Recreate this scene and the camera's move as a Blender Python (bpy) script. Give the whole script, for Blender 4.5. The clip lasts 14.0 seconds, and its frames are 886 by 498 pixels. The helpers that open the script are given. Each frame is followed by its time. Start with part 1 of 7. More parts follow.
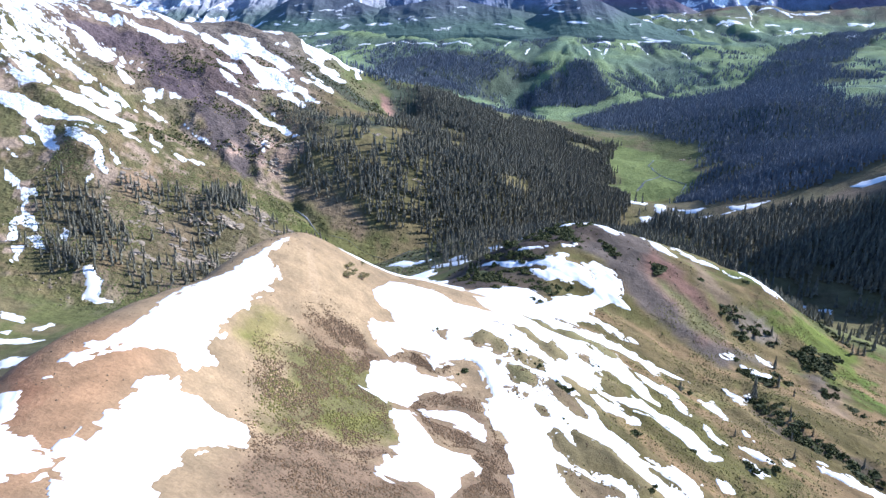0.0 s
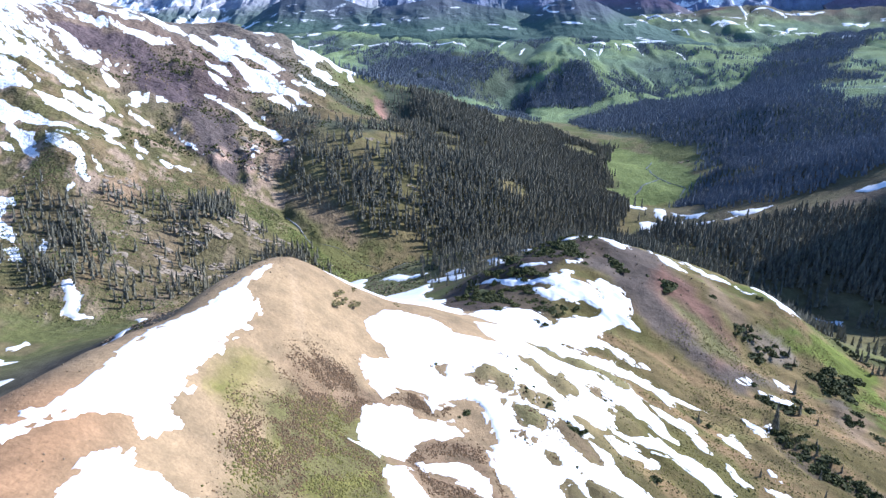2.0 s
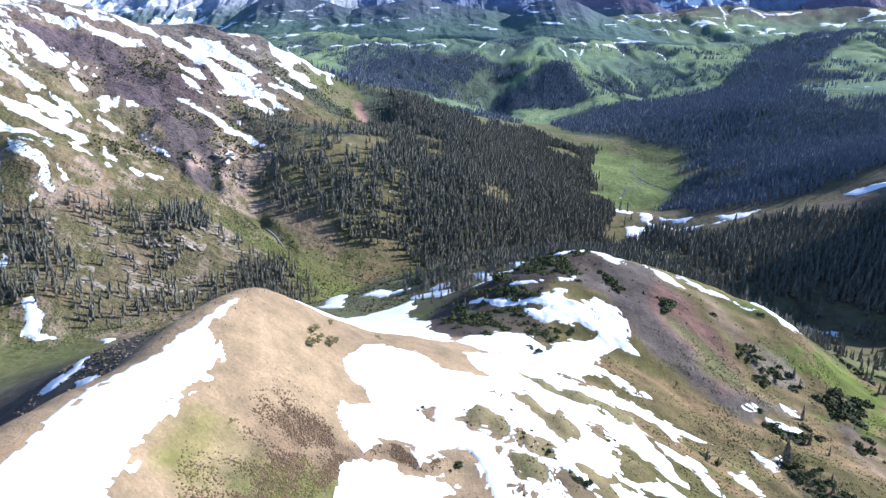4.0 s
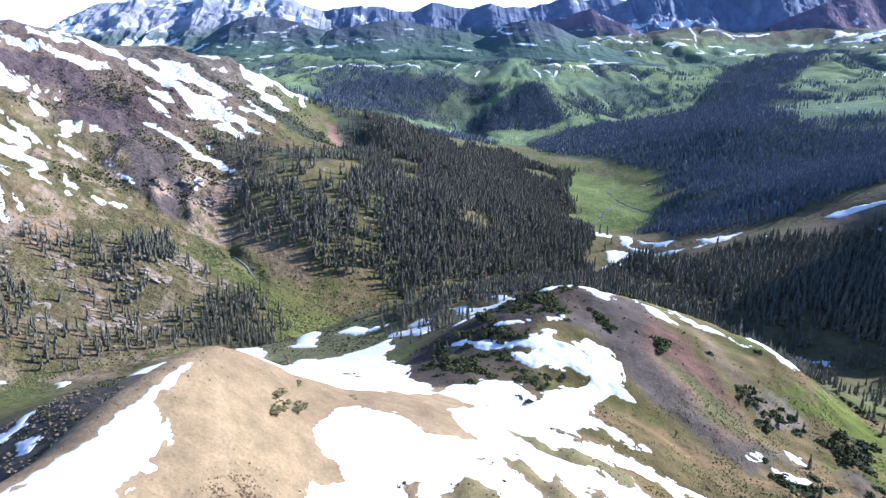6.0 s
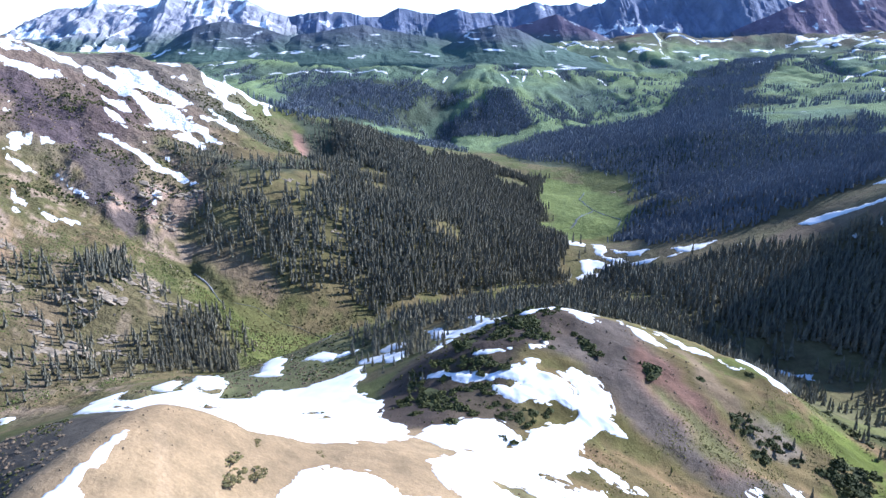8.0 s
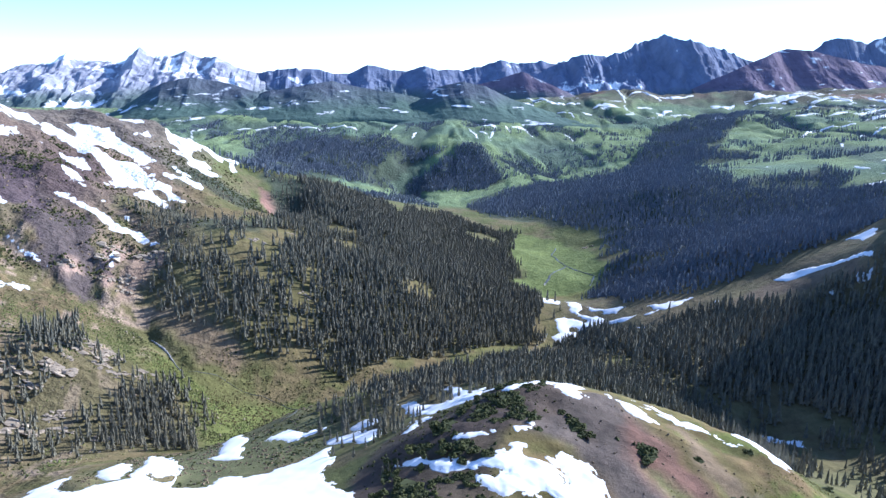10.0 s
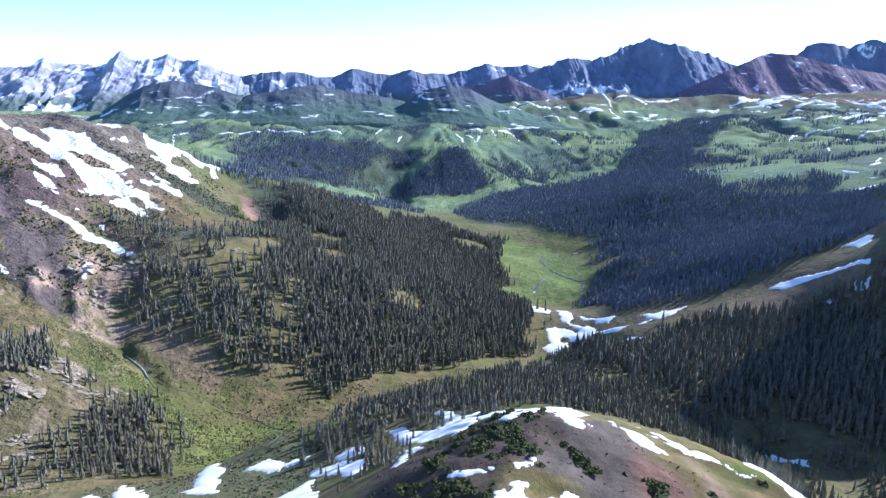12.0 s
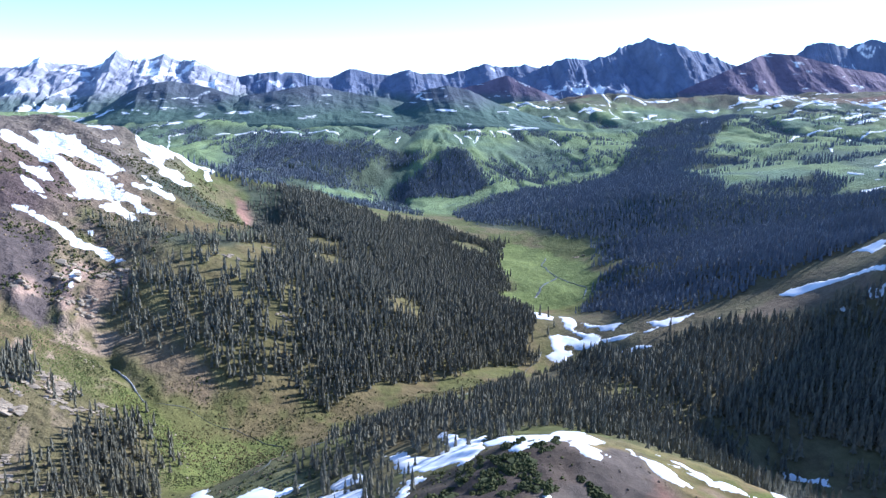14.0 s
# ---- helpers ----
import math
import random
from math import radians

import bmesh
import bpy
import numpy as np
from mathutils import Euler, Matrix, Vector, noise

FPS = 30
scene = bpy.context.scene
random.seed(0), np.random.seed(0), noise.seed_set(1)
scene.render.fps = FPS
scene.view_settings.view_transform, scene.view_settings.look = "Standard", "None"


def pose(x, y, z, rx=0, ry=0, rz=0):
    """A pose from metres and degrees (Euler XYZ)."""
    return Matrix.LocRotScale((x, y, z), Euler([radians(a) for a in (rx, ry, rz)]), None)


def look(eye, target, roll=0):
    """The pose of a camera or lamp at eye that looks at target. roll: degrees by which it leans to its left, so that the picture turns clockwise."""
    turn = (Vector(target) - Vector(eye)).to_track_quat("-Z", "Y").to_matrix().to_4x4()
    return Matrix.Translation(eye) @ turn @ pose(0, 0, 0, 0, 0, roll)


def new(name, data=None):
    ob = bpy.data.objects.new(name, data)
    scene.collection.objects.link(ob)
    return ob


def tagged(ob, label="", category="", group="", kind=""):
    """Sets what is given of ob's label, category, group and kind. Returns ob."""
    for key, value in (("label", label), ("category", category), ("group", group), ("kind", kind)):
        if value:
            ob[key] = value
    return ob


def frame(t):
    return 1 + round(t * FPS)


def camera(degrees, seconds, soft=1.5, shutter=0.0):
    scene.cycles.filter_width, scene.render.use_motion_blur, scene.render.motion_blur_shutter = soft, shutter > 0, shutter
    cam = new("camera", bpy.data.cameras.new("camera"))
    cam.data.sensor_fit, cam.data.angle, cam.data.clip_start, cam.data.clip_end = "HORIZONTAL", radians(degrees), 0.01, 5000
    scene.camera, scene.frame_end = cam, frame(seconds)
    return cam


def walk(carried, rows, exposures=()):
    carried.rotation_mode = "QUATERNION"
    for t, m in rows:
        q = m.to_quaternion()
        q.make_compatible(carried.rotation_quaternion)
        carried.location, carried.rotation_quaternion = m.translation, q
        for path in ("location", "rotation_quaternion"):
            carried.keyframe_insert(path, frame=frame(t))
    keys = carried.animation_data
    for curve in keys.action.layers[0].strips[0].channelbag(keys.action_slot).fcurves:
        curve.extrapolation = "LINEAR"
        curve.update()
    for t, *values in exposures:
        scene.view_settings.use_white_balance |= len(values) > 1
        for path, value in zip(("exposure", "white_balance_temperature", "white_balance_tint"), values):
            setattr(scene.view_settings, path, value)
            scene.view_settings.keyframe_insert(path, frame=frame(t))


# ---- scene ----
cam = camera(62.4, 14.0)
# seconds, eye in metres, pitch, yaw, roll
PATH = [
    (0.0, 0.00, 0.00, 220.00, -19.30, -0.00, -0.00),
    (0.5, -0.34, 5.75, 220.06, -19.30, -0.05, -0.01),
    (1.0, -0.69, 11.49, 220.11, -19.30, -0.05, -0.05),
    (1.5, -1.02, 17.24, 220.17, -19.29, -0.13, -0.06),
    (2.0, -1.34, 22.99, 220.23, -19.29, -0.49, -0.05),
    (2.5, -1.65, 28.74, 220.30, -19.29, -0.89, -0.02),
    (3.0, -1.92, 34.49, 220.37, -19.30, -1.31, -0.03),
    (5.3, -2.90, 60.97, 220.75, -19.15, -3.15, 0.04),
    (5.5, -2.96, 63.27, 220.78, -18.70, -3.39, 0.04),
    (6.0, -3.08, 69.01, 220.88, -17.77, -4.02, 0.05),
    (6.5, -3.15, 74.74, 220.99, -17.63, -4.60, 0.05),
    (7.0, -3.17, 80.46, 221.10, -17.64, -5.22, 0.01),
    (9.3, -2.97, 106.68, 221.60, -15.36, -8.17, 0.12),
    (9.5, -2.93, 108.95, 221.64, -14.76, -8.40, 0.13),
    (10.0, -2.76, 114.65, 221.74, -13.24, -9.01, 0.19),
    (10.5, -2.52, 120.34, 221.84, -12.98, -9.59, 0.20),
    (11.0, -2.24, 126.03, 221.92, -12.98, -10.05, 0.19),
    (11.5, -1.90, 131.71, 222.00, -12.95, -10.15, 0.22),
    (12.0, -1.53, 137.38, 222.06, -12.98, -10.18, 0.26),
    (12.5, -1.14, 143.04, 222.10, -12.96, -10.23, 0.23),
    (13.0, -0.73, 148.69, 222.14, -12.96, -10.27, 0.25),
    (13.5, -0.32, 154.34, 222.17, -12.96, -10.31, 0.25),
    (14.0, 0.09, 159.98, 222.20, -12.96, -10.35, 0.24),
]
walk(cam, [(t, pose(x, y, z, 90 + p, 0, w) @ pose(0, 0, 0, 0, 0, r)) for t, x, y, z, p, w, r in PATH],
     [(0.0, 0.9, 5450, 13), (9.5, 0.97, 5350, 13), (14.0, 1.0, 5320, 13)])

# ---------------------------------------------------------------- world, sun
SUN_AZ, SUN_EL = 71.0, 28.0          # degrees clockwise from +y, degrees above the horizon
az, el = radians(SUN_AZ), radians(SUN_EL)
world = bpy.data.worlds.new("world")
scene.world = world
world.use_nodes = True
wn = world.node_tree.nodes
sky = wn.new("ShaderNodeTexSky")
sky.sky_type = "NISHITA"
sky.sun_disc = False
sky.sun_elevation, sky.sun_rotation = el, az
sky.altitude, sky.air_density, sky.dust_density, sky.ozone_density = 3500, 1.0, 0.0, 2.5
wn["Background"].inputs["Strength"].default_value = 0.15
world.node_tree.links.new(sky.outputs[0], wn["Background"].inputs["Color"])
sun = new("sun", bpy.data.lights.new("sun", "SUN"))
sun.data.energy, sun.data.angle, sun.data.color = 5.0, radians(0.53), (1.0, 0.945, 0.86)
sun.matrix_world = look((math.sin(az) * math.cos(el) * 100, math.cos(az) * math.cos(el) * 100, math.sin(el) * 100), (0, 0, 0))


# ---------------------------------------------------------------- plan noise
def hash01(ix, iy, seed):
    h = (ix.astype(np.int64) * 374761393 + iy.astype(np.int64) * 668265263 + seed * 2147483647) & 0xFFFFFFFF
    h = ((h ^ (h >> 13)) * 1274126177) & 0xFFFFFFFF
    return ((h ^ (h >> 16)) & 0xFFFFFF) / float(0xFFFFFF)


def vnoise(x, y, seed=0):
    ix, iy = np.floor(x), np.floor(y)
    fx, fy = x - ix, y - iy
    fx, fy = fx * fx * fx * (fx * (fx * 6 - 15) + 10), fy * fy * fy * (fy * (fy * 6 - 15) + 10)
    a, b = hash01(ix, iy, seed), hash01(ix + 1, iy, seed)
    c, d = hash01(ix, iy + 1, seed), hash01(ix + 1, iy + 1, seed)
    return (a + (b - a) * fx) * (1 - fy) + (c + (d - c) * fx) * fy


def fbm(x, y, size, seed=0, octaves=4):
    """Noise of mean 0, about -1 to 1; size: metres of the largest lumps."""
    total, amp, norm = 0.0, 1.0, 0.0
    for k in range(octaves):
        total = total + amp * (vnoise(x / size + 17.3 * k, y / size - 9.1 * k, seed + k) * 2 - 1)
        norm += amp
        amp, size = amp * 0.5, size * 0.5
    return total / norm * 1.6


def ridged(x, y, size, seed=0, octaves=4):
    """Sharp crested noise, 0 to 1."""
    total, amp, norm = 0.0, 1.0, 0.0
    for k in range(octaves):
        total = total + amp * (1 - np.abs(vnoise(x / size + 31.7 * k, y / size + 5.3 * k, seed + k) * 2 - 1))
        norm += amp
        amp, size = amp * 0.5, size * 0.5
    return total / norm


def smooth(a, b, v):
    t = np.clip((v - a) / (b - a), 0, 1)
    return t * t * (3 - 2 * t)


def area(poly, x, y, margin=30.0, wobble=0.0, size=8.0, seed=3):
    """Distance into a plan outline (negative outside), with a ragged edge."""
    out = np.full(x.shape, -margin)
    p = np.array(poly, float)
    m = (x > p[:, 0].min() - margin) & (x < p[:, 0].max() + margin) & (y > p[:, 1].min() - margin) & (y < p[:, 1].max() + margin)
    if not m.any():
        return out
    px, py = x[m], y[m]
    if wobble:
        px, py = px + wobble * fbm(px, py, size, seed, 3), py + wobble * fbm(px, py, size, seed + 50, 3)
    best, inside = np.full(px.shape, 1e9), np.zeros(px.shape, bool)
    for (x0, y0), (x1, y1) in zip(p, np.roll(p, -1, 0)):
        dx, dy = x1 - x0, y1 - y0
        t = np.clip(((px - x0) * dx + (py - y0) * dy) / (dx * dx + dy * dy + 1e-9), 0, 1)
        best = np.minimum(best, np.hypot(px - x0 - t * dx, py - y0 - t * dy))
        if dy:
            inside ^= ((y0 > py) != (y1 > py)) & (px < x0 + (py - y0) / dy * dx)
    out[m] = np.where(inside, best, -best)
    return out


def line(points, half, x, y, margin=30.0, wobble=0.0, size=10.0, seed=7):
    """Distance into a band of that half width along a plan line, tapered at both ends."""
    out = np.full(x.shape, -margin)
    p = np.array(points, float)
    m = (x > p[:, 0].min() - margin) & (x < p[:, 0].max() + margin) & (y > p[:, 1].min() - margin) & (y < p[:, 1].max() + margin)
    if not m.any():
        return out
    px, py = x[m], y[m]
    if wobble:
        px, py = px + wobble * fbm(px, py, size, seed, 3), py + wobble * fbm(px, py, size, seed + 50, 3)
    best, n = np.full(px.shape, -margin), len(p) - 1
    for k in range(n):
        (x0, y0), (x1, y1) = p[k], p[k + 1]
        dx, dy = x1 - x0, y1 - y0
        t = np.clip(((px - x0) * dx + (py - y0) * dy) / (dx * dx + dy * dy + 1e-9), 0, 1)
        s = (k + t) / n
        best = np.maximum(best, half * (0.45 + 2.2 * s * (1 - s)) - np.hypot(px - x0 - t * dx, py - y0 - t * dy))
    out[m] = best
    return out


# ---------------------------------------------------------------- landform lines: crests, slopes, streams (x, y, height)
LANDFORM = {}
LANDFORM["crest"] = [(-118, -200, 178), (-108, -60, 166), (-95, 50, 158.5), (-80.5, 118, 155), (-78.7, 134, 153.2), (-75.3, 152, 151.7), (-70.5, 174, 148.6), (-64.2, 203, 147.7), (-58.2, 220, 147.5), (-49.1, 238, 145.3)]
LANDFORM["saddle"] = [(-37.2, 247, 133.7), (-27.8, 252, 125.8), (-18, 258, 119), (-5.3, 264, 114.5), (0.2, 270, 109.5), (16.6, 285, 100.4)]
LANDFORM["slope_near"] = [(-61, 123, 154), (-42, 133, 140), (-41, 176, 137.5), (-56, 201, 146), (-26, 193, 129), (-17, 187, 118.5), (-32, 226, 133), (-1, 213, 117), (12, 221, 116), (15, 188, 108.5), (6, 159, 111), (36, 180, 103), (37, 208, 106), (55, 201, 94)]
LANDFORM["slope_low"] = [(98, 285, 74), (110, 259, 68), (127, 261, 66.5), (141, 248, 65), (122, 222, 70), (152, 311, 60), (200, 334, 48)]
LANDFORM["hill"] = [(62, 343, 102), (84, 349, 96.5), (105, 337, 92), (113, 338, 89), (137, 327, 76), (151, 363, 76), (178, 357, 67), (86, 381, 98.5)]
LANDFORM["hilltop"] = [(52.6, 372, 100.6), (71.4, 382, 100.9), (91.2, 390, 94.5), (111.9, 390, 89.8), (138.4, 378, 82.1), (162.1, 368, 76.2), (174.3, 352, 70.1)]
LANDFORM["hill_left"] = [(23, 355, 92), (44, 384, 89), (1.4, 322, 90.1), (16.1, 352, 86.1)]
LANDFORM["bowl"] = [(-87.7, 330, 90.3), (-95.8, 420, 52.4), (-41.2, 380, 63), (-6.6, 350, 77.9), (-2, 430, 60), (-72, 400, 56.4), (-66, 540, -3), (-37, 581, -13), (22, 450, 64), (-25, 465, 55), (45, 425, 73)]
LANDFORM["shade_side"] = [(-107, 286, 92), (-131, 335, 79), (-120, 345, 79), (-146, 325, 74), (-164, 363, 55), (-150, 260, 72), (-130, 200, 76), (-150, 120, 80), (-190, 300, 50), (-213, 470, 20), (-248, 456, 23), (-240, 380, 32), (-260, 200, 55), (-300, 50, 75)]
LANDFORM["shade_wall"] = [(-142, -60, 132), (-122, 46, 130), (-108, 114, 120), (-103, 147, 114), (-98, 169, 110), (-92, 198, 108), (-84, 218, 109), (-77, 236, 110)]
LANDFORM["left_basin"] = [(-248, 489, 40), (-178, 539, 14), (-136, 568, 7), (-201, 572, 26), (-171, 616, 33), (-198, 608, 47), (-292, 557, 58), (-240, 593, 51), (-285, 605, 85), (-264, 624, 70), (-326, 644, 109)]
LANDFORM["stream"] = [(-190, 800, 62), (-150, 715, 28), (-114, 654, 7), (-71, 652, -10), (-20, 610, -16), (30, 660, -18), (90, 730, -24), (150, 770, -34), (225, 803, -43), (270, 1010, -62), (310, 1080, -55)]
LANDFORM["left_mountain"] = [(-150, 800, 66), (-126, 753, 57), (-230, 787, 86), (-205, 874, 90), (-112, 833, 80), (-49, 1060, 46), (-123, 1167, 98), (-192, 1139, 138), (-259, 840, 103), (-369, 900, 135), (-285, 760, 85)]
LANDFORM["left_crest"] = [(-333, 1080, 172), (-294, 1110, 176), (-265, 1128, 171), (-220, 1140, 155), (-176, 1150, 133), (-124, 1170, 104), (-150, 1250, 86), (-240, 1230, 125), (-60, 1290, 62)]
LANDFORM["left_high"] = [(-339, 1030, 166), (-393, 1000, 191), (-448, 980, 203), (-479, 900, 200), (-495, 860, 201), (-800, 850, 255), (-700, 600, 215), (-650, 300, 190), (-428, 720, 136), (-365, 590, 83), (-320, 500, 50), (-341, 640, 97), (-392, 760, 143)]
LANDFORM["spur"] = [(-79, 700, 28), (-26, 754, 40), (59, 807, 30), (-5, 881, 50), (-14, 1090, 68), (-83, 1200, 89), (9, 1240, 62), (87, 1300, 21), (172, 1330, -6), (311, 1345, -43), (164, 1152, -13), (244, 1108, -50), (209, 830, -36), (134, 755, -26), (42, 688, -15), (-24, 694, 2), (85, 900, 15), (145, 900, 0), (31, 1000, 44)]
LANDFORM["meadow"] = [(303, 1324, -47), (416, 1233, -48), (330, 1200, -53), (348, 980, -50), (400, 1060, -42)]
LANDFORM["right_ridge"] = [(240, 730, -42), (325, 800, -9), (372, 761, 5), (451, 753, 31), (534, 753, 70), (483, 690, 65), (363, 702, 12)]
LANDFORM["east_mountain"] = [(560, 768, 82), (625, 790, 88), (700, 822, 85), (800, 850, 95), (900, 880, 120), (1050, 900, 150), (620, 890, 66), (720, 940, 70), (540, 630, 105), (610, 640, 205), (680, 680, 290), (880, 720, 360), (760, 600, 230), (700, 520, 110), (640, 450, 60), (760, 420, 70), (1000, 500, 120)]
LANDFORM["right_back"] = [(447, 901, 22), (508, 835, 46), (416, 1062, -25), (754, 1000, 52), (649, 960, 43), (669, 1201, -2), (607, 1382, 20), (447, 1380, -28)]
LANDFORM["right_valley"] = [(195, 533, 23), (292, 507, 0), (268, 507, -8), (301, 546, 8), (250, 440, 14), (330, 420, 4), (300, 330, 14), (400, 300, 14), (200, 388, 47), (222, 374, 40), (245, 362, 33), (262, 345, 29), (280, 310, 24), (223.3, 640, 18.9), (251.9, 570, 20.7), (349, 620, 18), (456, 650, 19), (420, 560, 30), (480, 620, 55), (560, 450, 60)]
LANDFORM["hill_back"] = [(40, 520, 44), (91.6, 540, 46.3), (142.7, 540, 42.4), (201, 640, 20.4), (9, 470, 61), (80, 440, 75)]
LANDFORM["near_right"] = [(60, 120, 80), (150, 150, 55), (110, 60, 95), (230, 250, 38), (0, 60, 135), (0, -60, 150), (150, -60, 110), (300, 100, 40), (100, -300, 150), (400, -100, 60)]
LANDFORM["mid_far"] = [(607, 1382, 20), (812, 1442, 40), (907, 1404, 48), (869, 1199, 38), (860, 1100, 70), (247, 1750, -69), (340, 1900, -71), (209, 2100, -88), (-134, 2000, 9), (18, 2200, -17)]
LANDFORM["cone"] = [(329, 2230, -26), (426, 2300, 18), (494, 2260, -16), (543, 2120, -48), (261, 2150, -62)]
LANDFORM["green_far"] = [(634, 2150, -54), (735, 2200, -29), (1083, 2600, 17), (1214, 2750, 46), (777, 2550, 24), (1427, 3100, 65), (1807, 3300, 88), (1197, 3100, 94)]
LANDFORM["bench"] = [(-528, 2750, 50), (-269, 2700, 51), (26, 2650, 52), (322, 2600, 62), (592, 2600, 57), (-245, 2450, 23), (22, 2450, 20), (302, 2450, 20)]
LANDFORM["plateau"] = [(1014, 3300, 139), (1512, 3600, 166), (-488, 2950, 82), (29, 2830, 62), (514, 2800, 64), (-765, 3350, 70), (-276, 3250, 70), (263, 3200, 70), (700, 3150, 75)]
LANDFORM["right_far"] = [(810, 1450, 46), (1102, 1800, 32), (1458, 2200, 62), (1495, 2000, 53), (1968, 2600, 102), (1205, 2250, 52), (1876, 2800, 104), (2055, 3500, 169), (2369, 3300, 159), (1854, 2300, 98), (2361, 2900, 144)]
LANDFORM["rim"] = [(-1500, 4000, 80), (-600, 3900, 60), (300, 3900, 80), (1000, 4100, 90), (1900, 3900, 120), (2800, 3400, 180), (-1500, 2500, 150), (-900, 1800, 120), (-1500, 1200, 250), (-1300, 0, 220), (-900, -800, 200), (200, -900, 140), (1200, -600, 80), (1700, 400, 160), (2200, 1600, 170), (-2200, 3200, 120), (-700, 2400, 30), (-350, 1900, 20), (1700, 2600, 95), (1250, 1900, 70), (-300, 1500, 60), (50, 1700, -20)]
land = np.array([p for pts in LANDFORM.values() for p in pts], float)
SOFT = 0.012                          # roundness of crests, in kilometres
kx, ky = land[:, 0] / 1000, land[:, 1] / 1000
count = len(land)
system = np.zeros((count + 3, count + 3))
system[:count, :count] = -np.sqrt((kx[:, None] - kx) ** 2 + (ky[:, None] - ky) ** 2 + SOFT ** 2) + np.eye(count) * 0.002
system[:count, count:] = np.stack([np.ones(count), kx, ky], 1)
system[count:, :count] = system[:count, count:].T
weights = np.linalg.solve(system, np.concatenate([land[:, 2], np.zeros(3)]))


def base_height(x, y):
    u, v = np.asarray(x, float) / 1000, np.asarray(y, float) / 1000
    h = weights[count] + weights[count + 1] * u + weights[count + 2] * v
    for k in range(count):
        h = h - weights[k] * np.sqrt((u - kx[k]) ** 2 + (v - ky[k]) ** 2 + SOFT ** 2)
    return h


GULLY = [(-318, 900), (-280, 872), (-259, 840), (-228, 785)]


def gullies(x, y):
    """Side valleys running down the far slopes towards the south: -1 in their beds, 0 between."""
    u = x - 0.16 * y + 55 * fbm(x, y, 260, 48, 3)
    return -np.clip((ridged(u, y / 6.0, 190, 49, 3) - 0.56) * 3.2, 0, 1) - 0.6 * np.clip((ridged(u, y / 5.0, 50, 50, 3) - 0.58) * 3, 0, 1)


def height(x, y):
    x, y = np.asarray(x, float), np.asarray(y, float)
    h = base_height(x, y)
    near = smooth(470, 380, np.hypot(x, y - 60))
    mount = smooth(-90, -180, x) * smooth(600, 760, y) * smooth(1500, 1250, y)
    far = smooth(1500, 2300, y)
    rest = 1 - near
    h = h + near * smooth(15, 50, x) * (1.0 * fbm((x * 0.86 - y * 0.5) / 2.6, x * 0.5 + y * 0.86, 9, 14, 4) + 0.55 * fbm(x, y, 8, 29, 3))
    h = h + near * (0.55 * fbm(x, y, 22, 11, 3) + 0.5 * fbm(x, y, 60, 12, 2))
    h = h + rest * (1 - far) * (2.6 * fbm(x, y, 60, 13, 5))
    a, b = x * 0.80 - y * 0.60, x * 0.60 + y * 0.80           # ribs run down the mountain side
    h = h + mount * (15.0 * (ridged(a / 3.6, b, 62, 15, 5) - 0.58) + 3.5 * fbm(x, y, 26, 16, 4))
    h = h - 5 * smooth(-20, 4, line(GULLY, 4, x, y, 60, 7, 30))
    for name in ("pale_cliff", "pale_cliff_b", "pale_cliff_c"):
        h = h + (5 + 9 * (ridged(a / 4, b, 22, 19, 4) - 0.5)) * smooth(-5, 7, area(GROUND[name], x, y, 30, 4, 14))
    h = h + far * (34 * (ridged(x + 0.3 * y, y / 2.2, 480, 17, 4) - 0.56) + 4 * fbm(x, y, 120, 18, 4) + 17 * gullies(x, y))
    h = h - 2.5 * smooth(-5, 2, area(GROUND["ravine"], x, y, 20))
    for hole in BARE.values():
        h = h + 1.3 * smooth(-1.5, 4.0, area(hole, x, y, 12))
    # deep cut of the stream below the cliffs
    h = h - 2.5 * smooth(-9, 3, line(STREAMS["gully"], 5, x, y))
    h = h - 4.0 * smooth(-8, 2, line(STREAMS["fall"], 3, x, y))
    return h


# ---------------------------------------------------------------- plan outlines
STREAMS = {}
STREAMS["fall"] = [(-144.8, 686), (-140.8, 682), (-132.6, 672), (-123, 662), (-118.9, 657), (-114, 653)]
STREAMS["gully"] = [(-204.8, 723), (-198.7, 721), (-190.5, 712), (-185.2, 699), (-174.6, 707), (-165.8, 709), (-153.5, 704), (-144.8, 686)]
STREAMS["creek"] = [(-113.6, 653), (-90.5, 656), (-71.4, 650), (-55.9, 644), (-24.7, 620), (-1.6, 476.6)]
STREAMS["creek_b"] = [(-30.9, 457.1), (-24.1, 464.6), (-24.4, 611), (-1.6, 476.6), (29.6, 639), (53.9, 641), (86.1, 637), (124.1, 675), (181.9, 762), (204.7, 792), (222, 820)]
STREAMS["meadow_a"] = [(285.4, 1051), (308.5, 1087), (344.4, 1133), (345.2, 1201), (364.7, 1247)]
STREAMS["meadow_b"] = [(344.4, 1133), (353.5, 1099), (366.1, 1067), (343.7, 1029)]
STREAMS["trail"] = [(-44.3, 225.3), (-40.5, 211.3), (-37.8, 199.8), (-35.9, 193.4)]
SNOW = {}
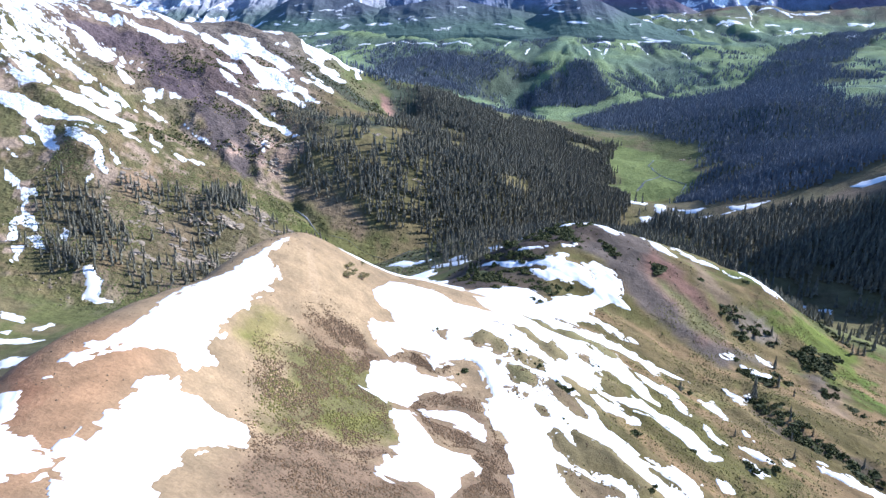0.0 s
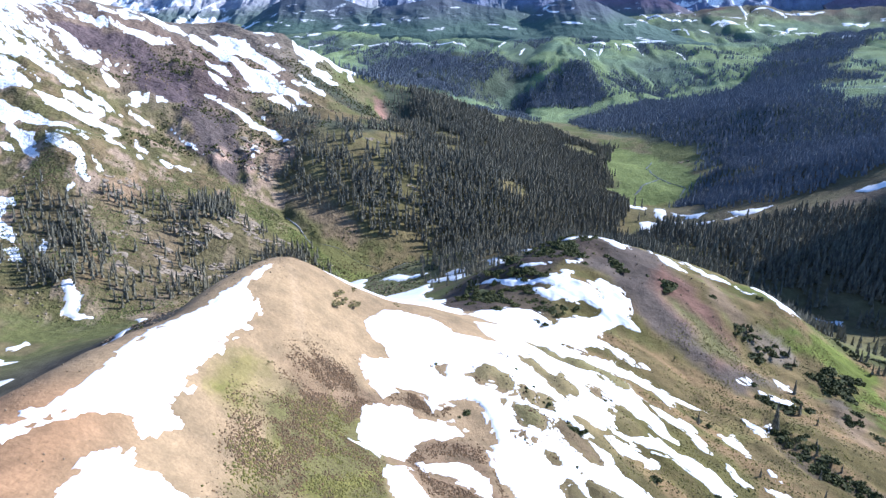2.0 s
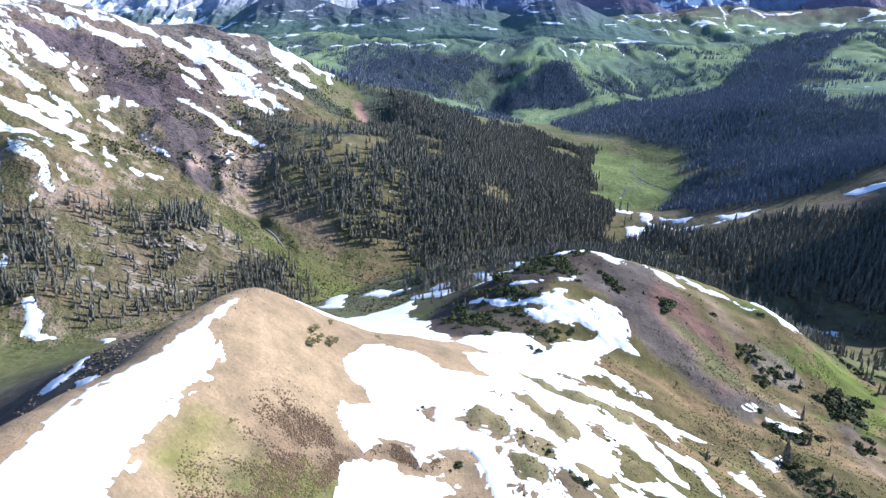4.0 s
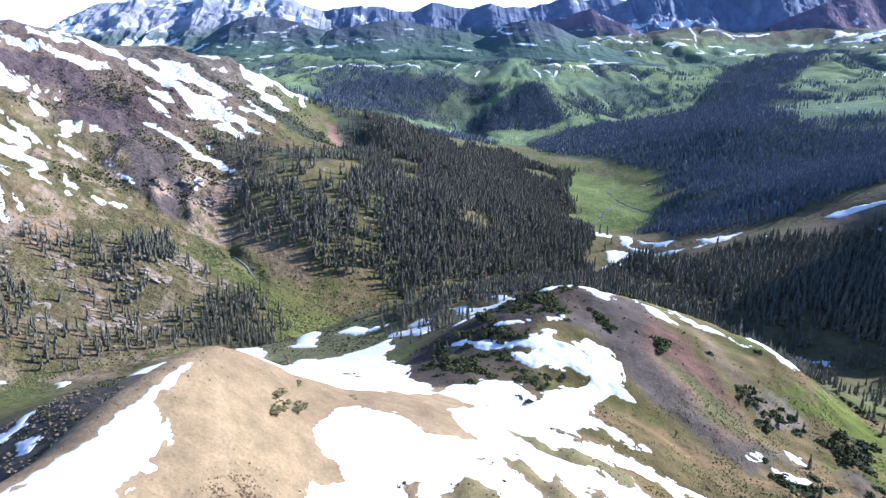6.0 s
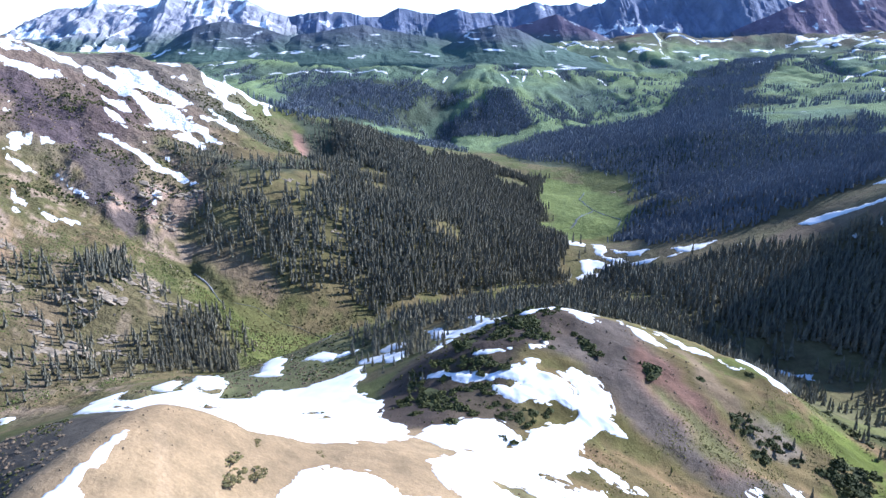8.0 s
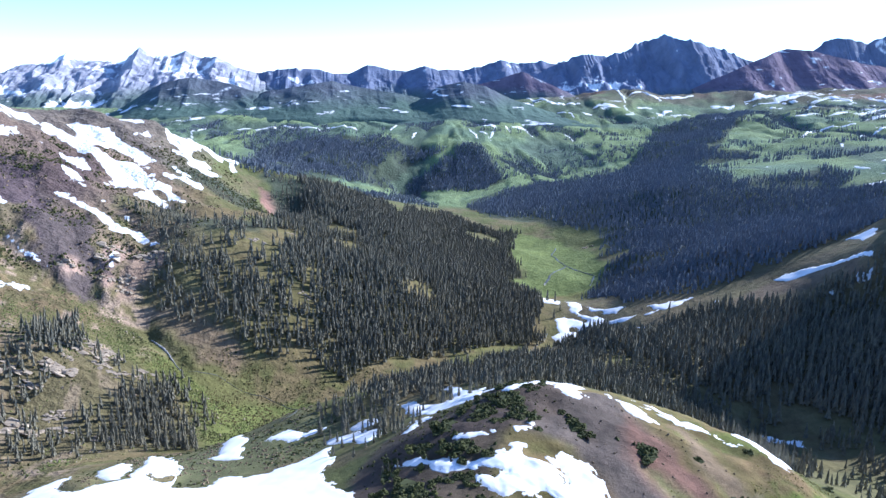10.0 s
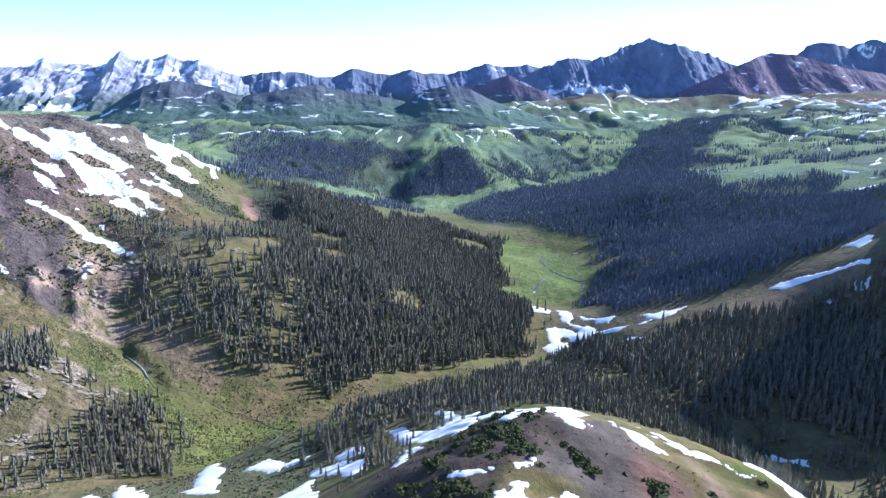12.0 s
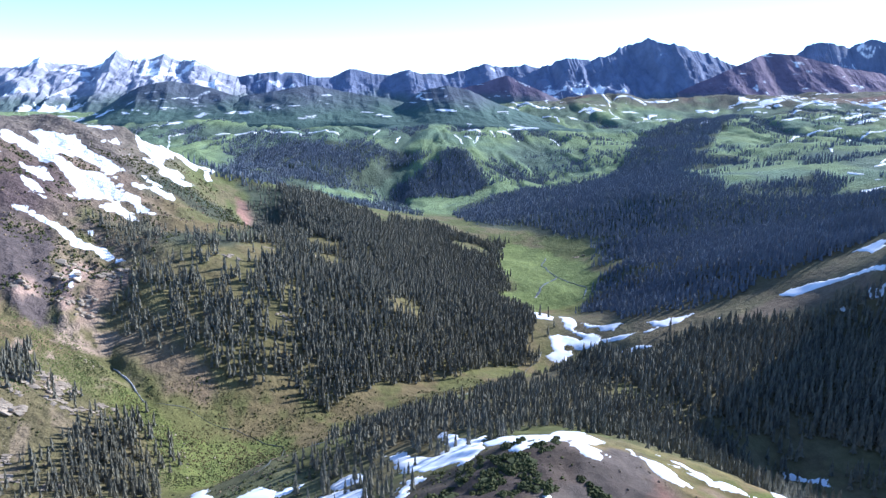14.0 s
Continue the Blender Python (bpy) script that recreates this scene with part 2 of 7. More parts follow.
SNOW["ridge_drift"] = [(-48.4, 221), (-53, 208.5), (-58.5, 195.5), (-61, 185.5), (-62.6, 173.2), (-63.5, 161.4), (-64.6, 150), (-65.4, 137.8), (-66.4, 131), (-68, 120.8), (-70.1, 114.2), (-69.3, 113), (-67.7, 116.1), (-65, 121), (-62.5, 128), (-60, 132.9), (-56, 133.8), (-53.5, 129.8), (-56.2, 108.5), (-55.6, 105), (-56.8, 99.7), (-57.9, 95), (-57, 91.4), (-53, 84.1), (-49.6, 71), (-38.9, 76.2), (-42.8, 90), (-43.9, 93.6), (-41.5, 100), (-42.4, 104.1), (-41.5, 108.3), (-36.8, 115.2), (-39, 122.7), (-42.3, 124.1), (-46.4, 125.7), (-49.6, 124.5), (-51.7, 128.3), (-51.6, 135.3), (-48.9, 139.5), (-50.4, 142.5), (-50.7, 154.2), (-49.8, 165.5), (-50.3, 173.5), (-47.3, 186.3), (-47, 193.4), (-49.9, 202.4), (-51.7, 203.1)]
SNOW["corner_drift"] = [(-68.4, 97.3), (-64.1, 95.8), (-60.3, 93.9), (-57.6, 92.7), (-56.1, 90.3), (-56.3, 88.3), (-59, 86.3), (-65.3, 84), (-75, 99.6)]
SNOW["sliver_drift"] = [(-79.2, 110.9), (-73.7, 109.6), (-68.9, 99.8), (-70.8, 97.1)]
SNOW["hill_upper"] = [(17.2, 346.3), (38.6, 332.2), (50.4, 331.2), (57.4, 335.2), (60.3, 333.9), (60.1, 329.7), (66.4, 324.8), (69.9, 321.4), (66.6, 317.2), (57.6, 312.5), (48.1, 312.2), (40.7, 317.5), (40.7, 322.2), (47.8, 319.4), (51.6, 323.2), (45.1, 325.1), (32.2, 329.1)]
SNOW["hill_arc"] = [(67, 328.8), (73, 331.8), (80.8, 330), (83.5, 322.6), (83.2, 314.3), (80.4, 308.1), (83.8, 304), (75.9, 303.8), (68.1, 297.3), (59.6, 287.8), (46.6, 284.1), (48.4, 298.3), (54.7, 301.8), (63.2, 305.7), (68.4, 310.2), (64.5, 313.2), (63.2, 315.5), (71.2, 319.1), (70.7, 324.1)]
SNOW["hill_small_a"] = [(38, 346.6), (45.2, 346), (52.8, 342.1), (48.4, 340.8), (40.4, 342.1)]
SNOW["hill_small_b"] = [(59.3, 343.3), (66.6, 346.7), (65.2, 342.9), (59.6, 340)]
SNOW["hill_strip"] = [(86.3, 384.4), (92.7, 386.8), (96.1, 373.6), (92.1, 370.3), (85.7, 373)]
SNOW["crest_strip_a"] = [(111, 389.5), (116.4, 381.3), (122.2, 377.7), (123.7, 367), (121.3, 362.7), (117.9, 364.9), (114.3, 372), (111.4, 379.8)]
SNOW["crest_strip_b"] = [(123.9, 382.7), (133.6, 378.9), (143, 376.5), (151.4, 371.9), (158.7, 363.4), (155.3, 362.1), (149.3, 372.1), (141.3, 373.2), (134.9, 373.2), (129, 378.4)]
SNOW["crest_strip_c"] = [(160.7, 374.4), (249.6, 487.1), (249.6, 466.1), (228.4, 426), (179.1, 357.8), (173.9, 352.8), (169.3, 354.2), (168.3, 357.5), (166.2, 367.5)]
SNOW["hill_foot"] = [(17.1, 297.4), (28.1, 302.7), (40.4, 302.1), (44.8, 297.9), (44.3, 292.1), (37.7, 281.9), (17.8, 276.1), (9.6, 287)]
SNOW["bowl"] = [(-140, 409.5), (-146.7, 453.9), (-134.8, 466.4), (-107.3, 405.4), (-89.4, 413.9), (-104.3, 503.8), (-78, 441.4), (-71.3, 421.2), (-71.9, 399.2), (-54.4, 393.1), (-53.7, 404), (-31.4, 399.9), (-16.8, 404.4), (-6.8, 413), (-4.3, 395.5), (-9, 374.7), (3.3, 335), (0.7, 311.1), (9.9, 292.1), (7.5, 280.1), (-5.8, 261.8), (-25, 252), (-30.4, 246), (-39, 245), (-42, 252), (-58, 300), (-116.2, 376.7)]
SNOW["back_a"] = [(27.1, 446.8), (36.6, 443.8), (44, 429.3), (54.6, 435.1), (50.4, 453.3), (56.5, 458.6), (62.6, 438.5), (69.7, 437.6), (59.1, 403.5), (51.1, 391.3), (46.4, 404.5), (37.1, 414.4), (30.3, 421.7), (29.9, 438.6)]
SNOW["back_f"] = [(-14.6, 438.3), (-8.8, 437.4), (-11.1, 432.5), (-15.5, 431.2), (-20.1, 433.9)]
SNOW["back_g"] = [(-4.3, 425.9), (4.6, 423.3), (15.5, 418.8), (15.8, 407.4), (10.1, 400.3), (-6.5, 420.2)]
SNOW["back_h"] = [(25.6, 390.5), (31, 409.8), (36.1, 407.4), (38.2, 400.1), (29.7, 391.7), (26.3, 377.1), (23.7, 374.2)]
SNOW["back_b"] = [(49.3, 454.2), (57.5, 450.4), (64, 434.1), (60.6, 429.8), (53.3, 441.5)]
SNOW["back_c"] = [(65.9, 422), (75.5, 423), (88.4, 418.7), (102.2, 430), (108, 413.6), (105.1, 393.3), (72.4, 377.4), (65.3, 373.5), (63.3, 376.5), (66.9, 385.7), (64.9, 409.2)]
SNOW["back_d"] = [(124.9, 393.8), (139.3, 378), (153.2, 370.9), (143.2, 369.6), (132.3, 377.8)]
SNOW["back_e"] = [(2.5, 430.4), (7.2, 434.7), (10.9, 437.3), (16.6, 436.1), (18.3, 427.1), (11.4, 426.1), (4.6, 425)]
SNOW["basin_a"] = [(-251.4, 479.5), (-247, 483.2), (-240.1, 474), (-237.7, 462.3), (-224.4, 457.3), (-234, 453.3), (-246.2, 460.2), (-246.8, 471.8)]
SNOW["bowl_b"] = [(-105.2, 422.1), (-120, 465), (-113, 480), (-104, 466), (-96, 429), (-94.8, 414.1), (-100.1, 413.4)]
SNOW["bowl_c"] = [(-62.6, 431.3), (-56, 434), (-62, 520), (-50.7, 466.6), (-43.5, 445.9), (-46.2, 438.3), (-45.3, 422.6), (-54.8, 425.4)]
SNOW["bowl_d"] = [(-35.8, 439.8), (-30, 443), (-24.6, 444), (-18.3, 435.5), (-19.4, 428.6), (-28.1, 433.1)]
SNOW["shade_strip"] = [(-153, 306), (-153, 316), (-144, 314), (-150, 335), (-141, 328), (-138, 312), (-146, 300)]
SNOW["basin_b"] = [(-276.2, 417.6), (-271.9, 418.9), (-258.5, 414.9), (-255, 404.6), (-261, 408.3), (-271.5, 409.3)]
SNOW["basin_c"] = [(-247.6, 399.1), (-243.2, 413.2), (-240.1, 411), (-242.7, 394.3)]
SNOW["basin_d"] = [(-252, 376), (-242, 381), (-224, 373), (-233, 368), (-248, 368)]
SNOW["basin_e"] = [(-228, 336), (-227, 344), (-205, 335), (-212, 325), (-222, 324)]
SNOW["basin_f"] = [(-258.5, 386.7), (-254.5, 392), (-252.1, 383.9)]
SNOW["shade_low"] = [(-133, 297), (-128, 295), (-123, 294.6), (-123.5, 285), (-128, 286)]
SNOW["shade_far"] = [(-198, 456), (-193, 459), (-186, 456), (-186, 446), (-191, 444)]
SNOW["snowfield"] = [(-21.6, 222.6), (-19.1, 231.5), (-11.9, 241.7), (-3.8, 241.6), (1.2, 238.8), (3.7, 232.9), (8.7, 234.8), (13.2, 237.1), (17.8, 239.8), (13.9, 250.4), (11.3, 258.6), (22.2, 276.1), (31.7, 281.7), (40.4, 286.5), (53.2, 293.3), (67.9, 304.2), (76.4, 308.2), (80.3, 304.1), (83.8, 303), (76.9, 304.1), (71.7, 299.6), (65.2, 292.5), (62.1, 287.1), (65.1, 283.1), (62.4, 276.2), (60.7, 279.9), (56.1, 274), (56.2, 268.5), (62.6, 270.8), (63.8, 268.7), (57.2, 237.9), (52.2, 216.4), (48.4, 207.5), (41.4, 205), (37.2, 205.1), (39.7, 200.5), (43.9, 198.1), (46.1, 195.4), (47.8, 192.5), (49.2, 188.3), (54.1, 175.9), (57.5, 169.6), (58.1, 165.9), (17.8, 143.4), (17.1, 153.6), (17.5, 161.9), (16.7, 166.5), (14.7, 171.3), (13.5, 176), (12.3, 183), (11.1, 185.7), (14.2, 187.6), (13.5, 190.6), (12.1, 195), (9.7, 199.5), (6.2, 200.7), (2.8, 199.2), (-0.3, 196.2), (-1.5, 193.3), (-2.7, 194.7), (-5, 198.4), (-8.4, 198.9), (-12.5, 196.8), (-15.6, 192.1), (-19.3, 193.9), (-21.8, 198.5), (-21.7, 203), (-18.3, 207.4), (-15.4, 209.3), (-16.8, 212.2), (-18.7, 213.7), (-21.1, 216.5)]
SNOW["band_0"] = [(63.7, 289), (70, 283.2), (75.2, 278.8), (81, 277.1), (73.2, 275.5), (67.8, 278.7), (62.6, 283.3)]
SNOW["band_1"] = [(61.2, 269.9), (66.5, 272.4), (66.9, 268.5), (75, 267.8), (81.6, 265.3), (87, 263.2), (92.6, 262.1), (99.3, 260.5), (93.4, 257.2), (86.4, 257.2), (80.6, 245.8), (80.9, 254.5), (77.4, 258.8), (72.7, 258.5), (65, 260), (59.8, 262.8)]
SNOW["band_2"] = [(56.4, 246.5), (62.5, 249.3), (66.9, 253.5), (68.1, 245), (69, 235.3), (74.6, 232.1), (74, 219.7), (68.7, 219.1), (64.1, 224.7), (60.7, 223.3), (58.9, 228.9), (52.8, 229.3)]
SNOW["band_3"] = [(70.4, 242.5), (75.1, 242.2), (80.1, 240.4), (84.8, 237.9), (86.2, 229.7), (86.4, 221.1), (83.4, 223), (82.3, 230.9), (78.4, 234.3), (72.5, 236.3)]
SNOW["band_4"] = [(50.1, 216), (52.2, 211.6), (55.1, 211.8), (61.6, 214.4), (66, 216.3), (68.2, 213.3), (71.6, 211.4), (77.8, 212.4), (82.4, 211), (84.7, 206.1), (86.4, 201), (90.1, 199.8), (90.9, 197.8), (86.6, 195.3), (81.4, 194), (80.2, 198.5), (77.6, 202.2), (74.5, 204.4), (67.9, 208.8), (62.1, 208.4), (57.4, 208.8), (52.4, 207.9), (48.4, 207.5)]
SNOW["band_5"] = [(47.7, 203.5), (52, 206.1), (56, 206.9), (60.5, 205.6), (63, 204.2), (62.8, 201.9), (59, 199.8), (53.2, 198.7), (49, 201)]
SNOW["band_6"] = [(42.8, 187.1), (50.3, 189.6), (55.3, 188), (58.6, 183.5), (62.7, 182.8), (70.5, 185.3), (75.6, 181.8), (77.8, 175.7), (60.8, 169.4), (58.2, 172.3), (54.4, 174), (51.5, 175.8), (47.7, 177.9), (41.2, 179.1)]
SNOW["band_7"] = [(39.9, 166.7), (46.6, 168.8), (49.7, 168.2), (52.6, 166.8), (53.1, 164), (49.7, 163.2), (46.4, 164.1), (42.8, 165.3)]
SNOW["band_8"] = [(95.3, 237.9), (102.8, 243.5), (102.5, 235), (105.2, 228.3), (99.5, 227.5), (96.5, 230.8)]
SNOW["band_9"] = [(90.5, 218.7), (92.6, 215.9), (95.7, 209.3), (92.4, 208.5), (89.6, 214.3)]
SNOW["band_10"] = [(113.9, 260.6), (116.5, 256.5), (125.3, 263.2), (119.9, 253), (115, 249.7)]
SNOW["band_11"] = [(100, 211.3), (105.2, 208.5), (109.3, 205.2), (104.5, 204.3), (100.3, 206.9)]
SNOW["band_12"] = [(97.6, 206.6), (100.9, 204.8), (103.3, 201.4), (105.3, 198.3), (101.2, 196.3), (97.6, 199.2)]
SNOW["band_13"] = [(105.8, 220.1), (106.1, 214.8), (104.4, 215.5)]
SNOW["band_14"] = [(83.7, 186.1), (87.2, 186.7), (87.9, 184.6), (84.2, 183.2)]
SNOW["band_15"] = [(114, 211.2), (118.7, 211.8), (120.6, 209.1), (114.1, 206.3)]
SNOW["band_16"] = [(127.5, 213.3), (134.1, 212), (140.8, 210.8), (150.1, 206.2), (147.2, 201.7), (141.2, 201.2), (135, 204.1), (129.6, 208.9)]
SNOW["band_17"] = [(130.7, 286.5), (137.2, 286.8), (142.4, 283.8), (143.7, 280.9), (136.8, 279.5), (131.5, 282.1)]
SNOW["band_18"] = [(144.2, 300.5), (150.1, 301.3), (150.5, 296), (143.7, 292.9)]
SNOW["band_19"] = [(122.4, 288.9), (127.8, 293.1), (131.8, 293.1), (126.1, 289.6)]
SNOW["lower_snowfield"] = [(-21.7, 166.5), (-19.6, 182.8), (-16.9, 187.5), (-10.6, 192.1), (-5.6, 190.1), (-2.3, 189.5), (2.7, 190.8), (6.8, 187.6), (1, 184.5), (-5.3, 178.7), (-8.3, 173.7), (-10.2, 166.9), (-13.8, 165.9), (-18.8, 166.3)]
SNOW["foot_snowfield"] = [(-12.2, 163.9), (-9.5, 166.9), (-7.2, 164.5), (-4.9, 159.9), (-1.9, 153.3), (1.5, 153.1), (7.9, 156.4), (7.1, 152.7), (8.4, 151.3), (7.5, 146.2), (4.7, 141.6), (3.1, 138.3), (2.9, 131.6), (-1.1, 127.7), (-3, 133.3), (-7.7, 129.6), (-11.1, 128.6), (-14.1, 129.6), (-15, 132.7), (-12.9, 136.7), (-11.4, 140.8), (-12, 141.4), (-14, 142.2), (-12.3, 145), (-11.3, 150.1), (-12.9, 153.3), (-12.5, 158.6)]
SNOW["strip_drift"] = [(-5.5, 169), (0.9, 175.4), (7.2, 176.3), (10.2, 172.9), (11.3, 170), (12.1, 163.9), (9.7, 162.9), (6.1, 165), (2.4, 165.9), (-2.8, 165.5)]
SNOW["valley_a"] = [(232, 908), (275, 1016), (271, 940), (257, 892), (243, 896), (234, 899)]
SNOW["valley_b"] = [(281, 939), (283, 898), (275, 866), (267, 855), (273, 837), (280, 833), (280, 816), (274, 802), (266, 805), (258, 806), (250, 816), (248, 802), (242, 803), (237, 794), (229, 797), (223, 806), (223, 813), (233, 818), (234, 831), (237, 846), (248, 853), (257, 844), (264, 829), (267, 830), (265, 848), (261, 865), (265, 884)]
SNOW["valley_c"] = [(282, 874), (286, 857), (293, 842), (303, 836), (308, 825), (295, 819), (287, 828), (287, 843), (279, 852)]
SNOW["valley_d"] = [(280, 812), (288, 802), (305, 792), (294, 789), (285, 794), (278, 799)]
SNOW["valley_e"] = [(278, 774), (288, 768), (298, 766), (305, 754), (298, 755), (291, 762), (292, 749), (283, 757), (278, 766)]
SNOW["valley_f"] = [(261, 786), (276, 772), (267, 772)]
SNOW["valley_g"] = [(321, 804), (332, 796), (352, 795), (370, 794), (345, 782), (331, 782), (324, 789)]
SNOW["valley_h"] = [(312, 787), (328, 785), (316, 781)]
SNOW["ridge_a"] = [(439, 766), (451, 766), (461, 756), (467, 741), (477, 726), (488, 698), (484, 691), (472, 719), (463, 729), (454, 738), (440, 750)]
SNOW["ridge_d"] = [(369, 762), (380, 758), (373, 753)]
SNOW["ridge_b"] = [(523, 786), (534, 776), (550, 770), (528, 743), (514, 744), (526, 768)]
SNOW["ridge_c"] = [(572, 861), (592, 863), (621, 871), (593, 856), (569, 847)]
SNOW["ridge_e"] = [(444, 699), (449, 691), (451, 682), (445, 689)]
SNOW["ridge_f"] = [(466, 690), (474, 682), (477, 681), (472, 674), (465, 682)]
SNOW["tarn_snow"] = [(266.7, 512.9), (274.5, 509.7), (279.2, 502.2), (286.9, 497), (284.8, 488.7), (277.8, 497.4), (268.5, 505)]
BARE = {}
BARE["bare_0"] = [(6.8, 210.8), (8.4, 213.3), (11.9, 217.7), (15.1, 219.4), (17.7, 216.3), (20.5, 216.4), (22, 211.8), (20.4, 207.6), (18, 206.3), (14.5, 208.6), (10.9, 208.9), (9.2, 210.6)]
BARE["bare_1"] = [(-2.5, 212.2), (0.2, 212.5), (1.1, 213.3), (-0.2, 209.3), (-2.2, 211.1)]
BARE["bare_2"] = [(17.7, 202.7), (21.3, 203.4), (24.9, 203.5), (28.2, 201.5), (29.7, 199.2), (29.2, 194.5), (26.4, 193), (23, 193.6), (20.7, 196)]
BARE["bare_3"] = [(20.2, 211.7), (23.9, 212.5), (27.3, 209.2), (27.7, 204.7), (25.6, 202.3), (23.3, 206.2)]
BARE["bare_4"] = [(19, 191.8), (22.1, 192.3), (25.2, 189.6), (22.6, 188.8), (19.7, 189.5)]
BARE["bare_5"] = [(28.8, 209.7), (30.9, 209.4), (33.5, 205.4), (31.6, 204), (29.2, 205.2)]
BARE["bare_6"] = [(24.8, 231.4), (29.5, 238.1), (32.8, 231.5), (34.3, 227.8), (39.3, 234.3), (41.1, 226.4), (41.1, 217), (36.9, 212.4), (33.6, 215.8), (31.5, 221.6), (27.2, 225.8)]
BARE["bare_7"] = [(29.7, 199.2), (33.5, 200.7), (35.2, 200.4), (38.7, 199.3), (41.5, 194.7), (44.5, 191.5), (44.1, 189.3), (39.4, 188), (36.3, 189.7), (33.2, 192), (30.9, 194.3)]
BARE["bare_8"] = [(30.4, 257), (36, 256.1), (41.9, 251.4), (50.4, 261.9), (53.9, 256.6), (59, 259), (65.4, 256.5), (70.3, 253.5), (63.2, 242.9), (58.3, 245.4), (53.3, 247.8), (46.5, 246.3), (42.4, 247.3), (36, 247.4)]
BARE["bare_9"] = [(29.3, 175.3), (32.1, 178.4), (34.8, 176.8), (36.8, 173.9), (36.3, 176.7), (34.8, 179), (37.1, 181.9), (40.8, 180.9), (46, 177.9), (50.9, 177.1), (55.7, 175.6), (60.1, 172.9), (62.1, 170.9), (53.8, 164.9), (52.9, 167.9), (48.9, 168.6), (45.8, 169), (40.8, 167.4), (37.3, 165.4), (34.9, 165.6), (32.9, 167.8), (30.5, 170.2)]
BARE["bare_10"] = [(30.1, 164), (33.1, 163.8), (37.1, 164.5), (41, 164.4), (45.6, 163.9), (49.3, 162.9), (49.4, 160.1), (36.9, 154.5), (34.4, 157.4), (31.8, 160.2)]
BARE["bare_11"] = [(61, 179.6), (63.6, 179.5), (68.2, 177.7), (69.6, 175.2), (65.2, 176.1), (62.2, 177.4)]
BARE["bare_12"] = [(50.4, 222.8), (53.4, 220.4), (55.9, 220.3), (60.3, 217.5), (56.7, 214.9), (52.9, 215.2), (50.2, 216.7)]
BARE["bare_13"] = [(46.4, 230.2), (52.5, 238), (53.6, 232.7), (52.4, 227.1), (48.9, 225.1)]
BARE["bare_14"] = [(26.7, 187.8), (29.1, 187.2), (30.1, 184.1), (28.4, 184.1)]
BARE["bare_15"] = [(15.6, 226.7), (19.6, 228.4), (23.3, 226.8), (20.3, 225.3)]
BARE["bare_16"] = [(46, 270.3), (51.9, 270.7), (55.9, 266.8), (52.3, 266.3)]
BARE["bare_17"] = [(-128.3, 434.2), (-132.8, 453.9), (-129.1, 458.9), (-115.9, 447.4), (-103.3, 416.1), (-103.8, 405.9), (-110, 403.7), (-119.3, 413.2)]
BARE["bare_18"] = [(-86.9, 420.8), (-84, 421.2), (-79.6, 412.6), (-74, 414.1), (-70.3, 413.6), (-70.3, 407.2), (-76.2, 407.2), (-81.5, 410.1)]
BARE["bare_19"] = [(-72.2, 367.4), (-69.3, 376.6), (-65, 371.6), (-64, 350)]
BARE["bare_20"] = [(-25.3, 324.6), (-23, 329.5), (-18.9, 323.5), (-23.1, 320.6)]
BARE["bare_21"] = [(-20.6, 310.8), (-17.7, 317.9), (-14.8, 312)]
BARE["bare_22"] = [(-118.6, 401.7), (-105.9, 381.9), (-88, 345), (-113, 386.7)]
BARE["bare_23"] = [(243, 822), (250, 826), (255, 815), (247, 812)]
FOREST = {}
FOREST["stand"] = [(-204.9, 619), (-203.3, 644), (-189.8, 663), (-181, 638), (-181.6, 615), (-196.7, 605)]
FOREST["spur"] = [(-33.6, 1168), (72.2, 1216), (190.6, 1328), (327.4, 1333), (299.3, 1301), (265.2, 1185), (276.6, 1116), (227, 1019), (255.6, 924), (247.7, 852), (209.5, 798), (164.5, 778), (114.7, 741), (60.6, 698), (33.5, 693), (-1.2, 681), (-38.1, 679), (-65.7, 678), (-89.7, 685), (-150.9, 719), (-166.3, 737), (-142.5, 791), (-107.3, 802), (-63.7, 912), (-35.3, 1058)]
FOREST["left_grove"] = [(-152, 603), (-115, 634), (-103, 615), (-96, 580), (-92, 543), (-139, 534), (-150, 560)]
FOREST["left_slope"] = [(-274.6, 588.8), (-206.3, 642), (-153.5, 631), (-93.8, 604), (-95, 560), (-189.4, 479.6), (-252.4, 470.7), (-279.5, 484.8), (-319.5, 568.8)]
FOREST["hill_back"] = [(20, 560), (53, 600), (80, 560), (126, 640), (190, 740), (235, 780), (191, 567.5), (219.8, 546.8), (241.3, 523.1), (238, 505.7), (194.6, 500), (139, 453.8), (108.9, 448), (80.8, 441.9), (59.9, 426.7), (45.2, 436.5), (32, 446.9), (27.8, 430.3), (31.9, 408.2), (25.6, 390.5), (6.6, 418.2), (-6.5, 428.2), (-12.3, 438.7), (-14.9, 450.5), (-1.6, 461.2), (11.1, 467)]
FOREST["dark_slope"] = [(236.5, 794), (317.1, 760), (375.6, 736), (479.1, 684), (515.1, 649), (361.1, 481.9), (333.2, 505.4), (288, 508.2), (259.6, 527.7), (225.8, 558.5), (198.9, 585.4)]
FOREST["right_mid"] = [(399.9, 1112), (486.2, 1190), (605, 1109), (670, 986), (668, 904), (558.3, 780), (531.3, 796), (479.8, 808), (427.8, 823), (340.1, 858), (307.5, 885), (349.2, 1023)]
